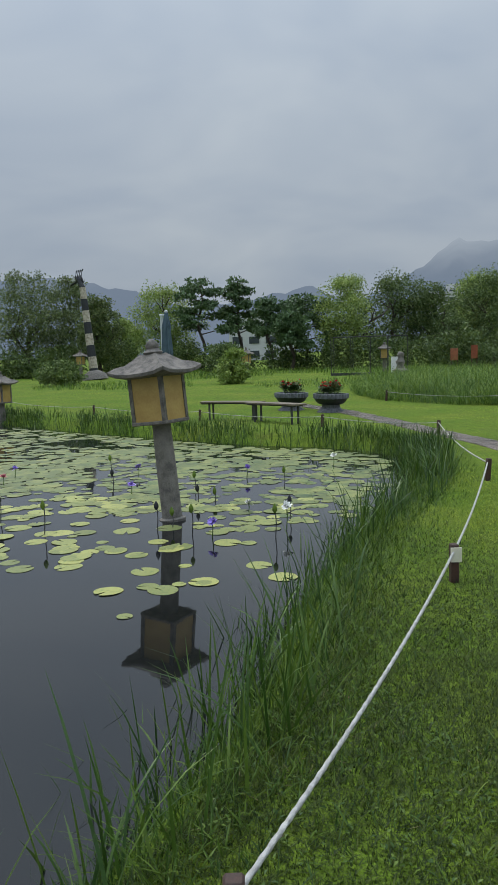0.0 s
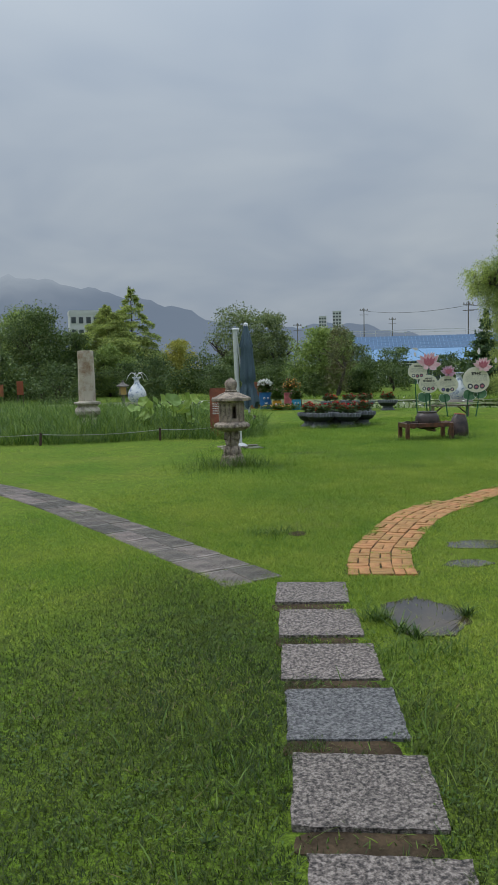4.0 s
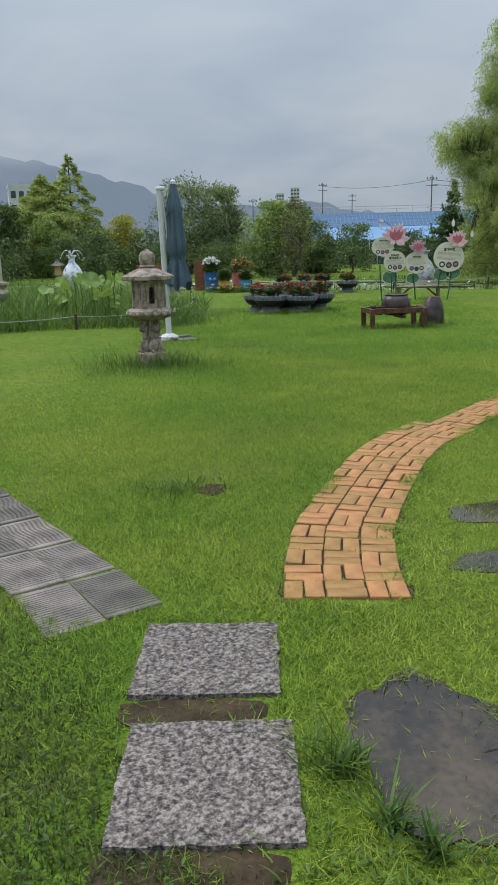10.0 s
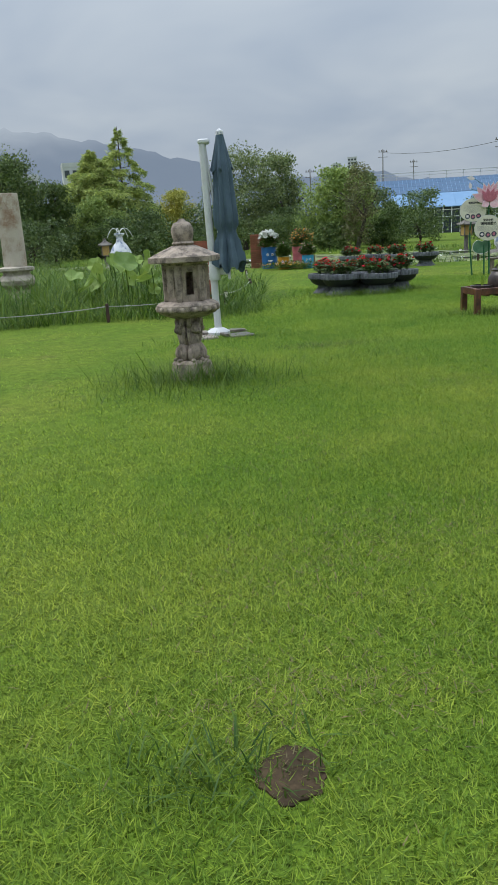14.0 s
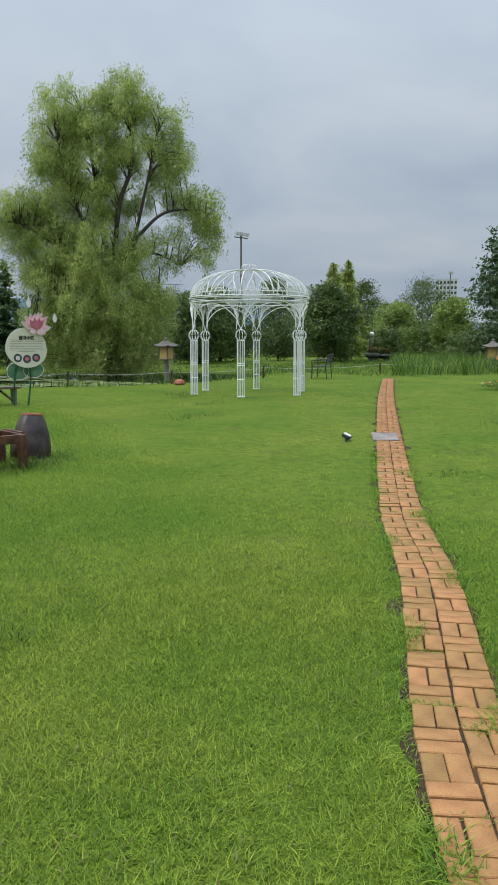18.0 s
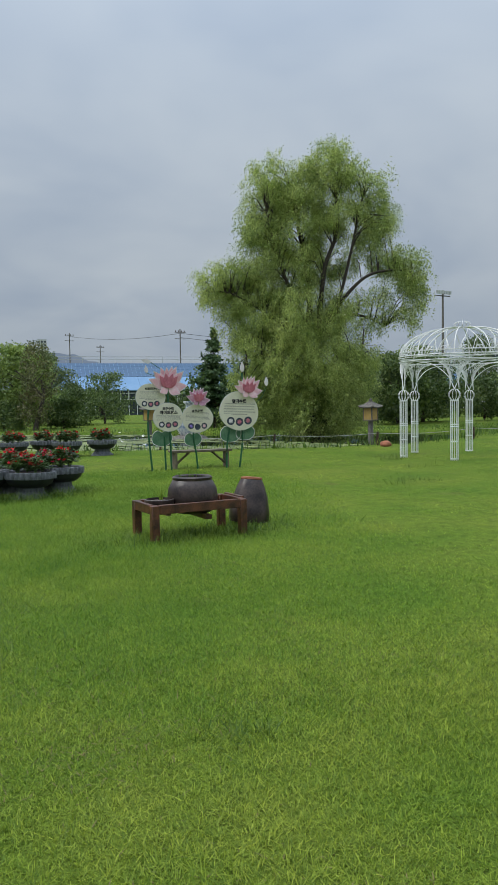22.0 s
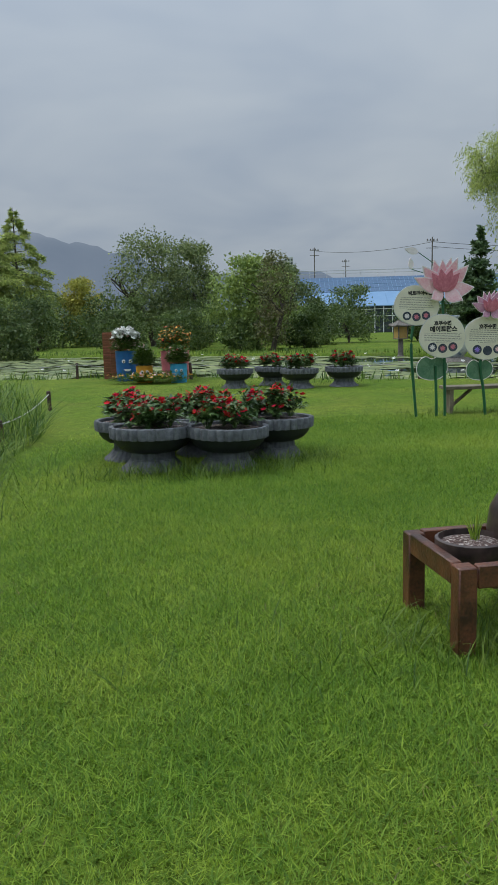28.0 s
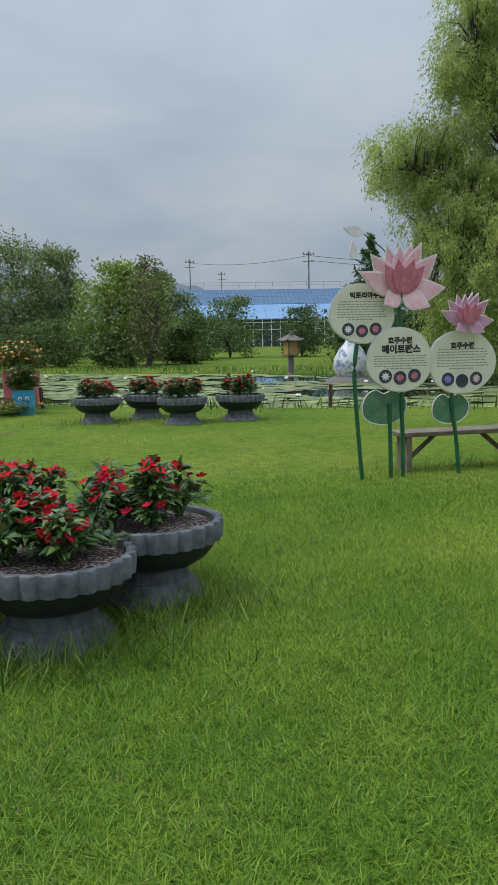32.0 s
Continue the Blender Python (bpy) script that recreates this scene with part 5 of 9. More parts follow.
def signs():
    ox, oy = 9.65, 25.12
    oz = at(ox, oy)
    root = thing("lotus_sign", pose(ox, oy, oz, 0, 0, -9.8), "four round cream notice boards on green stems with pink lotus flowers", "sign")
    # discs: u, z, rx, rz, heading lines
    discs = [(0.0, 1.52, 0.295, 0.265, ["빅토리아수련"]), (0.355, 1.10, 0.32, 0.285, ["호주수련", "메이트란스"]), (0.985, 1.06, 0.325, 0.30, ["호주수련"]), (1.90, 1.20, 0.44, 0.40, ["열대수련"])]
    for i, (u, z, rx, rz, lines) in enumerate(discs):
        dd = 0.05 if i in (1, 3) else 0.02
        bm = slab_outline(bmesh.new(), outline_disc(rx + 0.008, rz + 0.008, 20 + i), -0.008, 0.006)
        part("board_rim", fix(bm), M_POLE, root, "thin grey rim", smooth=False).matrix_basis = facing(u, dd, z)
        bm = slab_outline(bmesh.new(), outline_disc(rx, rz, 20 + i), 0.0, 0.012)
        board = part("board", fix(bm), M_CREAM, root, "cream board", smooth=False)
        board.matrix_basis = facing(u, dd, z)
        k = rx / 0.32
        for j, s in enumerate(lines):
            put("heading", text_mesh(s, 0.068 * k * (1.2 if j else 0.95), M_INK), board, "brushed black heading", m=pose(0.01 * j + (0.05 if i == 0 else 0), rz * ((0.60 if i < 2 else 0.50) - 0.28 * j), 0.014))
        top = 0.40 if len(lines) == 1 else 0.12
        rows = 8 if len(lines) == 1 else 6
        rng = np.random.default_rng(90 + i)
        bm = bmesh.new()
        for r in range(rows):
            yy = rz * (top - r * (0.085 if len(lines) == 1 else 0.08))
            half = rx * 0.84 * math.sqrt(max(0.05, 1 - (yy / rz) ** 2)) * (0.94 if r < rows - 1 else 0.5)
            xx = -half
            while xx < half - 0.02:
                w = rng.uniform(0.018, 0.045) * k
                box(bm, min(xx + w / 2, half), yy, 0.0128, w, rz * 0.030, 0.001)
                xx += w + 0.009
        tagged(part("small_print", bm, M_INKGREY, board, "rows of small unreadable print", smooth=False), kind="stuff")
        for j in range(3):
            a = (j - 1)
            px, py = a * rx * 0.44, -rz * (0.52 + (0.06 if j == 1 else 0))
            bm = lathe([(0.062 * k, 0.0), (0.062 * k, 0.004)], 28)
            part("photo_disc", fix(bm), M_PHOTO, board, "dark round photograph of a water lily", smooth=False).matrix_basis = pose(px, py, 0.0122)
            bm = bmesh.new()
            for c in range(8):
                q = petal_outline(0.042 * k, 0.011 * k)
                ca, sa = math.cos(c * math.pi / 4 + j), math.sin(c * math.pi / 4 + j)
                slab_outline(bm, [(x_ * ca - y_ * sa, x_ * sa + y_ * ca) for x_, y_ in q], 0.0165 + 0.0002 * c, 0.0172 + 0.0002 * c)
            part("photo_flower", fix(bm), (M_PETALEDGE, M_PETALDEEP, M_PETALDEEP)[j] if i != 2 else (M_FLVIOLET, M_PHOTO, M_PETAL)[j], board, smooth=False).matrix_basis = pose(px, py, 0)
    # leaves under the boards
    for u, z, r in ((0.23, 0.67, 0.225), (0.89, 0.63, 0.195), (1.72, 0.72, 0.24), (2.05, 0.74, 0.22)):
        bm = slab_outline(bmesh.new(), outline_disc(r, r * 0.78, 51, 0.05), -0.006, 0.006)
        part("leaf", fix(bm), M_LEAFSIGN, root, "green cut-out lotus leaf", smooth=False).matrix_basis = facing(u, -0.015, z)
        ring = [(x_, y_, 0.006) for x_, y_ in outline_disc(r * 0.98, r * 0.77, 51, 0.05)]
        part("leaf_edge", T(ring, 0.006, 5, close=True), M_PETALEDGE, root, "pale leaf edge").matrix_basis = facing(u, -0.015, z)
        for a in (0.3, 1.2, 2.0, 2.9, 3.8, 4.6, 5.5):
            part("vein", T([(0, 0.05 * r, 0.008), (0.8 * r * math.cos(a), 0.62 * r * math.sin(a), 0.008)], 0.0025, 4), M_LEAFSIGN, root).matrix_basis = facing(u, -0.015, z)
    # stems
    for pts in ([(0.02, 0, -0.05), (-0.03, 0, 0.5), (-0.06, 0, 1.0), (-0.02, 0, 1.35)], [(0.30, 0, -0.05), (0.28, 0, 0.7)], [(0.42, 0, -0.05), (0.40, 0, 0.8), (0.37, 0, 1.5), (0.36, 0, 1.70)],
                [(0.99, 0, -0.05), (0.95, 0, 0.35), (0.90, 0, 0.75), (0.97, 0, 1.35), (0.99, 0, 1.5)], [(1.62, 0, -0.05), (1.64, 0, 0.5), (1.72, 0, 0.9)], [(1.90, 0, -0.05), (1.98, 0, 0.5), (2.0, 0, 1.0), (2.12, 0, 1.7)],
                [(2.12, 0.02, 1.5), (2.02, 0.02, 1.85), (2.0, 0.02, 2.0)]):
        q = spline(pts, 6)
        part("stem", T([tuple(p) for p in q], 0.02, 10), M_STEM, root, "green painted metal stem")
    lotus(root, 0.36, 0.0, 1.69, 0.46, M_PETAL, M_PETALDEEP, M_PETALEDGE)
    lotus(root, 0.99, 0.03, 1.41, 0.29, M_PURPLE, M_PETALDEEP, M_PETALEDGE)
    lotus(root, 2.10, 0.03, 1.58, 0.36, M_PETAL, M_PETALDEEP, M_PETALEDGE)
    # buds on thin wires
    for u, z, tilt, l in ((0.03, 2.22, 75, 0.20), (-0.06, 2.0, 8, 0.16), (2.0, 2.02, 0, 0.22), (2.55, 1.72, 0, 0.20)):
        bm = slab_outline(bmesh.new(), petal_outline(l, l * 0.24), -0.008, 0.008)
        part("bud", fix(bm), M_PETALEDGE, root, "pale green-white bud", smooth=False).matrix_basis = facing(u, 0, z) @ pose(0, 0, 0, 0, 0, tilt)
    for pts in ([(0.03, 0, 2.22), (0.2, 0, 2.1), (0.36, 0, 1.95)], [(-0.06, 0, 2.0), (0.1, 0, 1.95), (0.30, 0, 1.88)], [(2.55, 0, 1.72), (2.45, 0, 1.5), (2.25, 0, 1.3)]):
        part("wire", T(pts, 0.006, 6), M_STEM, root)


signs()


def plank_bench(x, y, turn, length, height, label, material, group=""):
    z = at(x, y)
    root = thing("bench", pose(x, y, z, 0, 0, turn), label, "bench", group)
    part("seat", B(0, 0, height, length, 0.30, 0.045, bevel=0.006), material, root)
    for s in (-1, 1):
        part("leg", B(s * (length / 2 - 0.10), 0, height / 2 - 0.02, 0.05, 0.26, height), material, root)
        part("brace", T([(s * (length / 2 - 0.12), 0, 0.08), (s * (length / 2 - 0.42), 0, height - 0.03)], 0.025, 4), material, root)
    return root


plank_bench(10.85, 25.28, -9, 1.35, 0.36, "weathered plank bench behind the lotus signs", M_WOODGREY)


def curved_bench(x, y, turn, bend):
    root = thing("bench", pose(x, y, at(x, y), 0, 0, turn) @ Matrix.Diagonal((0.78, 0.85, 1, 1)), "curved slatted wooden bench on dark metal legs by the pond", "bench", "curved benches")
    for k in range(17):
        u = -0.95 + 1.9 * k / 16
        a = bend * u
        p = part("slat", B(0, 0, 0.43, 0.105, 0.42, 0.035, bevel=0.004), M_WOODGREY, root)
        p.matrix_basis = pose(u, -bend * u * u * 0.5, 0, 0, 0, -math.degrees(a))
    for u in (-0.7, 0.75):
        for v in (-0.13, 0.13):
            part("leg", B(u, v - bend * u * u * 0.5, 0.2, 0.05, 0.04, 0.42), M_STEEL, root)
    bm = bmesh.new()
    for v in (-0.14, 0.14):
        tube(bm, [(u, v - bend * u * u * 0.5, 0.40) for u in np.linspace(-0.95, 0.95, 9)], 0.018, 6)
    part("rail", bm, M_STEEL, root)


curved_bench(-7.75, 16.5, 2, 0.25)
curved_bench(-6.42, 16.0, -20, 0.2)

# ---- garden gazebo of white wire ----


def gazebo():
    cx, cy = 17.35, 24.05
    z = at(cx, cy)
    vx, vy = 13.7 / 19.4, 13.7 / 19.4
    heading = math.degrees(math.atan2(cy - 10.35, cx - 3.65))
    root = thing("gazebo", pose(cx, cy, z, 0, 0, heading - 90 - 0), "white wirework garden gazebo with six columns and a dome", "gazebo")
    R = 1.48
    base = 22.3
    rod_mesh = bpy.data.meshes.new("rod")
    bm = T([(0, 0, -0.02), (0, 0, 1.36)], 0.009, 6)
    bm.to_mesh(rod_mesh)
    bm.free()
    rod_mesh.materials.append(M_WHITE)
    cols = []
    for k in range(6):
        a = radians(base + 60 * k)
        px, py = R * math.cos(a), R * math.sin(a)
        cols.append((px, py))
        col = new("column")
        col.empty_display_size = 0.05
        col.parent = root
        col.location = (px, py, 0)
        for j in range(12):
            b = 2 * math.pi * j / 12
            put("rod", rod_mesh, col, m=pose(0.085 * math.cos(b), 0.085 * math.sin(b), 0))
        for zz in (0.02, 0.42, 0.75, 0.80, 1.34):
            bm = bmesh.new()
            tube(bm, [(0.09 * math.cos(b), 0.09 * math.sin(b), zz) for b in np.linspace(0, 2 * math.pi, 14, endpoint=False)], 0.011, 5, close=True)
            part("hoop", bm, M_WHITE, col)
        bm = bmesh.new()
        for j in range(10):
            b = 2 * math.pi * j / 10
            tube(bm, [(0.13 * math.sin(s) * math.cos(b), 0.13 * math.sin(s) * math.sin(b), 1.47 - 0.13 * math.cos(s)) for s in np.linspace(0.25, math.pi - 0.25, 8)], 0.007, 5)
        part("ball", bm, M_WHITE, col)
    # arches of crossed wire fanning from each column top to the ring
    zr, zt = 2.28, 2.40
    ring_bm = bmesh.new()
    circ = [2 * math.pi * k / 48 for k in range(48)]
    for zz, rr, th in ((zr, R + 0.02, 0.014), (zt, R + 0.04, 0.014), (2.36, R + 0.03, 0.008), (2.50, R - 0.02, 0.014)):
        tube(ring_bm, [(rr * math.cos(a), rr * math.sin(a), zz) for a in circ], th, 6, close=True)
    part("ring", ring_bm, M_WHITE, root)
    for k in range(6):
        a0 = radians(base + 60 * k)
        bm = bmesh.new()
        for j in range(9):
            for sgn in (-1, 1):
                span = radians(28) * (j / 8)
                pts = []
                for s in np.linspace(0, 1, 8):
                    a = a0 + sgn * (span * s ** 2.2 + (radians(4) * (1 - s)))
                    zz = 1.60 + (zr - 1.60) * (1 - (1 - s) ** (1.0 + j * 0.12))
                    pts.append((R * math.cos(a), R * math.sin(a), zz))
                tube(bm, pts, 0.006, 4)
        for j in range(4):
            s = 0.25 + 0.18 * j
            for sgn in (-1, 1):
                pts = []
                for q in np.linspace(0, 1, 6):
                    ss = s + q * (1 - s)
                    a = a0 + sgn * radians(26) * (ss ** 2.2) * (1 - q * 0.9)
                    pts.append((R * math.cos(a), R * math.sin(a), 1.60 + (zr - 1.60) * ss))
                tube(bm, pts, 0.005, 4)
        part("arch_lattice", bm, M_WHITE, root)
        # arch between two columns
        pts = []
        for s in np.linspace(0, 1, 17):
            a = a0 + radians(60) * s
            pts.append((R * math.cos(a), R * math.sin(a), 1.60 + 0.62 * math.sin(math.pi * s) ** 0.6))
        part("arch", T(pts, 0.011, 6), M_WHITE, root)
    def dome(a, s):
        r = (R + 0.02) * math.cos(s * math.pi / 2) ** 0.9
        return (r * math.cos(a), r * math.sin(a), 2.42 + 0.68 * math.sin(s * math.pi / 2))
    for k in range(12):
        a = 2 * math.pi * k / 12 + radians(base)
        part("dome_rib", T([dome(a, s) for s in np.linspace(0, 0.96, 12)], 0.013, 6), M_WHITE, root)
    for k in range(12):
        for sgn in (-1, 1):
            a = 2 * math.pi * (k + 0.5) / 12 + radians(base)
            pts = []
            for q in np.linspace(0, 1, 22):
                th = q * 2.6 * math.pi
                rad = 0.06 * (1 - q * 0.75)
                s0 = 0.10 + rad * math.sin(th)
                pts.append(dome(a + sgn * (0.10 + rad * math.cos(th)), s0))
            part("scroll", T(pts, 0.008, 4), M_WHITE, root)
            part("scroll", T([dome(a + sgn * (0.17 - 0.17 * q), 0.08 + 0.55 * q ** 0.8) for q in np.linspace(0, 1, 9)], 0.008, 4), M_WHITE, root)
            part("scroll", T([dome(a + sgn * 0.20 * (1 - q), 0.30 * math.sin(q * math.pi) + 0.02) for q in np.linspace(0, 1, 9)], 0.008, 4), M_WHITE, root)
    bm = bmesh.new()
    for j in range(12):
        b = 2 * math.pi * j / 12
        tube(bm, [(0.20 * math.sin(s) ** 0.8 * math.cos(b), 0.20 * math.sin(s) ** 0.8 * math.sin(b), 3.16 - 0.08 * math.cos(s)) for s in np.linspace(0.2, math.pi - 0.4, 8)], 0.007, 5)
    tube(bm, [(0, 0, 3.2), (0, 0, 3.32)], 0.012, 5, 0.002)
    part("finial", bm, M_WHITE, root)


gazebo()


def metal_bench(x, y, turn):
    root = thing("bench", pose(x, y, at(x, y), 0, 0, turn), "dark green metal park bench with curled arms", "bench")
    for k in range(6):
        part("seat_slat", B(0, -0.22 + 0.08 * k, 0.42, 1.2, 0.055, 0.02), M_STEEL, root, smooth=False)
    for k in range(4):
        part("back_slat", B(0, 0.25 + 0.02 * k, 0.52 + 0.10 * k, 1.2, 0.02, 0.06), M_STEEL, root, smooth=False)
    for s in (-0.58, 0.58):
        part("frame", T([(s, -0.25, 0), (s, -0.24, 0.42), (s, -0.26, 0.62), (s, -0.1, 0.66), (s, 0.2, 0.62)], 0.022, 6), M_STEEL, root)
        part("frame", T([(s, 0.27, 0), (s, 0.22, 0.42), (s, 0.32, 0.85)], 0.022, 6), M_STEEL, root)


metal_bench(24.3, 27.4, -150)


def spotlight(x, y, turn):
    root = thing("ground_spotlight", pose(x, y, at(x, y, -0.01), 0, 0, turn), "small black ground floodlight with pale glass lying in the lawn", "spotlight")
    tilt = pose(0, 0, 0.085, 24)
    shell = part("housing", B(0, 0, 0, 0.185, 0.135, 0.036, bevel=0.010), M_STEEL, root)
    shell.matrix_basis = tilt
    part("lens", B(0, 0, 0.019, 0.155, 0.105, 0.006), M_CREAM, root, "pale glass front", smooth=False).matrix_basis = tilt
    for k in range(5):
        part("cooling_fin", B(-0.06 + 0.03 * k, 0, -0.026, 0.006, 0.10, 0.020), M_STEEL, root, smooth=False).matrix_basis = tilt
    for sx in (-1, 1):
        part("bracket", B(sx * 0.102, 0, 0.045, 0.008, 0.026, 0.09, bevel=0.002), M_STEEL, root, smooth=False)
    part("foot_plate", B(0, 0, 0.006, 0.21, 0.05, 0.010), M_STEEL, root, smooth=False)


spotlight(12.25, 16.95, 30)
spotlight(3.35, 21.7, 10)

# ---- painted barrel pots with flowers ----


def posy(x, y, z, radius, height, seed, blooms, label):
    rng = np.random.default_rng(seed)
    root = thing("flowering_plant", pose(x, y, z), label, "flowers", "potted flowers")
    n = 6
    hearts = np.array([(radius * 0.5 * math.cos(a), radius * 0.5 * math.sin(a), height * 0.18) for a in 2 * np.pi * np.arange(n) / n] + [(0, 0, height * 0.35), (0, 0, 0.04)])
    v, f = leaf_cloud(rng, 3000, hearts, (radius * 0.66, radius * 0.66, height * 0.80), 0.085, 0.032, 0.20)
    put("leaves", raw_mesh("leaves", v, f, M_CLOVER), root)
    bm = bmesh.new()
    for h in hearts:
        tube(bm, [(h[0] * 0.5, h[1] * 0.5, -0.03), (h[0], h[1], h[2] + 0.03)], 0.006, 5)
    tagged(part("stem", bm, M_IMPLEAF, root), kind="stuff")
    for ma, cnt, lo, r in blooms:
        pos = []
        for _ in range(cnt):
            a, q = rng.uniform(0, 6.28), math.sqrt(rng.uniform(0, 1))
            hh = lo + (1.05 - lo) * rng.uniform(0, 1)
            pos.append((radius * q * math.cos(a), radius * q * math.sin(a), height * hh * 1.12 * (1 - 0.35 * q * q)))
        v, f = petals(rng, pos, r)
        put("blossoms", raw_mesh("blossoms", v, f, ma), root)


def barrel(x, y, r, h, paint, name, label, blooms, plant, seed, face=True, ph=0.45, spread=1.25, sunny=False):
    z = at(x, y)
    toward = math.degrees(math.atan2(-(x - 5.5), -(17.0 - y))) if y > 17.5 + 8 else 40
    root = thing(name, pose(x, y, z, 0, 0, toward), label, "flower pot", "painted pots")
    part("body", fix(lathe([(r * 0.93, 0), (r * 0.95, h * 0.28), (r * 0.985, h * 0.32), (r * 0.97, h * 0.36), (r * 0.98, h * 0.62), (r * 1.01, h * 0.66), (r, h * 0.70), (r, h * 0.96), (r * 1.03, h), (r * 0.95, h), (r * 0.93, h * 0.93)], 32, None, True)), paint, root)
    part("soil", fix(lathe([(r * 0.92, h * 0.935), (0.02, h * 0.95)], 20, None, True)), M_SOIL, root)
    if face:
        for s in (-1, 1):
            bm = lathe([(r * 0.17, 0), (r * 0.17, 0.006)], 16)
            part("painted_eye", fix(bm), M_WHITE, root, smooth=False).matrix_basis = pose(s * r * 0.3, -r * 0.965, h * 0.66, 90)
            bm = lathe([(r * 0.08, 0), (r * 0.08, 0.004)], 12)
            part("painted_pupil", fix(bm), M_INK, root, smooth=False).matrix_basis = pose(s * r * 0.3, -r * 0.965 - 0.008, h * 0.65, 90)
        bm = slab_outline(bmesh.new(), [(0.3 * r * math.cos(a), 0.2 * r * math.sin(a)) for a in np.linspace(math.pi, 2 * math.pi, 12)], 0, 0.006)
        part("painted_mouth", fix(bm), M_WHITE if paint != M_YELLOW else M_REDCLOTH, root, smooth=False).matrix_basis = pose(0, -r * 0.975, h * 0.40, 90)
    if sunny:
        bm = slab_outline(bmesh.new(), [(0.5 * r * (1 + 0.12 * math.sin(9 * a)) * math.cos(a), 0.5 * r * (1 + 0.12 * math.sin(9 * a)) * math.sin(a)) for a in np.linspace(0, 2 * math.pi, 45, endpoint=False)], 0, 0.01)
        part("painted_sun", fix(bm), M_YELLOW, root, "orange painted sun", smooth=False).matrix_basis = pose(0, -r * 0.985, h * 0.45, 90)
    posy(x, y, z + h * 0.94, r * spread, ph, seed, blooms, plant)


barrel(6.24, 34.6, 0.275, 0.74, M_BLUE, "barrel_pot", "dark blue painted barrel with a white face", [(M_FLWHITE, 170, 0.82, 0.06), (M_PALEPINK, 110, 0.15, 0.035)], "tall white and pink flowers in a blue barrel", 71, ph=0.56)
barrel(6.6, 33.75, 0.20, 0.40, M_YELLOW, "barrel_pot", "yellow painted round pot with a red smile", [(M_PALEPINK, 18, 0.5, 0.024)], "leafy green plant in a yellow pot", 72, ph=0.5)
barrel(7.46, 34.7, 0.36, 0.72, M_PINK, "barrel_pot", "pink painted barrel full of flowers", [(M_FLORANGE, 130, 0.2, 0.030), (M_YELLOW, 120, 0.2, 0.028), (M_RED, 20, 0.3, 0.026)], "large bush of orange flowers in a pink barrel", 73, False, ph=0.60, spread=1.25)
barrel(7.38, 33.4, 0.20, 0.44, M_SKYBLUE, "barrel_pot", "light blue painted pot with a white patch", [(M_PALEPINK, 30, 0.4, 0.024), (M_RED, 14, 0.5, 0.022)], "leafy plant with a few pink flowers in a light blue pot", 74)
barrel(24.6, 20.6, 0.25, 0.46, M_PALEPINK, "barrel_pot", "pale pink painted barrel with an orange sun figure", [(M_PALEPINK, 90, 0.2, 0.04), (M_YELLOW, 40, 0.5, 0.04), (M_FLORANGE, 70, 0.4, 0.04)], "pink and yellow flowers in a pale pink barrel", 75, False, ph=0.66, spread=1.6, sunny=True)
barrel(24.0, 19.7, 0.20, 0.38, M_PALEPINK, "barrel_pot", "small pale pink painted barrel", [(M_YELLOW, 60, 0.3, 0.032)], "tall bush with yellow flowers in a pale pink barrel", 76, False, ph=0.85, spread=2.0)
barrel(23.2, 18.95, 0.215, 0.44, M_GREENP, "barrel_pot", "bright green painted barrel with an orange spout", [(M_YELLOW, 60, 0.3, 0.035)], "tall bush with yellow flowers in a green barrel", 77, False, ph=0.75, spread=2.0)


def flower_bed(x, y, rx, ry, seed, label):
    rng = np.random.default_rng(seed)
    root = thing("flower_bed", pose(x, y, at(x, y)), label, "flower bed")
    n = 2400
    a, q = rng.uniform(0, 6.28, n), np.sqrt(rng.uniform(0, 1, n))
    edge = 0.85 + 0.2 * np.sin(3 * a + seed) + 0.12 * np.sin(7 * a)
    pts = np.stack([rx * q * edge * np.cos(a), ry * q * edge * np.sin(a), 0.04 + 0.06 * np.sin(5 * a + 9 * q) ** 2], 1)
    v, f = leaf_cloud(rng, n, pts, (0.06, 0.06, 0.17), 0.11, 0.03)
    put("leaves", raw_mesh("leaves", v, f, M_WEED), root)
    v, f = petals(rng, pts[:170] + np.array([0, 0, 0.12]), 0.03)
    put("blossoms", raw_mesh("blossoms", v, f, M_YELLOW), root)
    v, f = petals(rng, pts[170:250] + np.array([0, 0, 0.14]), 0.03)
    put("blossoms", raw_mesh("blossoms", v, f, M_PALEPINK), root)


flower_bed(6.85, 33.4, 1.0, 0.55, 81, "low bed of small yellow and pink flowers round the painted pots")
flower_bed(23.5, 19.4, 0.7, 1.5, 82, "low bed of yellow and pink flowers round painted barrels")

# ---- brick screens ----


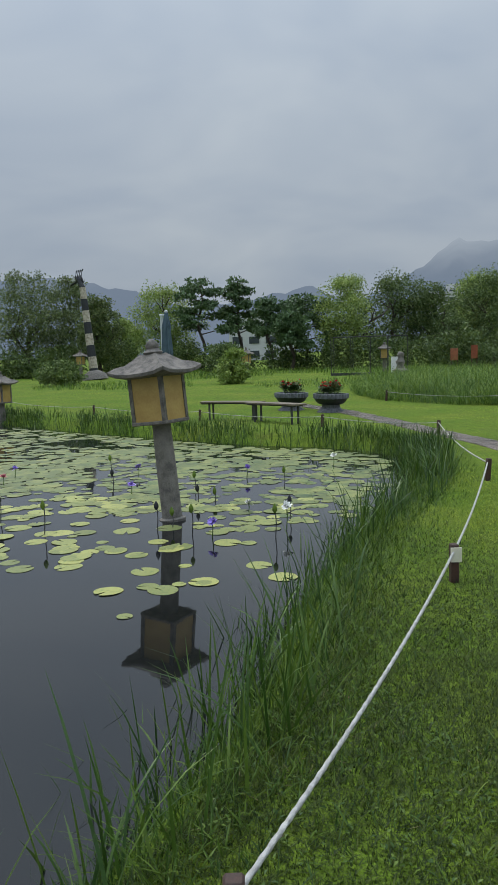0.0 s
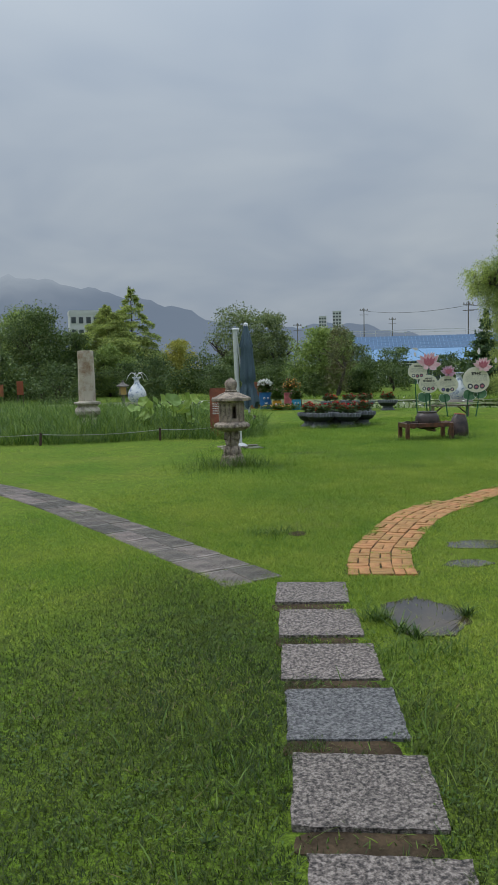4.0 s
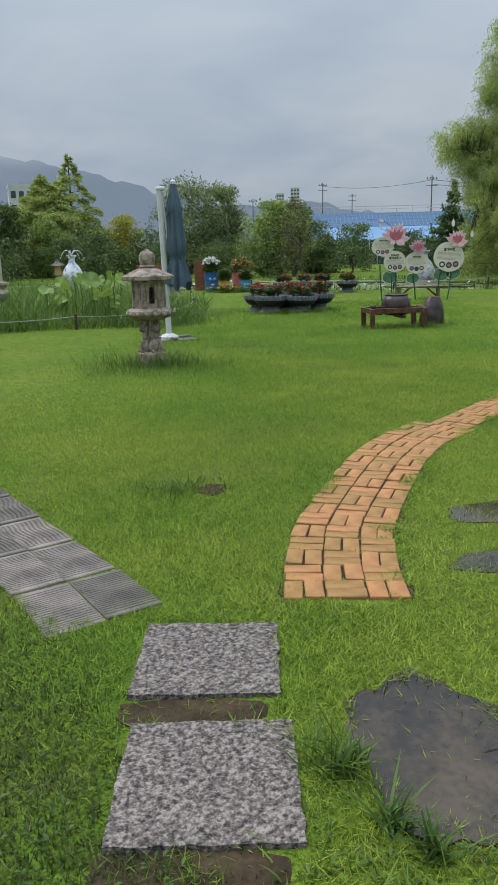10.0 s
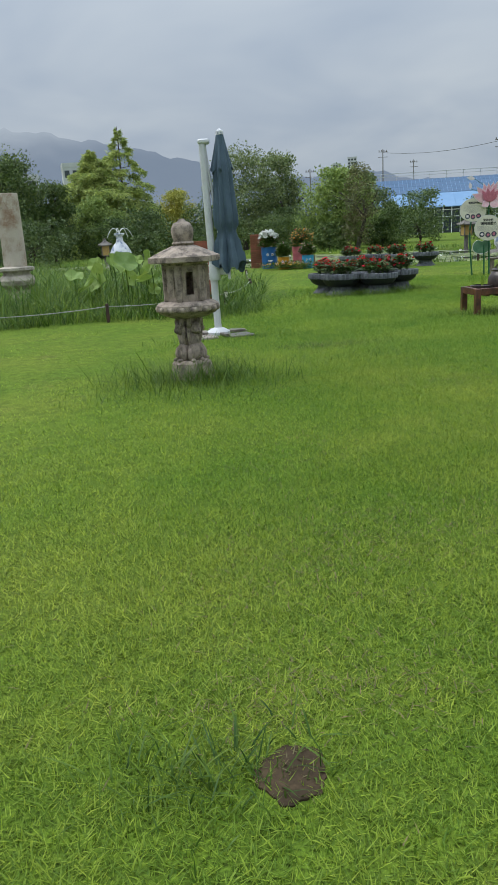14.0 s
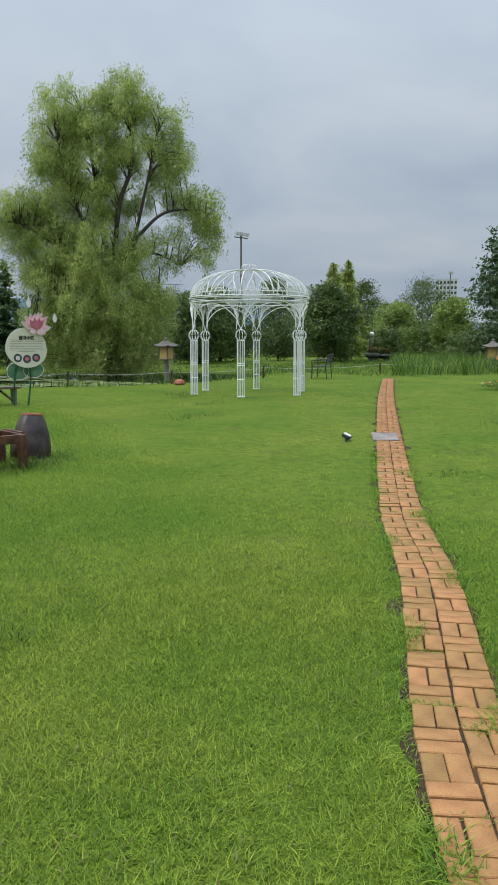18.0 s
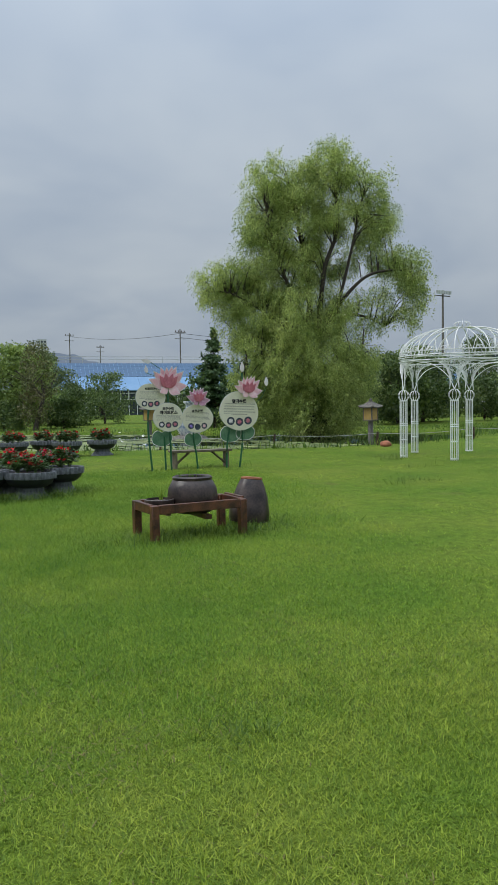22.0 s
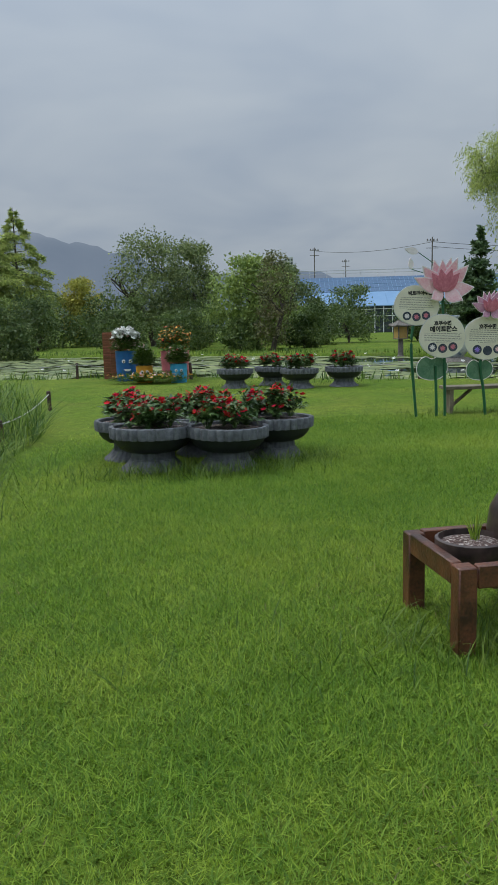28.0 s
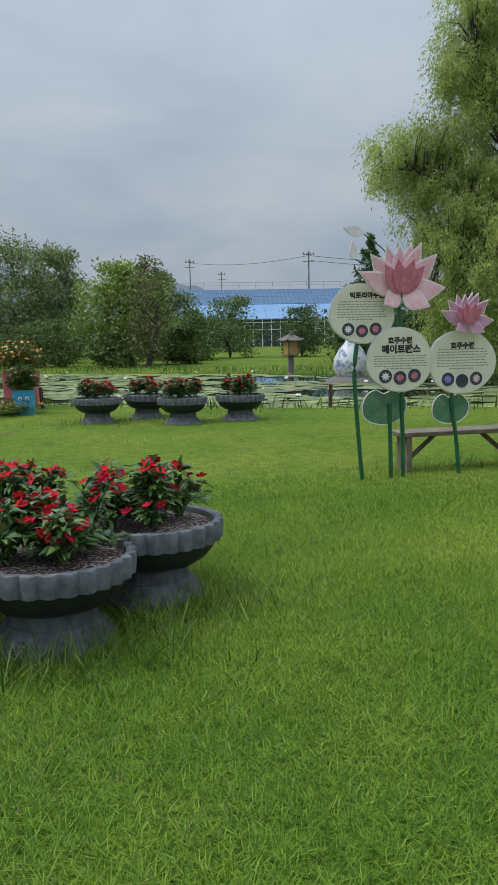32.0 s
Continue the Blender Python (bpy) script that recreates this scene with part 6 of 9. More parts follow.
def brick_screen(x, y, turn, w, h, label, print_rows):
    z = at(x, y, -0.02)
    root = thing("brick_screen", pose(x, y, z, 0, 0, turn), label, "brick pier")
    d = 0.24
    part("core", B(0, 0, h / 2, w - 0.02, d - 0.02, h - 0.01), M_CLAYSCREEN, root)
    bm = B(0, 0, 0, 0.19, 0.022, 0.056, bevel=0.004)
    me = bpy.data.meshes.new("brick")
    bm.to_mesh(me)
    bm.free()
    me.materials.append(M_CLAYSCREEN)
    rows = int(h / 0.067)
    for r in range(rows):
        for k in range(int(w / 0.2)):
            u = -w / 2 + 0.1 + k * 0.2
            if not (print_rows and 0.3 < r / rows < 0.95):
                for s in (-1, 1):
                    put("brick", me, root, m=pose(u, s * (d / 2 - 0.008), 0.034 + r * 0.067))
        if w < 0.7:
            for s in (-1, 1):
                put("brick", me, root, m=pose(s * (w / 2 - 0.008), 0, 0.034 + r * 0.067, 0, 0, 90))
    if print_rows:
        part("plate", B(0, -d / 2 - 0.002, h * 0.63, w - 0.01, 0.03, h * 0.68), M_CLAYSCREEN, root, "smooth fired clay plate", smooth=False)
        bm = bmesh.new()
        rng = np.random.default_rng(4)
        for r in range(10):
            xx = -w * 0.38
            while xx < w * 0.38:
                q = rng.uniform(0.03, 0.06)
                box(bm, xx + q / 2, -d / 2 - 0.019, h * 0.80 - r * 0.047, q, 0.004, 0.018)
                xx += q + 0.012
        tagged(part("lettering", bm, M_FLWHITE, root, "rows of unreadable pale writing", smooth=False), kind="stuff")
        # solid dark blocks on the face imitate the shaded holes of the lattice
        for i in range(3):
            for j in range(4):
                part("hole_shade_block", B(w * 0.16 + i * 0.075, -d / 2 - 0.02, 0.10 + j * 0.075, 0.05, 0.012, 0.05, bevel=0.008), M_BOWLDARK, root, smooth=False)


brick_screen(2.78, 21.62, -8, 0.6, 1.32, "red clay brick pier with rows of pale writing", True)
brick_screen(6.0, 35.4, -12, 0.6, 1.22, "plain red brick pier at the pond edge", False)

# ---- figures in the distance ----


def vase_fountain(x, y, z, s, name, label, jets):
    root = thing(name, pose(x, y, z) @ Matrix.Scale(s, 4), label, "fountain" if jets else "vase")
    part("base", fix(lathe([(0.9, 0.0), (0.95, 0.1), (0.8, 0.22), (0.6, 0.3)], 20)), M_DARKSTONE, root)
    part("body", fix(lathe([(0.45, 0.3), (0.62, 0.55), (0.60, 0.9), (0.42, 1.25), (0.2, 1.5), (0.16, 1.75), (0.30, 1.9), (0.28, 1.95)], 28)), M_PORCELAIN, root, "white porcelain with blue pattern")
    if jets:
        bm = bmesh.new()
        for k in range(7):
            a = 2 * math.pi * k / 7
            pts = [(0.75 * q * math.cos(a), 0.75 * q * math.sin(a), 1.95 + 1.5 * q * (0.85 - q)) for q in np.linspace(0, 1, 8)]
            tube(bm, pts, 0.02, 4, 0.008)
        part("water_jet", bm, M_FLWHITE, root, "white falling water")


vase_fountain(0.67, 48.3, 0.0, 0.92, "vase_fountain", "white vase fountain with falling water jets in the pond", True)
vase_fountain(17.4, 39.3, LEVEL_C - 0.1, 0.85, "porcelain_vase", "large white and blue porcelain vase on a dark base", False)


def panel_sign(x, y, w, h, lift, ma, label, turn=0):
    root = thing("panel_sign", pose(x, y, at(x, y), 0, 0, turn), label, "sign")
    part("panel", B(0, 0, lift + h / 2, w, 0.06, h, bevel=0.01), ma, root)
    for s in (-1, 1):
        part("post", B(s * w * 0.4, 0.04, (lift + h) / 2, 0.06, 0.06, lift + h), M_POST, root)


panel_sign(-6.9, 53.0, 0.42, 0.90, 0.6, M_ORANGE, "rust-orange panel standing before dark trees", 5)
panel_sign(-8.3, 53.5, 0.5, 0.8, 0.5, M_TERRA, "dull red panel standing before dark trees", 5)
panel_sign(-9.4, 40.6, 0.40, 0.85, 0.15, M_WHITE, "white framed notice panel near a metal frame", 20)


def arbour(x, y, turn):
    root = thing("metal_arbour", pose(x, y, at(x, y), 0, 0, turn), "dark thin metal arbour frame on the lawn", "arbour")
    for u in (-2.1, -1.0, 0.0, 1.0, 2.1):
        for v in (-0.8, 0.8):
            part("upright", T([(u, v, -0.05), (u, v, 2.15)], 0.02, 6), M_STEEL, root)
    for v in (-0.8, 0.8):
        part("rail", T([(-2.1, v, 2.15), (2.1, v, 2.15)], 0.02, 6), M_STEEL, root)
    part("low_beam", B(-0.9, -0.8, 0.08, 2.4, 0.25, 0.14), M_STEEL, root)


arbour(-11.2, 42.2, 12)


def banded_pole(x, y, z, h):
    root = thing("carved_pole", pose(x, y, z, 0, -6, 0), "tall pole with black and white bands and a dark bird top", "pole")
    n = 8
    for k in range(n):
        ma = M_STONE if k % 2 else M_BOWLDARK
        a, b = h * 0.84 * k / n, h * 0.84 * (k + 1) / n
        part("band", fix(lathe([(0.30 - 0.012 * k, a), (0.29 - 0.012 * k, b)], 14)), ma, root, smooth=True)
    bm = bmesh.new()
    rng = np.random.default_rng(2)
    tube(bm, [(0, 0, h * 0.84), (-0.2, 0, h * 0.92), (-0.5, 0.1, h * 0.90), (-0.95, 0.1, h * 0.88)], 0.20, 8, 0.05)
    for k in range(4):
        tube(bm, [(0.1 - 0.1 * k, 0.05, h * 0.88), (0.0 - 0.15 * k, 0, h * 0.94), (0.12 - 0.15 * k, 0.05, h * 0.99), (0.22 - 0.16 * k, 0.05, h)], 0.07, 6, 0.03)
    part("bird_top", bm, M_BOWLDARK, root, "dark carved bird shapes")
    part("plinth", fix(lathe([(0.9, 0), (0.75, 0.35), (0.35, 0.6)], 12)), M_DARKSTONE, root)


banded_pole(-29.6, 41.8, 0.1, 7.2)


def garden_statue(x, y):
    root = fix(lathe([(0.55, 0.0), (0.6, 0.12), (0.62, 0.5), (0.35, 0.62), (0.28, 0.9), (0.36, 1.15), (0.22, 1.4), (0.20, 1.5), (0.27, 1.65), (0.22, 1.85), (0.08, 1.95)], 22, lambda a, i: 1 + 0.12 * math.sin(3 * a + i) + 0.06 * math.sin(7 * a - 2 * i)))
    ob = part("garden_statue", root, M_DARKSTONE, None)
    ob.matrix_basis = pose(x, y, at(x, y, -0.02)) @ Matrix.Scale(0.66, 4)
    tagged(ob, "small weathered stone statue on a round base beside the arbour", "statue")


garden_statue(-8.98, 40.1)


def boulder(x, y, r):
    bm = bmesh.new()
    bmesh.ops.create_icosphere(bm, subdivisions=3, radius=r)
    for v in bm.verts:
        c = v.co / r
        v.co = Vector((v.co.x * 1.15, v.co.y, v.co.z * 0.72)) * (1 + 0.10 * math.sin(3 * c.x + 2 * c.y) + 0.06 * math.sin(5 * c.z + 4 * c.x))
    ob = part("boulder", bm, M_TERRA, None)
    ob.matrix_basis = pose(x, y, at(x, y, r * 0.35), 0, 0, 25)
    tagged(ob, "rounded rust-brown boulder at the lily pond edge", "stone")


boulder(18.4, 28.1, 0.16)

# ---- trees ----


def branch_mesh(bm, p, d, length, r, level, rng, ends):
    q, pts = Vector(p), [Vector(p)]
    v = Vector(d).normalized()
    for k in range(4):
        v = (v + Vector(rng.normal(0, 0.13, 3)) + Vector((0, 0, 0.05))).normalized()
        q = q + v * length / 4
        pts.append(q.copy())
    tube(bm, pts, r, 7 if level == 0 else 5, r * 0.55)
    ends.append(pts[-1])
    if level < 2:
        for k in range(3 if level else 4):
            s = rng.uniform(0.45, 1.0)
            i = min(3, int(s * 4))
            o = pts[i].lerp(pts[i + 1], s * 4 - i if s < 1 else 1)
            a = rng.uniform(0, 6.28)
            side = Vector((math.cos(a), math.sin(a), rng.uniform(0.2, 0.8)))
            branch_mesh(bm, o, (v * 0.5 + side).normalized(), length * rng.uniform(0.5, 0.7), r * 0.5, level + 1, rng, ends)


def foliage(rng, centres, radii, n, leaf, flat=0.0, hang=0.0, noise_cut=0.35):
    """Pointed leaf sprays spread on and in lumpy clumps, thinned by noise for gaps."""
    c, r = np.asarray(centres, float), np.asarray(radii, float)
    w = r.prod(1) ** (2 / 3)
    k = rng.choice(len(c), n, p=w / w.sum())
    d = rng.normal(0, 1, (n, 3))
    d /= np.linalg.norm(d, axis=1)[:, None]
    rad = rng.uniform(0.0, 1, n) ** 0.45
    bump = 1 + 0.28 * np.sin(d[:, 0] * 5 + k * 1.7) * np.sin(d[:, 1] * 4 + k) + 0.18 * np.sin(d[:, 2] * 7 + d[:, 0] * 6 + k * 2.3)
    p = c[k] + d * r[k] * (rad * bump)[:, None]
    keep = (np.sin(p[:, 0] * 3.1 + k) + np.sin(p[:, 1] * 3.7 + k * 2) + np.sin(p[:, 2] * 4.1)) / 3 + rng.uniform(-0.6, 0.6, n) > -noise_cut
    p, d = p[keep], d[keep]
    n = len(p)
    ax = rng.normal(0, 1, (n, 3)) + d * 0.6
    ax[:, 2] *= 1 - flat
    ax[:, 2] -= hang * 2.2
    ax /= np.linalg.norm(ax, axis=1)[:, None]
    s = np.cross(ax, rng.normal(0, 1, (n, 3)))
    s /= np.linalg.norm(s, axis=1)[:, None]
    L = leaf * rng.uniform(0.6, 1.4, n)[:, None]
    W = L * (0.40 if hang == 0 else 0.18)
    v = np.stack([p - s * W, p + s * W, p + ax * L], 1).reshape(-1, 3)
    return v, (np.arange(n) * 3)[:, None] + np.array([[0, 1, 2]])


LABELS = {"dark": "dense dark green deciduous tree", "light": "fresh green deciduous tree", "olive": "olive green spreading tree", "grey": "grey-green feathery tree with a rounded crown",
          "brown": "slender tree with thin brownish leaves", "yellow": "small yellow-green garden tree", "bush": "rounded green garden shrub"}


def broadleaf(x, y, h, r, kind, seed, n=3200, leaf=0.30):
    rng = np.random.default_rng(seed)
    z = at(x, y, -0.05)
    bushy = kind == "bush" or h < 3.4
    root = thing("shrub" if bushy else "tree", pose(x, y, z), LABELS[kind], "shrub" if bushy else "tree", "garden trees")
    bm, ends = bmesh.new(), []
    branch_mesh(bm, (0, 0, 0), (rng.normal(0, 0.06), rng.normal(0, 0.06), 1), h * (0.25 if bushy else 0.48), 0.045 * h * 0.5 + 0.03, 0, rng, ends)
    part("trunk", bm, M_BARK, root)
    # a lumpy crown: many clumps on an uneven envelope, larger leaves inside
    cs, rs = [], []
    low = 0.10 if bushy else (0.12 if h < 6 else 0.16)
    shape = rng.uniform(0.75, 1.2, 7)
    m = 14 if bushy else 30
    for k in range(m):
        t = (k + 0.5) / m
        a = k * 2.4 + rng.uniform(-0.5, 0.5)
        env = math.sin(math.pi * (0.16 + 0.74 * t)) ** 0.7 * shape[int(a / 0.9) % 7] * rng.uniform(0.75, 1.08)
        q = r * rng.uniform(0.24, 0.40)
        rr = max(0.0, 0.86 * r * env - q * 0.6)
        cs.append((rr * math.cos(a), rr * math.sin(a), h * (low + (0.90 - low) * t) + rng.normal(0, 0.02 * h)))
        rs.append((q, q, min(q * 0.8, h * 0.14)))
    for k in range(4):
        cs.append((rng.normal(0, 0.2 * r), rng.normal(0, 0.2 * r), h * rng.uniform(0.84, 0.93))); rs.append((r * 0.26, r * 0.26, h * 0.075))
    v, f = merge([foliage(rng, cs, rs, n, leaf, noise_cut=0.3),
                  foliage(rng, [(0, 0, h * 0.35), (0, 0, h * 0.62)], [(r * 0.62, r * 0.62, h * 0.24), (r * 0.58, r * 0.58, h * 0.24)], n // 40 if kind == "brown" else n // 9, leaf * 1.6, noise_cut=0.5)])
    put("crown", raw_mesh("crown", v, f, LEAF[kind]), root)


def conifer(x, y, h, r, kind, seed, n=2600, leaf=0.26, layers=12, label="layered green conifer", gap=0.0):
    """Tiers of near-level boughs on a straight trunk."""
    rng = np.random.default_rng(seed)
    root = thing("conifer", pose(x, y, at(x, y, -0.05)), label, "tree", "garden trees")
    bm = T([(0, 0, 0), (0.03, 0, h * 0.5), (0, 0.02, h * 0.98)], 0.03 * h * 0.55, 8, 0.02)
    cs, rs = [], []
    for k in range(layers):
        t = k / (layers - 1)
        zz = h * (0.16 + 0.80 * t)
        reach = r * (1 - t) ** 0.8 + 0.16 * r * (1 - t)
        for j in range(5):
            a = rng.uniform(0, 6.28)
            q = reach * rng.uniform(0.45, 1.0)
            tip = (q * math.cos(a), q * math.sin(a), zz + rng.normal(0, 0.05 * h / layers * 4) + 0.06 * q)
            tube(bm, [(0, 0, zz - 0.12 * q), tip], 0.035, 4, 0.01)
            cs.append((tip[0] * 0.62, tip[1] * 0.62, tip[2]))
            rs.append((q * 0.5 + 0.1, q * 0.5 + 0.1, h / layers * (0.30 - gap)))
    part("trunk", bm, M_BARK, root)
    v, f = foliage(rng, cs, rs, n, leaf, flat=0.5, noise_cut=0.3)
    put("crown", raw_mesh("crown", v, f, LEAF[kind]), root)


def feathery_conifer(x, y, h, r, seed, boughs, label, bare=0.0):
    """Straight trunk with long thin boughs that rise, then hang, set with soft narrow sprays."""
    rng = np.random.default_rng(seed)
    root = thing("conifer", pose(x, y, at(x, y, -0.05)), label, "tree", "garden trees")
    bm = T([(0, 0, 0), (0.03, 0, h * 0.5), (0, 0.02, h * 0.99)], 0.017 * h, 8, 0.02)
    V = []
    for k in range(boughs):
        t = (k + rng.uniform(0, 1)) / boughs
        z0 = h * (0.10 + 0.88 * t)
        a = k * 2.4 + rng.normal(0, 0.35)
        reach = r * float(np.interp(t, [0, 0.15, 0.5, 0.85, 1.0], [0.80, 1.0, 0.66, 0.24, 0.04])) * rng.uniform(0.55, 1.12)
        d = np.array([math.cos(a), math.sin(a), 0])
        side = np.array([-d[1], d[0], 0])
        tilt = rng.uniform(0.25, 0.75)
        pts = [np.array([0, 0, z0]) + d * reach * q + np.array([0, 0, reach * (tilt * q - 0.55 * q * q)]) for q in (0, 0.35, 0.7, 1.0)]
        tube(bm, [tuple(q) for q in pts], 0.03, 4, 0.008)
        m = int(210 * reach * (1 - bare * 0.5) + 40)
        q = rng.uniform(0.12 + bare, 1.0, m) ** 0.8
        spread = 0.20 * reach * (1 - np.abs(q - 0.55)) * rng.normal(0, 1, m)
        c = np.array([0, 0, z0]) + d * (reach * q)[:, None] + side * spread[:, None] + np.array([0, 0, 1.0]) * (reach * (tilt * q - 0.55 * q * q) - np.abs(rng.normal(0, 0.24, m)) + 0.06)[:, None]
        ax = d * 0.5 + side * np.sign(spread)[:, None] * 0.5 + rng.normal(0, 0.35, (m, 3)) + np.array([0, 0, -0.25])
        ax /= np.linalg.norm(ax, axis=1)[:, None]
        sd = np.cross(ax, rng.normal(0, 1, (m, 3)))
        sd /= np.linalg.norm(sd, axis=1)[:, None]
        L = rng.uniform(0.16, 0.34, m)[:, None]
        V.append(np.stack([c - sd * L * 0.16, c + sd * L * 0.16, c + ax * L], 1).reshape(-1, 3))
    part("trunk", bm, M_BARK, root)
    V = np.concatenate(V)
    put("crown", raw_mesh("crown", V, (np.arange(len(V) // 3) * 3)[:, None] + np.array([[0, 1, 2]]), LEAF["redwood"]), root)


def pine(x, y, h, r, seed):
    """Japanese-style pine: bent trunk, cloud-like flat pads."""
    rng = np.random.default_rng(seed)
    root = thing("pine_tree", pose(x, y, at(x, y, -0.05)), "dark pine with bent limbs and flat needle pads", "tree", "garden trees")
    bm = bmesh.new()
    pts = spline([(0, 0, 0), (0.15 * r, 0, h * 0.25), (-0.12 * r, 0.1, h * 0.5), (0.1 * r, 0, h * 0.75), (0, 0, h * 0.95)], 4)
    tube(bm, [tuple(p) for p in pts], 0.16, 8, 0.05)
    cs, rs = [], []
    for k in range(11):
        t = (k + 0.5) / 11
        zz = h * (0.42 + 0.55 * t)
        a = k * 2.4
        q = r * (1.05 - 0.65 * t) * rng.uniform(0.6, 1.0)
        tip = (q * math.cos(a), q * math.sin(a), zz)
        tube(bm, [(0.05, 0, zz - 0.35), (tip[0] * 0.5, tip[1] * 0.5, zz - 0.12), tip], 0.055, 5, 0.02)
        cs.append(tip); rs.append((r * 0.46, r * 0.46, 0.34))
    part("trunk", bm, M_BARK, root)
    v, f = foliage(rng, cs, rs, 6500, 0.22, noise_cut=0.3)
    put("crown", raw_mesh("crown", v, f, LEAF["pine"]), root)


def big_pine(x, y, h, r):
    """Broad old pine: thick level boughs in dense uneven tiers."""
    rng = np.random.default_rng(2003)
    root = thing("pine_tree", pose(x, y, at(x, y, -0.05)), "large dense dark blue-green pine with level boughs", "tree")
    bm = T([(0, 0, 0), (0.1, 0, h * 0.4), (0.25, -0.2, h * 0.95)], 0.22, 9, 0.04)
    cs, rs = [], []
    for k in range(15):
        t = k / 14
        zz = h * (0.12 + 0.83 * t) + rng.normal(0, 0.12)
        reach = r * float(np.interp(t, [0, 0.3, 0.55, 0.8, 1.0], [0.92, 1.0, 0.86, 0.70, 0.42]))
        for j in range(6):
            a = j * 1.05 + k * 0.5 + rng.uniform(-0.3, 0.3)
            q = reach * rng.uniform(0.45, 1.18)
            tip = (q * math.cos(a) + 0.25 * t, q * math.sin(a) - 0.2 * t, zz + 0.10 * q + rng.normal(0, 0.10))
            tube(bm, [(0.2 * t, -0.15 * t, zz - 0.15 * q), tip], 0.05, 5, 0.012)
            cs.append((tip[0] * 0.8, tip[1] * 0.8, tip[2])); rs.append((0.30 * reach + 0.22, 0.30 * reach + 0.22, 0.24))
            cs.append((tip[0] * 0.42, tip[1] * 0.42, tip[2] - 0.06)); rs.append((0.34 * reach + 0.1, 0.34 * reach + 0.1, 0.22))
    part("trunk", bm, M_BARK, root)
    v, f = foliage(rng, cs, rs, 42000, 0.17, noise_cut=0.35)
    put("crown", raw_mesh("crown", v, f, LEAF["pine"]), root)


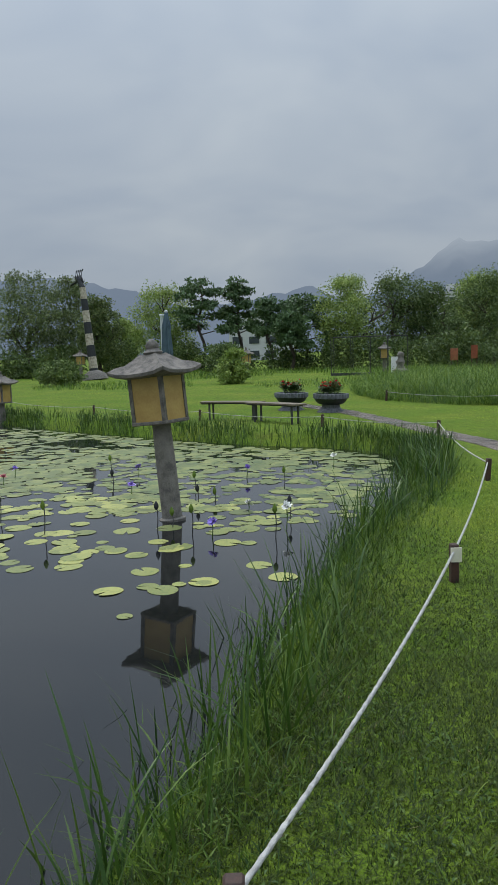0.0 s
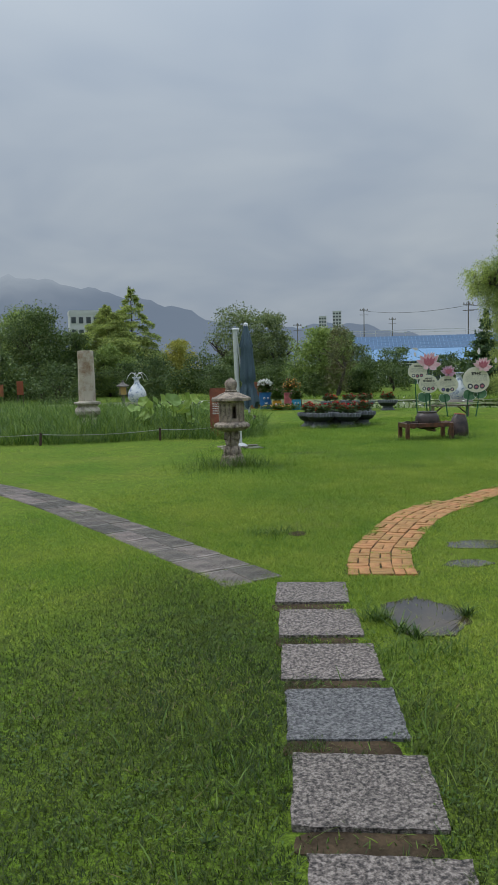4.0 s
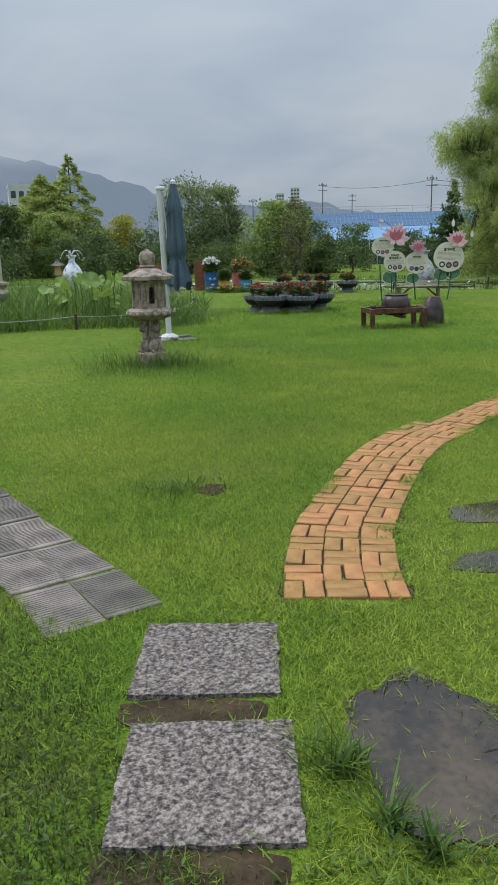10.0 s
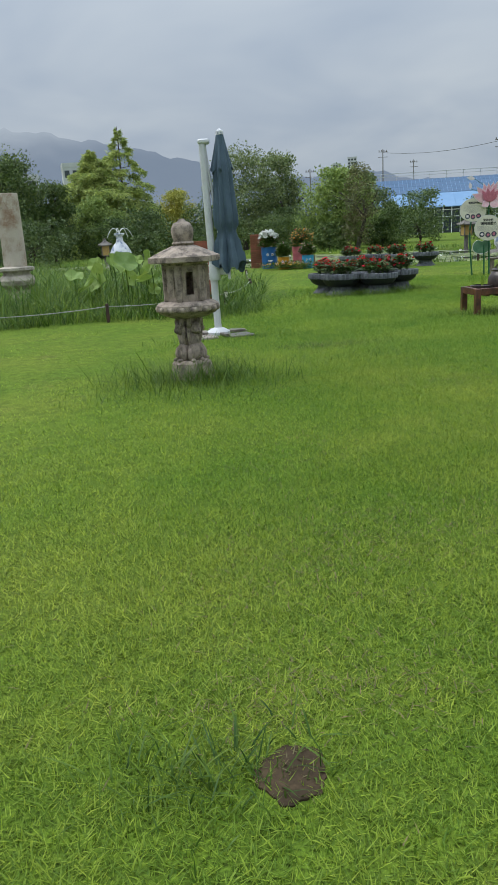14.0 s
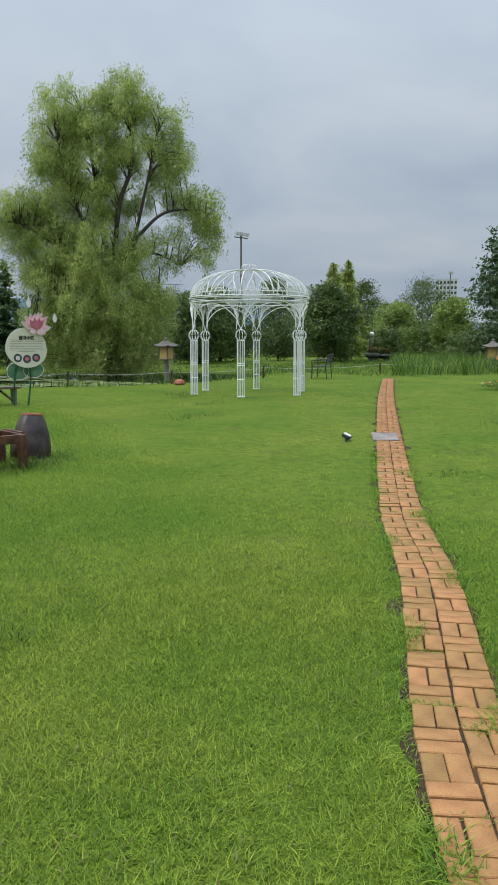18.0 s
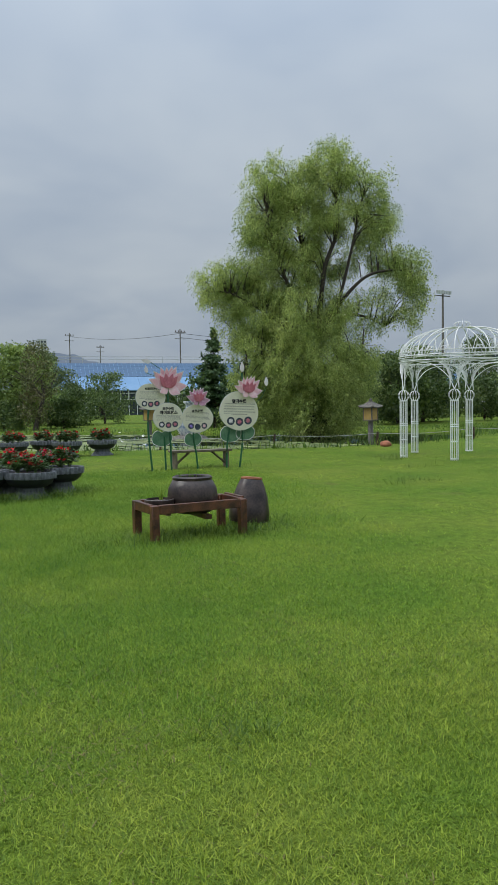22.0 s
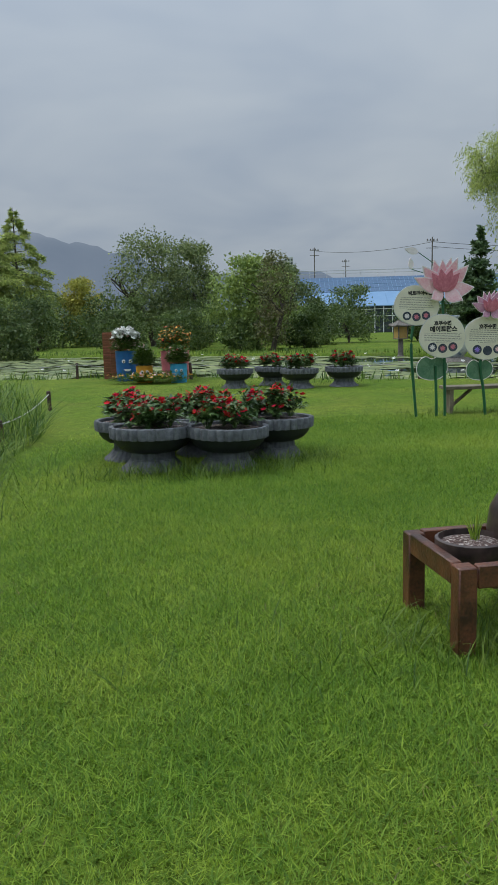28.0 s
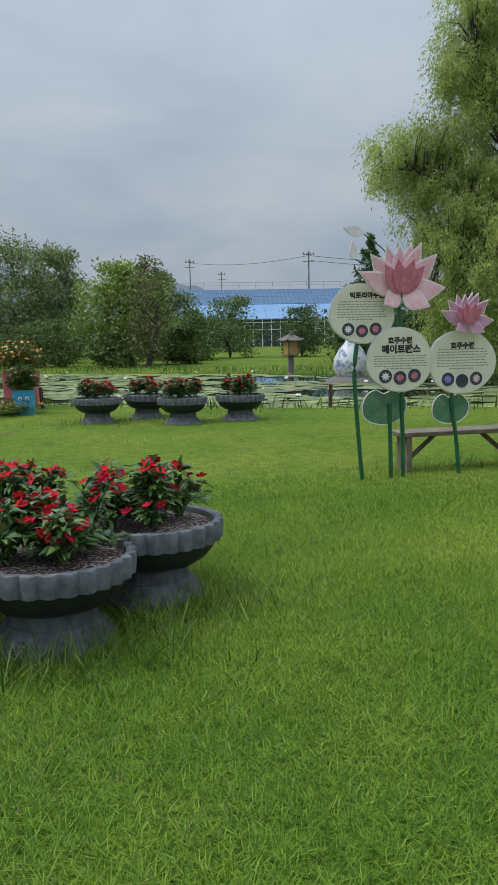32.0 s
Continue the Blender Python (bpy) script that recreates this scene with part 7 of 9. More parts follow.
def willow():
    x, y = 21.4, 36.1
    rng = np.random.default_rng(77)
    root = thing("willow_tree", pose(x, y, at(x, y, -0.2)), "tall willow with dark forked limbs and drooping fresh green branches", "tree")
    # u runs across the tree as seen from the lawn, w away from it
    ux, uy = 0.80, -0.60
    bm = bmesh.new()

    def P(u, w, z):
        return np.array([0.91 * u * ux + w * 0.6, 0.91 * u * uy + w * 0.8, z * 1.045])
    limbs = [([(0.25, 0, 0), (0.15, 0, 1.6), (0.1, 0, 3.2), (0.0, 0.1, 4.8), (-0.15, 0.2, 6.6), (-0.5, 0.3, 8.6), (-0.9, 0.3, 10.6)], 0.27, 0.04),
             ([(0.1, 0, 3.4), (0.35, -0.2, 5.4), (0.6, -0.4, 7.2), (1.15, -0.4, 8.6), (1.1, -0.3, 10.4), (0.9, -0.3, 11.4)], 0.13, 0.025),
             ([(0.6, 0, 5.2), (1.2, -0.5, 6.0), (1.7, -0.7, 7.6), (2.1, -0.6, 9.2), (2.4, -0.4, 10.2)], 0.085, 0.02),
             ([(0.5, 0, 4.8), (1.3, -0.5, 5.9), (2.4, -0.7, 6.8), (3.6, -0.6, 7.0), (4.6, -0.4, 6.9)], 0.10, 0.02),
             ([(0.2, 0, 4.4), (1.4, 0.2, 5.4), (2.4, 0.4, 5.4), (3.2, 0.4, 5.0)], 0.10, 0.02),
             ([(0.0, 0, 3.6), (-0.9, -0.2, 4.8), (-2.2, -0.3, 5.7), (-3.6, -0.2, 6.4), (-4.6, 0.0, 6.5)], 0.09, 0.02),
             ([(-0.1, 0.1, 5.0), (-0.9, -0.5, 6.4), (-1.5, -0.6, 7.9), (-1.9, -0.5, 9.3)], 0.09, 0.02),
             ([(0.1, 0, 2.2), (-0.9, -0.7, 3.2), (-2.0, -0.9, 3.8), (-2.8, -0.8, 3.9)], 0.12, 0.03),
             ([(0.15, 0, 2.0), (0.9, -0.7, 2.9), (1.7, -0.8, 3.6), (2.2, -0.7, 3.9)], 0.12, 0.03)]
    for pts, r0, r1 in limbs:
        tube(bm, [tuple(P(*q)) for q in spline(pts, 5)], r0, 9, r1)
    # masses of foliage: across, away, height, half sizes, share of twigs
    masses = [(-1.5, 0.2, 10.6, 1.1, 1.1, 1.0, 1.0), (0.9, -0.2, 10.9, 1.2, 1.0, 0.95, 1.0), (-0.2, 0.3, 10.2, 1.4, 1.3, 1.1, 1.0), (2.2, -0.2, 10.0, 1.05, 1.0, 0.9, 0.9), (-2.0, 0.0, 9.5, 0.95, 1.1, 1.2, 1.0),
              (3.1, 0.0, 8.9, 0.75, 0.9, 0.9, 0.75), (1.6, -0.2, 9.0, 1.2, 1.1, 0.9, 0.75), (-0.8, 0.0, 8.6, 1.5, 1.3, 1.2, 1.0), (-2.1, -0.2, 8.0, 0.9, 1.1, 1.1, 0.95), (0.9, 0.4, 7.7, 1.3, 1.0, 1.0, 0.45),
              (2.5, 0.0, 7.8, 1.0, 0.9, 0.7, 0.4), (-1.0, -0.2, 6.9, 1.4, 1.4, 1.2, 1.0), (3.4, -0.3, 7.1, 0.9, 0.8, 0.55, 0.8), (4.5, -0.3, 6.9, 0.75, 0.8, 0.75, 0.9), (4.2, -0.4, 5.9, 0.75, 0.8, 0.9, 0.5),
              (2.8, 0.2, 5.9, 0.9, 0.9, 1.0, 0.40), (-2.7, -0.1, 6.5, 0.8, 0.9, 0.8, 0.9), (-3.6, 0.0, 6.9, 0.9, 0.9, 0.75, 1.0), (-4.4, 0.0, 6.6, 0.85, 0.9, 0.8, 1.0), (-3.6, 0.1, 5.6, 0.7, 0.8, 0.9, 0.6),
              (-2.4, -0.2, 5.3, 1.1, 1.3, 1.3, 1.0), (-0.6, -0.8, 5.2, 1.4, 1.2, 1.2, 1.0), (0.9, -0.5, 5.4, 1.0, 1.0, 1.0, 0.6), (-2.6, -0.4, 3.7, 1.2, 1.3, 1.4, 1.0), (-0.8, -1.1, 3.5, 1.4, 1.2, 1.4, 1.0),
              (0.9, -1.0, 3.5, 1.4, 1.2, 1.3, 1.0), (2.1, -0.4, 3.4, 0.8, 1.1, 1.3, 0.85), (-2.4, -0.2, 2.1, 1.2, 1.3, 1.1, 0.9), (-0.5, -1.0, 1.9, 1.5, 1.2, 1.1, 0.9), (1.3, -0.7, 1.9, 1.3, 1.2, 1.1, 0.9), (0.2, 0.9, 4.0, 2.2, 1.0, 2.0, 0.8)]
    joints = np.concatenate([spline(pts, 5) for pts, _, _ in limbs])
    V = []
    for u, w, z, ru, rw, rz, share in masses:
        for _ in range(int(25 * ru * rz * share) + 3):
            d = rng.normal(0, 1, 3)
            d *= rng.uniform(0.25, 1.0) ** 0.5 / np.linalg.norm(d)
            c = np.array([u + d[0] * ru, w + d[1] * rw, z + d[2] * rz])
            k = np.argmin(np.linalg.norm((joints - c) * [1, 1, 1.3] + [0, 0, 0.8], axis=1))
            j = joints[k]
            tube(bm, [tuple(P(*j)), tuple(P(*(j * 0.45 + c * 0.55 + [0, 0, 0.22]))), tuple(P(*c))], 0.028, 4, 0.008)
            out = np.array([c[0] - j[0], c[1] - j[1], 0.0])
            out /= np.linalg.norm(out) + 0.2
            for _ in range(13):
                a = rng.uniform(0, 6.28)
                dir2 = out * 0.7 + np.array([math.cos(a), math.sin(a), 0]) * 0.8
                o = c + rng.normal(0, 0.20, 3)
                ln = rng.uniform(0.4, 1.2)
                m = 30
                t = rng.uniform(0, 1, m)
                q = o + dir2 * (0.42 * ln * (t - 0.35 * t * t))[:, None] + np.array([0, 0, 1.0]) * (0.42 * ln * t - 0.80 * ln * t ** 2)[:, None] + rng.normal(0, 0.085, (m, 3))
                ax = rng.normal(0, 0.55, (m, 3)) + dir2 * 0.35 + np.array([0, 0, -0.55])
                ax /= np.linalg.norm(ax, axis=1)[:, None]
                sd = np.cross(ax, rng.normal(0, 1, (m, 3)))
                sd /= np.linalg.norm(sd, axis=1)[:, None]
                L = rng.uniform(0.07, 0.14, m)[:, None]
                tri = np.stack([q - sd * L * 0.14, q + sd * L * 0.14, q + ax * L], 1).reshape(-1, 3)
                V.append(np.stack([0.91 * tri[:, 0] * ux + tri[:, 1] * 0.6, 0.91 * tri[:, 0] * uy + tri[:, 1] * 0.8, tri[:, 2] * 1.045], 1))
    part("trunk", bm, M_BARK, root)
    V = np.concatenate(V)
    F = (np.arange(len(V) // 3) * 3)[:, None] + np.array([[0, 1, 2]])
    put("crown", raw_mesh("crown", V, F, LEAF["willow"]), root, "drooping narrow leaves")


willow()
seed = 1000
NORTHWEST = [("olive", -41, 49, 8.6, 3.6), ("olive", -39, 52, 8.2, 3.0), ("olive", -34, 49, 6.2, 2.0), ("light", -33, 57, 7.5, 3.4), ("light", -39, 60, 5.0, 2.2), ("light", -17, 57, 7.2, 3.2), ("dark", -14, 61, 7.5, 3.4),
             ("dark", -11.5, 61, 6.7, 2.8), ("light", -8, 66, 7.8, 3.2), ("dark", -9, 58.5, 3.8, 2.2), ("bush", -27.6, 35.4, 1.5, 2.0), ("light", -16.2, 34.6, 1.75, 1.15), ("dark", -22.3, 46, 2.1, 1.8), ("bush", -24, 50, 2.2, 1.8)]
NORTH = [("dark", -6.5, 62, 7.4, 3.2), ("dark", -4.4, 64, 5.6, 2.6), ("light", -1.5, 68, 4.6, 2.2), ("dark", 2, 54, 2.3, 1.4), ("dark", -4.5, 54, 3.5, 2.9), ("dark", -9, 69, 7.6, 3.6), ("grey", 10, 69, 7.9, 3.8), ("grey", 13, 70, 7.5, 2.9),
         ("light", 14.1, 55, 5.0, 2.9), ("brown", 14.3, 52, 5.0, 1.5), ("bush", 8, 64, 3.3, 2.0), ("bush", 11, 64, 2.5, 1.7), ("dark", 0, 64, 2.9, 2.3), ("dark", 2.4, 65, 3.3, 2.0), ("yellow", 5, 79, 5.6, 2.7), ("grey", 17.5, 63, 5.2, 2.6), ("dark", 12, 62, 3.0, 2.4), ("bush", 13, 53.4, 1.7, 1.6), ("dark", 16.6, 54.5, 1.9, 1.7), ("bush", 10.4, 57, 2.1, 2.0), ("dark", 18.6, 59, 2.5, 2.0), ("dark", 7.0, 60, 2.4, 2.2)]
EAST = [("dark", 32.5, 43.5, 4.2, 2.6), ("dark", 36.2, 45.5, 4.6, 2.8), ("dark", 28.6, 45.4, 3.5, 2.4), ("bush", 20, 64, 3.0, 1.4), ("bush", 21.8, 62, 3.8, 2.5), ("dark", 25.6, 60, 3.1, 2.3), ("bush", 29.5, 61, 2.8, 2.2), ("dark", 39.6, 39.4, 4.9, 2.3), ("dark", 53, 49, 5.1, 3.0), ("brown", 59, 54, 8.2, 2.2), ("dark", 69, 59, 7.8, 3.0), ("dark", 81, 59, 8.7, 4.4), ("light", 50, 42, 4.2, 2.2),
        ("light", 52, 38.5, 4.4, 2.0), ("bush", 45, 33, 2.1, 2.6), ("bush", 44, 28, 2.0, 2.3), ("bush", 45, 39, 2.1, 1.6), ("light", 63, 33, 4.4, 3.0), ("dark", 41, 45, 2.9, 2.0), ("dark", 63, 66, 8.1, 2.8), ("light", 45, 56, 5.8, 2.6),
        ("dark", 34, 45, 2.1, 1.5), ("dark", 30, 47, 2.6, 2.0)]
for row in NORTHWEST + NORTH + EAST:
    seed += 1
    kind, x, y, h, r = row
    broadleaf(x, y, h, r, kind, seed, 6500 if h < 4 else (5000 if kind == "brown" else 15500), 0.105 if h < 4 else (0.10 if kind == "brown" else 0.135))
for x, y, h, r in ((-29, 56, 7.6, 2.3), (-26.5, 58, 7.7, 1.7), (-23, 56, 5.8, 1.8), (-20.5, 57, 5.9, 2.4), (-20, 53, 4.4, 1.5)):
    seed += 1
    pine(x, y, h, r, seed)
feathery_conifer(0.5, 77, 10.7, 4.3, 2001, 52, "slender feathery pale green conifer", 0.22)
feathery_conifer(-1.8, 75, 8.7, 5.2, 2002, 120, "broad feathery pale green conifer")
feathery_conifer(43.3, 42.2, 6.5, 1.9, 2005, 46, "slender pale green conifer behind a dark tree")
feathery_conifer(45.0, 42.3, 6.8, 1.7, 2006, 46, "slender pale green conifer behind a dark tree")
big_pine(43.6, 29.3, 8.5, 3.1)
conifer(22.9, 47.5, 5.4, 1.5, "pine", 2004, 9000, 0.2, 10, "small dark conifer beside the willow")


def hedge_row(pts, h, d, kind, seed, label):
    rng = np.random.default_rng(seed)
    line = spline(pts, 12)
    c = line.mean(0)
    root = thing("hedge", pose(c[0], c[1], 0.1), label, "hedge")
    cs, rs = [], []
    for p in line[::2]:
        q = rng.uniform(0.7, 1.25)
        cs.append((p[0] - c[0] + rng.normal(0, 0.6), p[1] - c[1] + rng.normal(0, 0.6), h * 0.42 * q)); rs.append((d * 1.2, d * 1.2, h * 0.55 * q))
    v, f = foliage(rng, cs, rs, 1900 * len(cs), 0.17, noise_cut=0.45)
    put("foliage", raw_mesh("foliage", v, f, LEAF[kind]), root)


hedge_row([(-46, 40), (-39, 47), (-30, 54), (-18, 55.5), (-8, 57)], 2.6, 1.3, "dark", 31, "dark mixed undergrowth below the trees")
hedge_row([(-8, 66), (0, 70), (8, 73), (16, 76), (28, 78)], 3.6, 1.4, "dark", 32, "dark mixed undergrowth behind the ponds")
hedge_row([(24, 49), (32, 52), (40, 53), (50, 52), (56, 44)], 4.0, 1.5, "dark", 33, "dark hedge behind the willow")
hedge_row([(56, 44), (57, 36), (57, 28), (53, 20), (50, 10)], 3.2, 1.4, "bush", 34, "green hedge behind the large pine")

# ---- buildings ----


def greenhouse():
    x0, y0, x1, y1 = 29.3, 101.5, 92, 86
    L_ = math.hypot(x1 - x0, y1 - y0)
    root = thing("greenhouse", pose(x0, y0, 0, 0, 0, math.degrees(math.atan2(y1 - y0, x1 - x0))), "long low greenhouse with pale blue sloping film roof", "greenhouse")
    def slope(za, zb, da, db, name, ma, label):
        n = 30
        w = L_ / n - 0.015
        bm = bmesh.new()
        vs = [bm.verts.new(p) for p in ((0, da, za), (w, da, za), (w, db, zb), (0, db, zb))]
        ws = [bm.verts.new((p.co.x, p.co.y, p.co.z - 0.1)) for p in vs]
        bm.faces.new(vs); bm.faces.new(ws[::-1])
        for i in range(4):
            bm.faces.new((vs[i], ws[i], ws[(i + 1) % 4], vs[(i + 1) % 4]))
        me = bpy.data.meshes.new(name)
        fix(bm).to_mesh(me)
        bm.free()
        me.materials.append(ma)
        for k in range(n):
            put(name, me, root, label, m=pose(L_ * k / n + 0.0075, 0, 0))
    slope(3.3, 5.0, 0, 3.0, "lower_roof_panel", M_BLUEFILM, "pale blue roof film")
    slope(5.05, 6.9, 3.2, 6.2, "upper_roof_panel", M_BLUEBAND, "darker blue glazed band")
    part("front_wall", B(L_ / 2, 0.4, 1.6, L_, 0.2, 3.3), M_PANE, root, smooth=False)
    part("back_wall", B(L_ / 2, 6.4, 3.4, L_, 0.2, 6.8), M_APT, root, smooth=False)
    for s in (0.1, L_ - 0.1):
        part("end_wall", B(s, 3.3, 1.6, 0.2, 5.8, 3.3), M_PANE, root, smooth=False)
    post, bar = bmesh.new(), T([(0, 3.2, 5.09), (0, 6.2, 6.94)], 0.016, 4)
    box(post, 0, 0.25, 1.65, 0.10, 0.08, 3.3)
    for nm, bm, ma, n, lab in (("wall_post", post, M_WHITE, 64, "white wall post"), ("roof_bar", bar, M_BLUEFILM, 121, "thin pale blue roof bar")):
        me = bpy.data.meshes.new(nm)
        bm.to_mesh(me)
        bm.free()
        me.materials.append(ma)
        for k in range(n):
            put(nm, me, root, lab, m=pose(L_ * k / (n - 1), 0, 0))
    for z in (2.1, 2.9):
        part("wall_rail", B(L_ / 2, 0.22, z, L_, 0.06, 0.08), M_WHITE, root, smooth=False)
    for q in (0.25, 0.5, 0.75):
        part("roof_purlin", T([(0, 3.2 + 3.0 * q, 5.08 + 1.85 * q), (L_, 3.2 + 3.0 * q, 5.08 + 1.85 * q)], 0.014, 4), M_BLUEFILM, root)
    bm = bmesh.new()
    for k in range(32):
        box(bm, L_ * k / 31, 6.3, 7.3, 0.06, 0.06, 0.9)
    box(bm, L_ / 2, 6.3, 7.75, L_, 0.06, 0.06)
    box(bm, L_ / 2, 6.3, 7.4, L_, 0.04, 0.04)
    part("ridge_rail", bm, M_POLE, root, "thin metal ridge railing", smooth=False)


greenhouse()


def block(x, y, w, d, h, turn, floors, cols, label):
    root = thing("apartment_building", pose(x, y, 0, 0, 0, turn), label, "building", "far apartment blocks")
    part("wall", B(0, 0, h / 2, w, d, h), M_APT, root, smooth=False)
    part("roof", B(0, 0, h + 0.4, w * 1.02, d * 1.02, 0.8), M_APT, root, smooth=False)
    me = bpy.data.meshes.new("window")
    bm = B(0, 0, 0, w / cols * 0.6, 0.12, h / floors * 0.5)
    bm.to_mesh(me)
    bm.free()
    me.materials.append(M_PANE)
    for f in range(max(0, floors - 8), floors):
        for c in range(cols):
            put("window", me, root, m=pose(-w / 2 + w / cols * (c + 0.5), -d / 2 - 0.04, h / floors * (f + 0.5)))


block(-9.2, 176, 8, 6, 16.2, 8, 6, 5, "pale stepped apartment block behind the trees")
block(-33, 200, 9, 9, 14.5, 12, 6, 4, "pale grey apartment block behind the trees")
block(-55, 131, 12, 8, 7.6, 22, 3, 4, "low white house behind pines")
block(-28.5, 210, 12, 10, 17, 10, 6, 4, "pale grey apartment block before the mountain")
block(530, 323, 16, 12, 47.0, -60, 12, 6, "pale apartment block far behind the hedge")
block(215, 787, 9, 9, 67.5, -15, 20, 3, "tall pale grey tower far away")
block(200, 789, 8, 8, 62.5, -15, 18, 3, "pale grey tower far away")
block(89, 84, 8, 8, 8.3, -45, 3, 3, "white house corner behind trees")


def utility_pole(x, y, h, label, lights=False):
    root = thing("floodlight_mast" if lights else "utility_pole", pose(x, y, 0), label, "pole", "utility poles")
    part("shaft", T([(0, 0, 0), (0, 0, h)], 0.14, 8, 0.08), M_DARKSTONE, root)
    for k in range(1 if lights else 2):
        part("crossarm", B(0, 0, h - 0.5 - 0.9 * k, 1.7, 0.08, 0.08), M_DARKSTONE, root, smooth=False)
    if lights:
        for k in range(6):
            part("floodlight", B(-0.75 + 0.3 * k, -0.12, h - 0.2, 0.24, 0.15, 0.3), M_POLE, root, smooth=False)
    else:
        for k in range(4):
            part("insulator", fix(lathe([(0.06, h - 0.44), (0.09, h - 0.3), (0.05, h - 0.2)], 8)), M_DARKSTONE, root).matrix_basis = pose(-0.7 + 0.46 * k, 0, 0)


utility_pole(46.4, 149.2, 14.8, "grey utility pole with cross-arms behind the greenhouse")
utility_pole(58.6, 167.2, 14.2, "grey utility pole with cross-arms far away")
utility_pole(50.6, 110.4, 12.2, "concrete utility pole carrying thin cables")
utility_pole(33, 150, 12, "grey utility pole above the trees")
utility_pole(53.9, 61.7, 11.4, "tall grey floodlight mast behind the gazebo", True)
utility_pole(121.6, 57.5, 15, "tall grey floodlight mast over the hedge", True)
utility_pole(135.7, 88, 14.6, "tall grey floodlight mast far away", True)
cable = new("overhead_cable", None)
tagged(cable, "thin dark overhead cables between poles", "cable")
for a, b in (((46.4, 149.2, 14.2), (50.6, 110.4, 11.6)), ((50.6, 110.4, 11.6), (75, 100, 10.8)), ((50.6, 110.4, 11.0), (80, 101, 10.0))):
    a, b = Vector(a), Vector(b)
    part("wire", T([tuple(a.lerp(b, s) - Vector((0, 0, 4 * 0.7 * s * (1 - s)))) for s in np.linspace(0, 1, 10)], 0.03, 4), M_STEEL, cable)


def garden_urn(x, y, s):
    root = thing("stone_urn", pose(x, y, at(x, y)) @ Matrix.Scale(s, 4), "old stone urn on a grassy mound", "urn")
    part("body", fix(lathe([(0.5, 0), (0.5, 0.3), (0.75, 0.45), (0.95, 0.8), (1.0, 1.2), (0.85, 1.35), (0.9, 1.5)], 18)), M_DARKSTONE, root)


garden_urn(17.2, 70, 1.0)


def globe_lamp(x, y, h):
    root = thing("globe_lamp", pose(x, y, at(x, y)), "white globe lamp on a short dark post", "lamp", "globe lamps")
    part("post", fix(lathe([(0.25, 0), (0.22, 0.1), (0.16, 0.15), (0.16, h - 0.4), (0.12, h - 0.3)], 12)), M_DARKSTONE, root)
    bm = bmesh.new()
    bmesh.ops.create_uvsphere(bm, u_segments=16, v_segments=10, radius=0.16)
    part("globe", bm, M_WHITE, root, "white glass globe").matrix_basis = pose(0, 0, h - 0.16)


globe_lamp(15.0, 75, 1.35)
globe_lamp(45.4, 40.6, 1.9)

# ---- lily pads ----


def pad_outline(r, rng):
    a0 = rng.uniform(0, 6.28)
    return [(r * math.cos(a0 + a) * (1 + 0.04 * math.sin(3 * a)), r * math.sin(a0 + a) * (1 + 0.04 * math.cos(2 * a))) for a in np.linspace(0.16, 6.12, 18)] + [(r * 0.1 * math.cos(a0), r * 0.1 * math.sin(a0))]


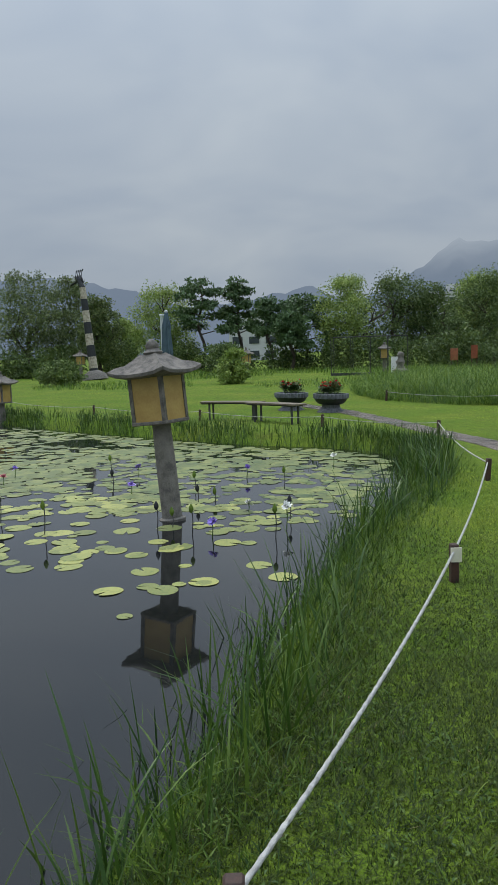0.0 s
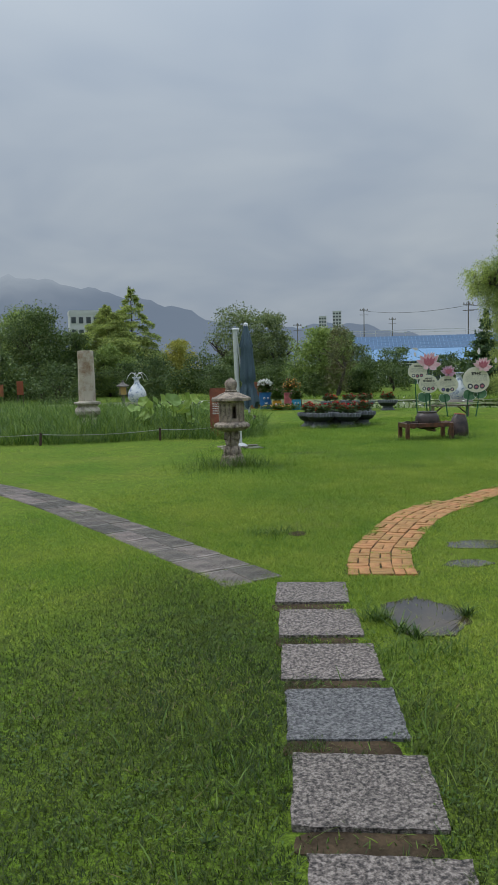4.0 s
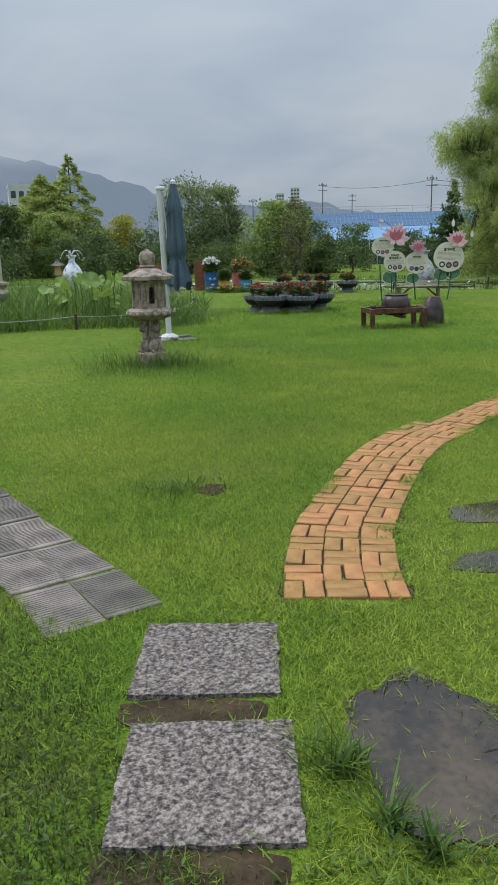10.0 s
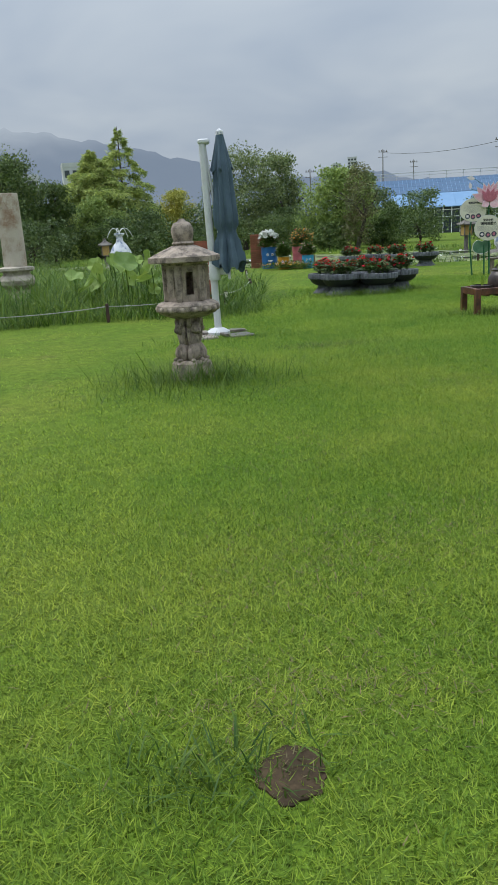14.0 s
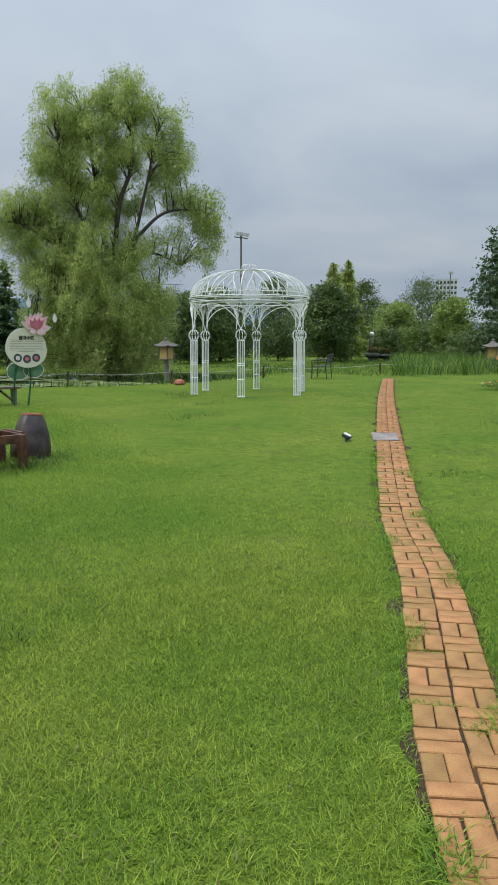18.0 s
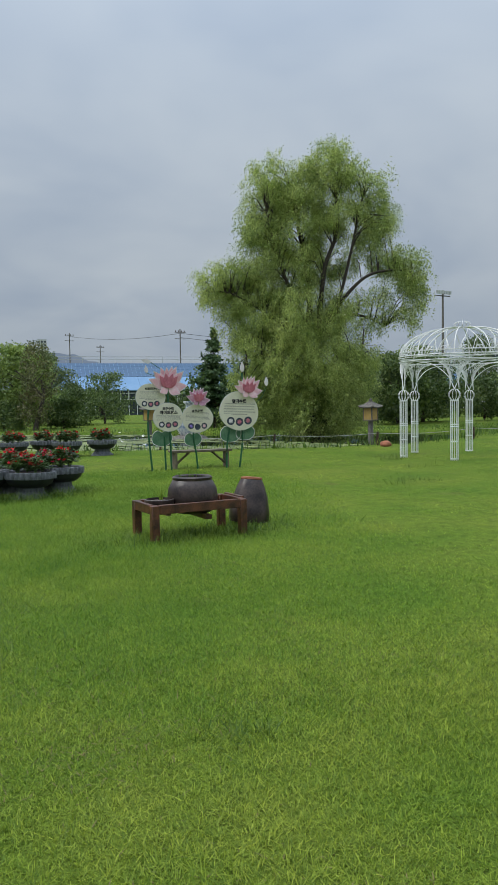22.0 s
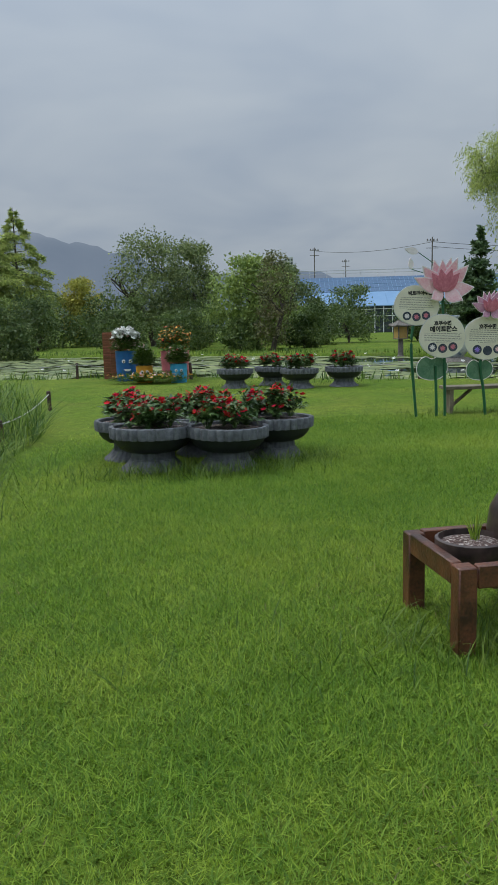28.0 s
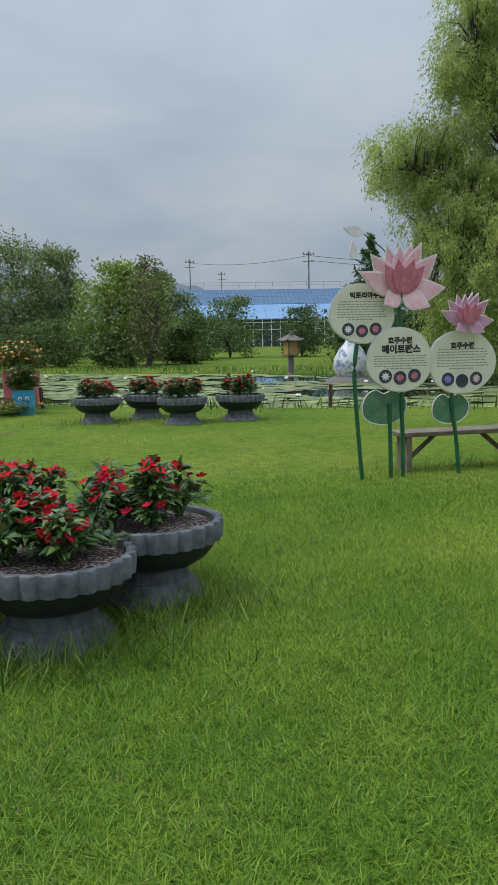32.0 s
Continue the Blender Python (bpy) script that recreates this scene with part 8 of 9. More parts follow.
def lily_pads():
    root = tagged(new("lily_pads"), "floating yellow-green water lily pads on the pond", "lily pads")
    rng = np.random.default_rng(15)
    meshes = []
    for k in range(6):
        bm = slab_outline(bmesh.new(), pad_outline(1.0, rng), -0.012, 0.010)
        me = bpy.data.meshes.new("lily_pad")
        fix(bm).to_mesh(me)
        bm.free()
        me.materials.append(M_PAD)
        meshes.append(me)
    V, F, o = [], [], 0
    hearts = [(rng.uniform(-8, -2.6), rng.uniform(4.8, 8)) for _ in range(34)] + [(rng.uniform(-17, -2.6), rng.uniform(7.5, 16)) for _ in range(230)]
    made = 0
    for hx, hy in hearts:
        near = hy < 9
        for _ in range(rng.integers(6, 28 if hy > 8 else 10)):
            x, y = hx + rng.normal(0, 0.42), hy + rng.normal(0, 0.42)
            if float(depth_inside(POND_A, np.array([x]), np.array([y]))[0]) < 0.15 or math.hypot(x + 4.2, y - 7.42) < 0.3 or (y < 5.2 and x > -2.9):
                continue
            r = rng.uniform(0.05, 0.15)
            z = LEVEL_A + 0.002 + 0.004 * rng.uniform(0, 1)
            if made < 300 and y < 11:
                put("lily_pad", meshes[rng.integers(0, 6)], root, m=pose(x, y, z, rng.normal(0, 0.7), rng.normal(0, 0.7), rng.uniform(0, 360)) @ Matrix.Diagonal((r, r, r * 0.5, 1)))
                made += 1
            else:
                p = pad_outline(r, rng)
                V += [(x + a, y + b, z) for a, b in p]
                F += [(o + len(p) - 1, o + i, o + i + 1) for i in range(len(p) - 2)]
                o += len(p)
    ob = put("lily_pad_rest", raw_mesh("lily_pad_rest", V, F, M_PAD), root)
    tagged(ob, kind="stuff")
    # the far lily pond
    V, F, o = [], [], 0
    n = 9500
    X, Y = rng.uniform(-7, 27, n), rng.uniform(30, 56, n)
    ok = (depth_inside(POND_C, X, Y) > 0.2) & (np.sin(X * 0.7) + np.sin(Y * 0.9 + X * 0.3) > -1.2) & (X + Y * 0.15 < 24)
    for x, y in zip(X[ok], Y[ok]):
        r = rng.uniform(0.12, 0.30)
        a0 = rng.uniform(0, 6.28)
        z = LEVEL_C + 0.008 + 0.012 * rng.uniform(0, 1)
        V += [(x + r * math.cos(a0 + k * 0.92), y + r * math.sin(a0 + k * 0.92), z) for k in range(9)][:7]
        F += [(o, o + k, o + k + 1) for k in range(1, 6)]
        o += 7
    far = put("lily_pads_far", raw_mesh("lily_pads_far", V, F, M_PADFAR))
    tagged(far, "dense cover of pale green lily pads on the far pond", "lily pads", kind="stuff")


def water_lily(x, y, h, ma, label, bud=False):
    rng = np.random.default_rng(int(abs(x * 100 + y * 10)))
    root = thing("water_lily", pose(x, y, LEVEL_A), label, "flower", "water lilies")
    part("stalk", T([(0, 0, -0.05), (0.01, 0.01, h * 0.6), (0.0, 0.02, h)], 0.006, 6), M_STEEL if bud else M_REED, root)
    if bud:
        part("bud", fix(lathe([(0.008, h), (0.026, h + 0.03), (0.024, h + 0.06), (0.004, h + 0.10)], 10)), M_BOWLDARK if rng.uniform() < 0.5 else M_REED, root)
    else:
        V, F = [], []
        for k, (r, c) in enumerate(((0.055, 0.35), (0.046, 0.9), (0.03, 1.6))):
            v, f = petals(rng, [(0, 0.02, h)], r, 9, c)
            V.append((v, f))
        v, f = merge(V)
        put("blossom", raw_mesh("blossom", v, f, ma), root)


lily_pads()
rngl = np.random.default_rng(21)
for x, y, h, ma, lab in ((-3.45, 6.75, 0.16, M_FLVIOLET, "violet water lily above the pads"), (-4.6, 10.2, 0.16, M_FLVIOLET, "violet water lily above the pads"), (-6.3, 9.9, 0.15, M_FLVIOLET, "violet water lily above the pads"),
                         (-5.6, 8.6, 0.12, M_FLVIOLET, "violet water lily above the pads"), (-7.9, 8.7, 0.12, M_PETALDEEP, "deep pink water lily"), (-2.85, 7.3, 0.24, M_FLWHITE, "white water lily on a tall stalk"),
                         (-3.6, 8.0, 0.10, M_FLWHITE, "white water lily"), (-3.6, 11.3, 0.22, M_FLWHITE, "white water lily"), (-8.2, 9.3, 0.14, M_FLVIOLET, "violet water lily above the pads")):
    water_lily(x, y, h, ma, lab + " on dark water")
for _ in range(14):
    x, y = rngl.uniform(-7, -2.8), rngl.uniform(5.6, 12)
    water_lily(x, y, rngl.uniform(0.1, 0.28), M_REED, "closed dark water lily bud on a stalk", True)


def far_lilies():
    rng = np.random.default_rng(22)
    X, Y = rng.uniform(-4, 22, 110), rng.uniform(33, 54, 110)
    ok = depth_inside(POND_C, X, Y) > 0.5
    v, f = petals(rng, [(x, y, LEVEL_C + 0.12) for x, y in zip(X[ok], Y[ok])], 0.06, 7, 0.6)
    tagged(put("far_water_lilies", raw_mesh("far_water_lilies", v, f, M_FLWHITE)), "small white and pale water lilies on the far pond", "flowers", kind="stuff")


far_lilies()


def lotus_leaves():
    rng = np.random.default_rng(9)
    for k in range(20):
        x, y = 1.35 + rng.normal(0, 0.62), 22.7 + rng.normal(0, 0.8)
        h, r = rng.uniform(0.45, 1.0), rng.uniform(0.10, 0.25)
        root = thing("lotus_leaf", pose(x, y, at(x, y)), "large pale green lotus leaf on a tall stalk", "lotus leaf", "lotus leaves")
        part("stalk", T([(0, 0, 0), (0.03, 0, h * 0.6), (0, 0, h)], 0.012, 6), M_REED, root)
        bm = bmesh.new()
        c = bm.verts.new((0, 0, h))
        seg = 22
        rings = []
        for q, dz in ((0.5, 0.02), (1.0, 0.07)):
            rings.append([bm.verts.new((r * q * math.cos(a), r * q * math.sin(a), h + dz * r / 0.25 + 0.03 * q * math.sin(4 * a + k))) for a in np.linspace(0, 2 * math.pi, seg, endpoint=False)])
        for i in range(seg):
            bm.faces.new((c, rings[0][i], rings[0][(i + 1) % seg]))
            bm.faces.new((rings[0][i], rings[1][i], rings[1][(i + 1) % seg], rings[0][(i + 1) % seg]))
        p = part("blade", bm, M_LOTUS, root)
        p.matrix_basis = Matrix.Translation((0, 0, h)) @ pose(0, 0, 0, rng.normal(50, 24), rng.normal(0, 30), rng.uniform(-90, 90)) @ Matrix.Translation((0, 0, -h))


lotus_leaves()

# ---- grass ----


def scatter(rng, x0, x1, y0, y1, density):
    n = int((x1 - x0) * (y1 - y0) * density)
    return rng.uniform(x0, x1, n), rng.uniform(y0, y1, n)


def clear_of_paths(X, Y, rng, edge=0.0):
    ragged = 0.03 * np.sin(X * 23 + Y * 17) + 0.02 * np.sin(X * 57 - Y * 41) + rng.normal(0, 0.012, X.shape)
    ok = line_distance(PAVING[13:], X, Y) > 0.262 + ragged + edge
    lb = line_distance(BRICKS[7:48], X, Y) > 0.272 + ragged * 1.3 + edge + bite(X, Y)
    lc = line_distance(BRICKS[46:], X, Y) > 0.215 + ragged * 1.3 + edge + bite(X, Y)
    ok &= lb & lc
    t = radians(-12)
    for x, y in STONES:
        u, v = (X - x) * math.cos(t) + (Y - y) * math.sin(t), -(X - x) * math.sin(t) + (Y - y) * math.cos(t)
        ok &= (np.maximum(np.abs(u), np.abs(v)) > 0.272 + ragged * 0.8)
        i = STONES.index((x, y))
        bare = (v < -0.268) & (v > -0.405) & (u < 0.235) & (u > (-0.27, 0.0, -0.05, -0.12, -0.30, -0.27, -0.05, -0.2, -0.1, 0.0)[i] + ragged * 2)
        ok &= ~bare | (rng.uniform(0, 1, X.shape) < 0.03)
    for x, y, rx, ry, keep in ((2.34, 6.06, 0.245, 0.370, 0.02), (3.66, 8.02, 0.30, 0.145, 0.35), (3.25, 7.35, 0.19, 0.10, 0.5), (0.62, 3.26, 0.20, 0.29, 0.22), (2.10, 8.92, 0.10, 0.12, 0.15)):
        ok &= (((X - x) / rx) ** 2 + ((Y - y) / ry) ** 2 > 1.0 + 4 * ragged) | (rng.uniform(0, 1, X.shape) < keep)
    return ok


WAY = np.array([(-1.0, 2.0), (-0.3, 3.0), (0.7, 3.7), (1.1, 4.3), (1.6, 5.8), (1.6, 7.3), (1.9, 8.6), (2.6, 9.9), (3.9, 11.3), (5.6, 12.0), (5.9, 12.8), (4.4, 14.2), (4.8, 15.3), (5.3, 16.5), (5.8, 18.1), (6.1, 19.6), (6.9, 21.2), (7.7, 22.7)])


def lawn_grass():
    rng = np.random.default_rng(11)
    X, Y = scatter(rng, -3.4, 12.5, 0.8, 25.5, 14500)
    chance = rng.uniform(0, 1, X.shape)
    d = line_distance(WAY, X, Y)
    keep = chance < np.interp(d, [0, 0.8, 1.3, 2.2, 3.4, 3.8], [0.95, 0.95, 0.66, 0.34, 0.10, 0.0])
    X, Y, d = X[keep], Y[keep], d[keep]
    keep = (depth_inside(POND_A, X, Y) < -0.35)
    X, Y, d = X[keep], Y[keep], d[keep]
    keep = clear_of_paths(X, Y, rng)
    X, Y, d = X[keep], Y[keep], d[keep]
    patch = 0.5 + 0.5 * np.sin(X * 1.9 + 1.1 * np.sin(Y * 1.3)) * np.sin(Y * 1.7 + 0.8 * np.sin(X * 2.1))
    tuft = 0.5 + 0.5 * np.sin(X * 31 + 3 * np.sin(Y * 17)) * np.sin(Y * 29 + 3 * np.sin(X * 19))
    L = rng.uniform(0.012, 0.032, len(X)) * (0.8 + 0.3 * patch + 0.5 * tuft) * (1 + 0.35 * sm(16, 18.5, Y))
    W = rng.uniform(0.0036, 0.0064, len(X)) * np.interp(d, [0, 1, 2, 3.5], [1, 1.05, 1.2, 1.35])
    west = sm(1.9, 0.9, X + 0.16 * (Y - 6.7))
    early = rng.uniform(0, 1, len(X)) < sm(0.0, 2.6, 6.4 + 1.7 * west - Y + 0.5 * np.sin(X * 2.1))
    lush = ~early & (rng.uniform(0, 1, len(X)) < sm(13.2, 16.2, Y + 0.6 * np.sin(X * 1.3)))
    for sel, ma, name, label in ((lush, M_BLADEGREEN, "lush_lawn_blades", "fresh green mown lawn grass blades"), (~early & ~lush, M_BLADE, "lawn_blades", "fine mown lawn grass blades"), (early, M_COARSE, "coarse_lawn_blades", "darker coarse wet lawn grass near the pond")):
        x, y = X[sel], Y[sel]
        close = (d[sel] < 0.95) & (rng.uniform(0, 1, len(x)) < 0.14)
        v, f = merge([blades(rng, x[q], y[q], land(x[q], y[q]) - 0.003, L[sel][q], W[sel][q], rng.uniform(0.1, 1.25, q.sum()), rng.uniform(0.1, 0.8, q.sum()), s) for q, s in ((close, 2), (~close, 1))])
        tagged(put(name, raw_mesh(name, v, f, ma)), label, "grass", kind="stuff")
    X, Y = scatter(rng, -1.5, 10, 2, 24, 260)
    keep = (line_distance(WAY, X, Y) < 1.6) & clear_of_paths(X, Y, rng) & (np.sin(X * 3.1) + np.sin(Y * 2.7) + rng.normal(0, 0.6, X.shape) > 0.4 + 0.6 * sm(15, 18, Y))
    X, Y = X[keep], Y[keep]
    for x, y, rx, ry, n in ((4.05, 16.5, 0.34, 0.16, 900), (3.1, 10.6, 0.5, 0.25, 700), (2.5, 10.2, 0.3, 0.2, 350), (2.25, 9.25, 0.35, 0.15, 400), (0.95, 8.9, 0.08, 0.5, 260), (4.6, 13.9, 0.4, 0.2, 350)):
        X, Y = np.concatenate([X, x + rng.normal(0, rx, n)]), np.concatenate([Y, y + rng.normal(0, ry, n)])
    v, f = blades(rng, X, Y, land(X, Y) + 0.004, rng.uniform(0.008, 0.022, len(X)), rng.uniform(0.003, 0.005, len(X)), rng.uniform(0.8, 2.4, len(X)), rng.uniform(0.1, 0.7, len(X)), 2)
    tagged(put("dry_blades", raw_mesh("dry_blades", v, f, M_STRAW)), "scattered dry straw-coloured grass blades in the lawn", "grass", kind="stuff")
    # uneven longer growth further out
    X, Y = scatter(rng, -7, 27, 6, 34, 520)
    d = line_distance(WAY, X, Y)
    clump = np.sin(X * 2.3 + 1.7 * np.sin(Y * 1.1)) + np.sin(Y * 2.9 + 1.3 * np.sin(X * 1.6)) + 0.5 * np.sin(X * 7.1 + Y * 5.3)
    keep = (d > 2.8) & (clump + rng.normal(0, 0.5, X.shape) > 0.35) & (rng.uniform(0, 1, X.shape) < np.interp(d, [2.8, 6, 12], [1.0, 0.6, 0.3])) & (depth_inside(POND_A, X, Y) < -0.4) & (depth_inside(POND_C, X, Y) < -0.3) & (depth_inside(POND_B, X, Y) < 0)
    X, Y = X[keep], Y[keep]
    keep = clear_of_paths(X, Y, rng, 0.02)
    X, Y = X[keep], Y[keep]
    v, f = blades(rng, X, Y, land(X, Y) - 0.004, rng.uniform(0.015, 0.04, len(X)), rng.uniform(0.006, 0.010, len(X)), rng.uniform(0.25, 1.3, len(X)), rng.uniform(0.1, 0.6, len(X)), 1)
    tagged(put("lawn_blades_far", raw_mesh("lawn_blades_far", v, f, M_BLADEGREEN)), "fine mown lawn grass further off", "grass", kind="stuff")


def tufts():
    """Coarser, taller clumps round feet of things, along stones and banks."""
    rng = np.random.default_rng(12)
    pts = []
    spots = [(2.2, 14.8, 0.42, 0.22, 900, 0.30), (2.1, 14.2, 0.5, 0.25, 500, 0.10), (3.0, 20.6, 0.4, 0.4, 500, 0.4), (3.4, 21.2, 0.5, 0.4, 500, 0.35), (3.9, 22.6, 0.5, 0.6, 500, 0.3), (2.72, 17.6, 0.5, 0.10, 160, 0.13), (7.3, 18.3, 0.75, 0.10, 900, 0.14), (6.85, 18.2, 0.12, 0.1, 160, 0.15), (7.85, 18.2, 0.12, 0.1, 160, 0.15), (8.22, 18.75, 0.35, 0.1, 160, 0.14), (5.79, 22.45, 0.36, 0.14, 520, 0.17), (6.53, 22.22, 0.36, 0.14, 520, 0.17), (7.11, 22.60, 0.36, 0.14, 520, 0.17),
             (9.2, 31.0, 1.2, 0.15, 400, 0.18), (10.5, 25.3, 0.9, 0.1, 260, 0.12), (2.05, 6.05, 0.10, 0.05, 120, 0.16), (2.1, 5.4, 0.20, 0.1, 260, 0.09), (1.85, 8.95, 0.18, 0.1, 260, 0.10), (4.2, 15.5, 0.5, 0.2, 260, 0.09),
             (8.6, 21.2, 0.12, 0.1, 60, 0.1), (15.9, 25.1, 0.4, 0.3, 200, 0.12), (12.7, 20.8, 0.35, 0.25, 200, 0.12), (15.9, 16.1, 0.22, 0.20, 520, 0.17), (4.15, 16.45, 0.45, 0.12, 420, 0.07), (5.26, 13.75, 0.09, 0.09, 130, 0.07), (11.0, 14.5, 0.15, 0.1, 90, 0.07), (15.3, 24.2, 0.2, 0.1, 60, 0.2), (14.5, 22.6, 0.3, 0.1, 60, 0.16), (17, 13.5, 0.3, 0.2, 420, 0.25), (9.4, 11.8, 0.3, 0.1, 80, 0.18), (0.3, 2.6, 0.5, 0.4, 700, 0.09), (1.9, 4.4, 0.25, 0.7, 500, 0.09), (0.75, 4.5, 0.22, 0.6, 420, 0.08)]
    for x, y, rx, ry, n, h in spots:
        X, Y = x + rng.normal(0, rx, n), y + rng.normal(0, max(ry, 0.25 * rx), n)
        pts.append((X, Y, h * rng.uniform(0.5, 1.2, n)))
    # grass creeping between the stepping stones and along the paver edges
    for x, y in STONES:
        n = 70
        t = radians(-12)
        u, v = rng.uniform(-0.28, 0.28, n), -0.34 + rng.normal(0, 0.02, n)
        k = rng.uniform(0, 1, n) < 0.5
        pts.append(((x + u * math.cos(t) - v * math.sin(t))[k], (y + u * math.sin(t) + v * math.cos(t))[k], rng.uniform(0.02, 0.045, k.sum())))
    clumps, pts = pts, []
    total, point = along(BRICKS)
    for u in np.arange(0.2, 13, 0.05):
        p, t = point(u)
        w = 0.28 if u < 3.6 else 0.21
        for s in (-1, 1):
            heap = max(0.0, math.sin(u * 5.3 + s) * math.sin(u * 1.9 + 2 * s) + 0.25 * math.sin(u * 13.7))
            n = int(34 * (0.6 + 2.8 * heap))
            wide = w + (0.03 if u > 3.6 else 0.0) * s + 0.012 - 0.05 * heap
            pts.append((p[0] + s * t[1] * wide + rng.normal(0, 0.022 + 0.02 * heap, n), p[1] - s * t[0] * wide + rng.normal(0, 0.022 + 0.02 * heap, n), rng.uniform(0.016, 0.036 + 0.022 * heap, n)))
    # rows of short grass in some cross joints, growing in from one edge
    for u in np.arange(0.188, 13, 0.188):
        if rng.uniform() < 0.42:
            p, t = point(u)
            w, mid = (0.28, 0.0) if u < 3.6 else (0.19, 0.03)
            n, reach, s = int(rng.integers(70, 190)), rng.uniform(0.5, 1.9), rng.choice([-1, 1])
            k = mid + s * w * (1 - reach * rng.uniform(0, 1, n) ** 1.3)
            pts.append((p[0] + t[1] * k + rng.normal(0, 0.006, n) * t[0], p[1] - t[0] * k + rng.normal(0, 0.006, n) * t[1], rng.uniform(0.020, 0.042, n)))
    X, Y, H_ = (np.concatenate([p[i] for p in pts]) for i in range(3))
    v, f = blades(rng, X, Y, land(X, Y) - 0.004, H_, rng.uniform(0.004, 0.007, len(X)), rng.uniform(0.2, 1.5, len(X)), rng.uniform(0.1, 0.9, len(X)), 2)
    tagged(put("path_edge_grass", raw_mesh("path_edge_grass", v, f, M_BLADEGREEN)), "lawn grass creeping over the edges of the pavers", "grass", kind="stuff")
    X, Y, H_ = (np.concatenate([p[i] for p in clumps]) for i in range(3))
    t = radians(-12)
    free = np.ones(X.shape, bool)
    for x, y in STONES:
        u, v = (X - x) * math.cos(t) + (Y - y) * math.sin(t), -(X - x) * math.sin(t) + (Y - y) * math.cos(t)
        free &= np.maximum(np.abs(u), np.abs(v)) > 0.27
    free &= ((X - 2.34) / 0.25) ** 2 + ((Y - 6.06) / 0.38) ** 2 > 1
    X, Y, H_ = X[free], Y[free], H_[free]
    v, f = blades(rng, X, Y, land(X, Y) - 0.005, H_, rng.uniform(0.004, 0.008, len(X)), rng.uniform(0.15, 1.0, len(X)), rng.uniform(0.1, 0.9, len(X)), 3)
    tagged(put("grass_tufts", raw_mesh("grass_tufts", v, f, M_WEED)), "coarse taller grass tufts round stones and planters", "grass", kind="stuff")


def weeds():
    """Broad-leaved weeds and clover in the rough lawn by the pond."""
    rng = np.random.default_rng(14)
    X, Y = scatter(rng, -1.6, 2.4, 1.2, 6.6, 170)
    keep = clear_of_paths(X, Y, rng, 0.05) & (np.hypot((X - 2.36) / 0.34, (Y - 6.12) / 0.45) > 1) & (np.hypot((X - 0.62) / 0.36, (Y - 3.3) / 0.46) > 1) & (depth_inside(POND_A, X, Y) < -0.25) & (np.sin(X * 4.1 + 2 * np.sin(Y * 1.7)) + np.sin(Y * 3.3 + X) + rng.normal(0, 0.5, X.shape) > 0.1) & (line_distance(WAY, X, Y) < 1.7)
    X, Y = X[keep], Y[keep]
    pts = np.stack([X, Y, land(X, Y) + 0.012], 1)
    v, f = leaf_cloud(rng, 4 * len(pts), pts, (0.03, 0.03, 0.024), 0.026, 0.010, 0.4)
    tagged(put("lawn_weeds", raw_mesh("lawn_weeds", v, f, M_CLOVER)), "broad-leaved low weeds and clover in the rough lawn", "weeds", kind="stuff")
    # larger rosettes beside the puddle and the stones
    spots = [(2.03, 6.02), (2.08, 5.78), (2.14, 5.66), (2.62, 6.0)]
    parts = []
    for x, y in spots:
        n = 46
        parts.append(blades(rng, x + rng.normal(0, 0.018, n), y + rng.normal(0, 0.018, n), np.full(n, at(x, y)), rng.uniform(0.05, 0.13, n), rng.uniform(0.007, 0.012, n), rng.uniform(0.3, 1.1, n), rng.uniform(0.1, 0.7, n), 3))
    v, f = merge(parts)
    tagged(put("grass_rosettes", raw_mesh("grass_rosettes", v, f, M_CLOVER)), "bright coarse grass rosettes beside stones and puddle", "grass", kind="stuff")


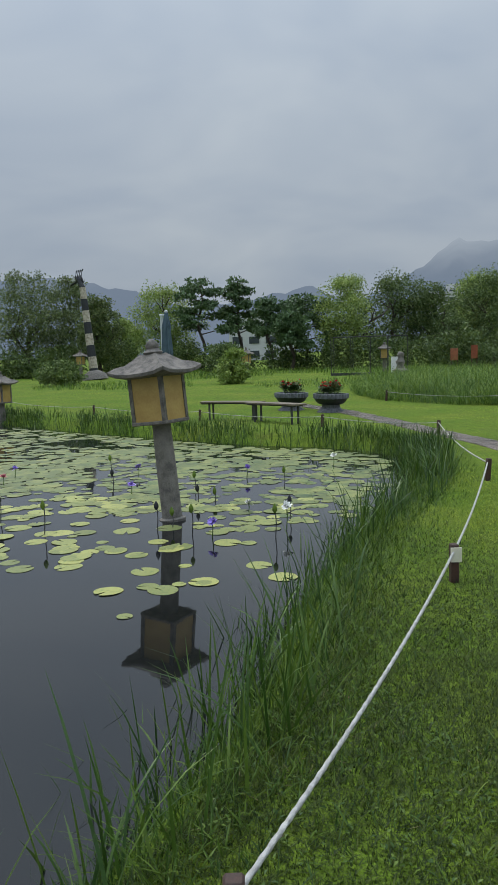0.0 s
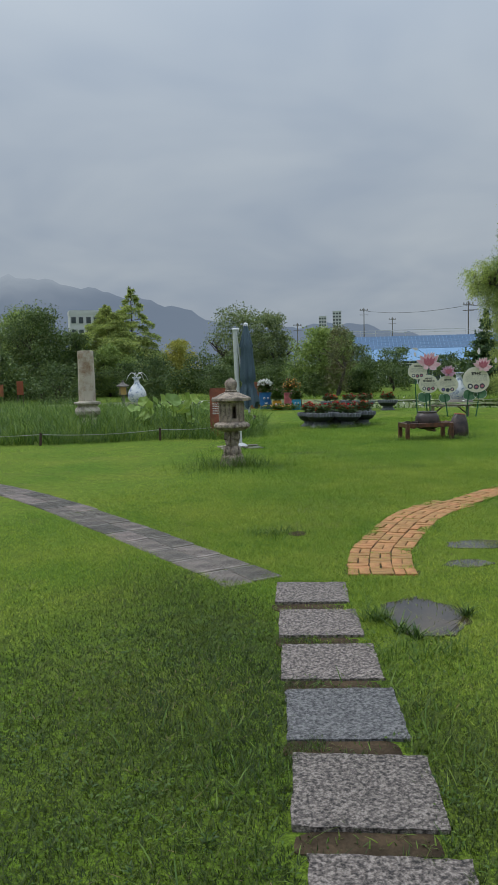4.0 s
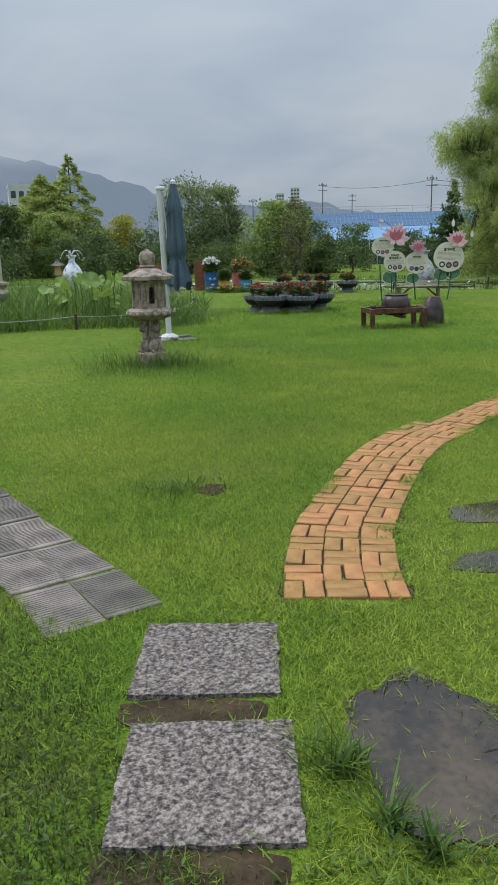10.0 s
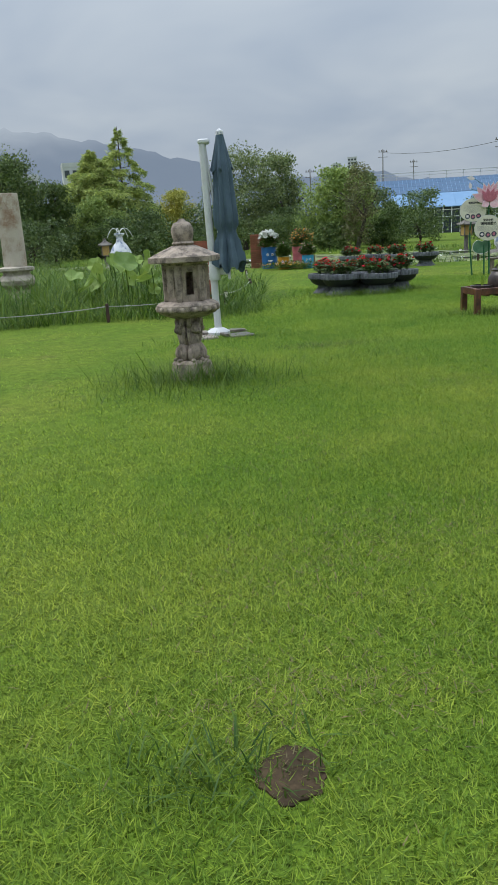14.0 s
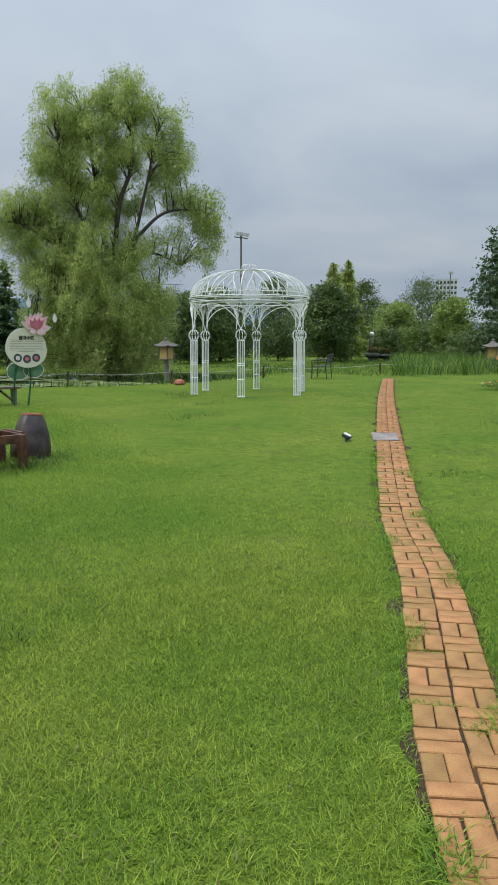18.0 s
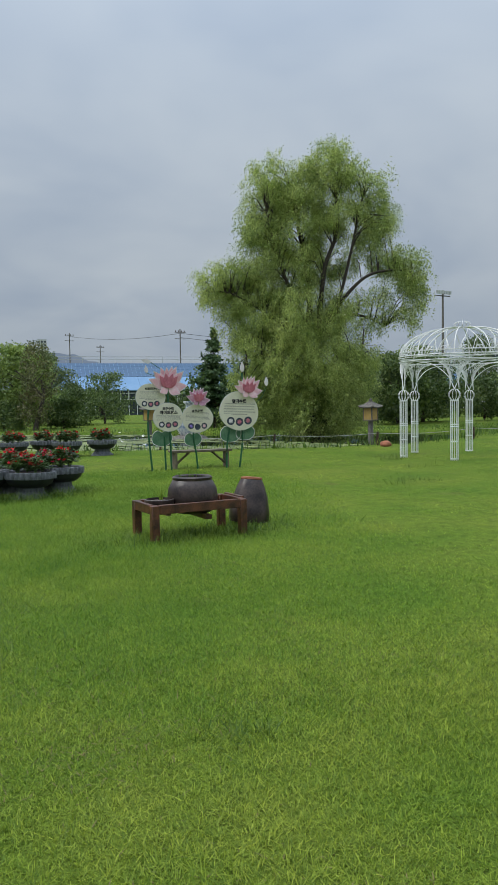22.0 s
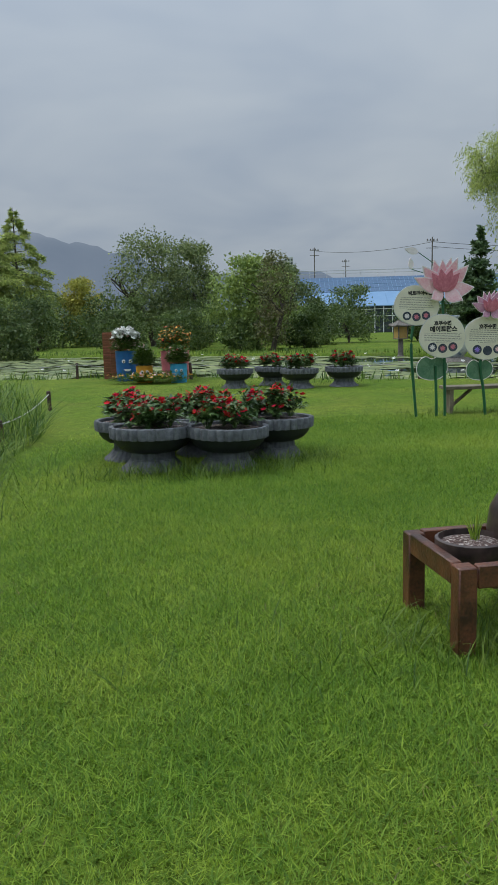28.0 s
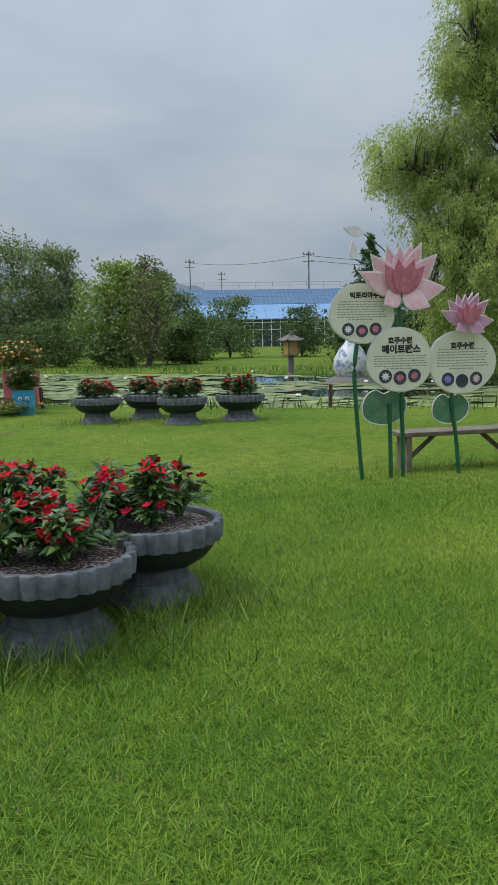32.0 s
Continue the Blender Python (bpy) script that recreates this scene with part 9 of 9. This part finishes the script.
def bank_grass():
    rng = np.random.default_rng(13)
    X, Y = scatter(rng, -3.5, -0.4, 0.9, 15, 1500)
    d = depth_inside(POND_A, X, Y)
    k = (d > -1.0) & (d < 0.12) & (rng.uniform(0, 1, X.shape) < np.where(d > -0.75, 1.0, 0.35))
    X, Y, d = X[k], Y[k], d[k]
    H_ = rng.uniform(0.04, 0.15, len(X)) * (0.5 + 0.8 * sm(-1.0, -0.1, d)) * np.where(rng.uniform(0, 1, len(X)) < 0.05, 2.0, 1.0)
    a = blades(rng, X, Y, land(X, Y) - 0.01, H_, rng.uniform(0.004, 0.008, len(X)), rng.uniform(0.15, 0.8, len(X)), rng.uniform(0.2, 0.9, len(X)), 3)
    # tall sedge at the waterline
    X, Y = scatter(rng, -16, -0.9, 1.2, 18, 420)
    d = depth_inside(POND_A, X, Y)
    k = (d > np.where(Y < 8, -0.55, -0.70)) & (d < 0.30)
    near = Y < 8
    k &= rng.uniform(0, 1, X.shape) < np.where(near, 0.36, 1.0) * (0.35 + 0.65 * (np.sin(X * 2.3 + Y * 1.7) > -0.2))
    X, Y = X[k], Y[k]
    H_ = rng.uniform(0.20, 0.62, len(X)) ** 1.05 * np.where(Y > 12.4, 0.75, np.where(Y < 8, 1.3, 0.95))
    v, f = blades(rng, X, Y, land(X, Y) - 0.01, H_, rng.uniform(0.009, 0.016, len(X)), rng.uniform(0.05, 0.45, len(X)), rng.uniform(0.1, 0.9, len(X)), 4)
    tagged(put("pond_sedge", raw_mesh("pond_sedge", v, f, M_SEDGE)), "tall dark sedge blades at the waterline", "sedge", kind="stuff")
    v, f = a
    tagged(put("pond_bank_grass", raw_mesh("pond_bank_grass", v, f, M_BANK)), "lush green rough grass along the pond bank", "grass", kind="stuff")
    # reed bed round the pillar
    X, Y = scatter(rng, -10, 5, 20, 42, 330)
    d = depth_inside(POND_B, X, Y)
    k = (d > -0.25) & (rng.uniform(0, 1, X.shape) < np.where(Y < 26, 1.0, 0.35)) & (np.hypot(X - 2.78, Y - 21.2) > 0.35)
    X, Y, d = X[k], Y[k], d[k]
    H_ = rng.uniform(0.35, 1.0, len(X)) * (0.65 + 0.35 * sm(-0.2, 1.0, d)) * (0.95 + 0.30 * np.sin(X * 1.7 + 1.3 * np.sin(Y * 1.1)) * np.sin(Y * 1.9 + X * 0.6) + 0.15 * np.sin(X * 5.1 + Y * 3.7))
    v, f = blades(rng, X, Y, land(X, Y) - 0.01, H_, rng.uniform(0.009, 0.017, len(X)), rng.uniform(0.05, 0.85, len(X)), rng.uniform(0.2, 1.3, len(X)), 3)
    tagged(put("reed_bed", raw_mesh("reed_bed", v, f, M_REED)), "dense green reeds and rushes in the bed round the pillar", "reeds", kind="stuff")
    # margins of the far pond and the meadow behind
    X, Y = scatter(rng, -9, 30, 28, 58, 60)
    d = depth_inside(POND_C, X, Y)
    k = (d > -1.0) & (d < 0.3) & ((Y > 38) | (rng.uniform(0, 1, X.shape) < 0.6)) & ~((X > 4.5) & (X < 8.5) & (Y < 34))
    X1, Y1 = X[k], Y[k]
    H1 = np.where(Y1 > 42, rng.uniform(0.15, 0.4, len(X1)), rng.uniform(0.12, 0.42, len(X1)))
    X2, Y2 = scatter(rng, 27, 44, 24, 40, 60)
    k = depth_inside(POND_C, X2, Y2) < -1.0
    k &= (0.5 * X2 + 0.87 * Y2 > 37)
    X2, Y2 = X2[k], Y2[k]
    H2 = rng.uniform(0.4, 1.0, len(X2)) * np.where(Y2 < 0.69 * X2 + 7.6, 1.0, 0.17)
    X3, Y3 = scatter(rng, -30, -8, 30, 56, 22)
    k = (np.sin(X3 * 0.5) + np.sin(Y3 * 0.6 + 1) > 0.3) | (Y3 > 46)
    X3, Y3 = X3[k], Y3[k]
    H3 = rng.uniform(0.15, 0.5, len(X3))
    X, Y, H_ = np.concatenate([X1, X2, X3]), np.concatenate([Y1, Y2, Y3]), np.concatenate([H1, H2, H3])
    v, f = blades(rng, X, Y, land(X, Y) - 0.01, H_, rng.uniform(0.015, 0.035, len(X)), rng.uniform(0.05, 0.5, len(X)), rng.uniform(0.2, 1.0, len(X)), 2)
    tagged(put("far_reeds", raw_mesh("far_reeds", v, f, M_REED)), "reeds and long grass round the far ponds", "reeds", kind="stuff")


lawn_grass()
tufts()
weeds()
bank_grass()
build_bricks()
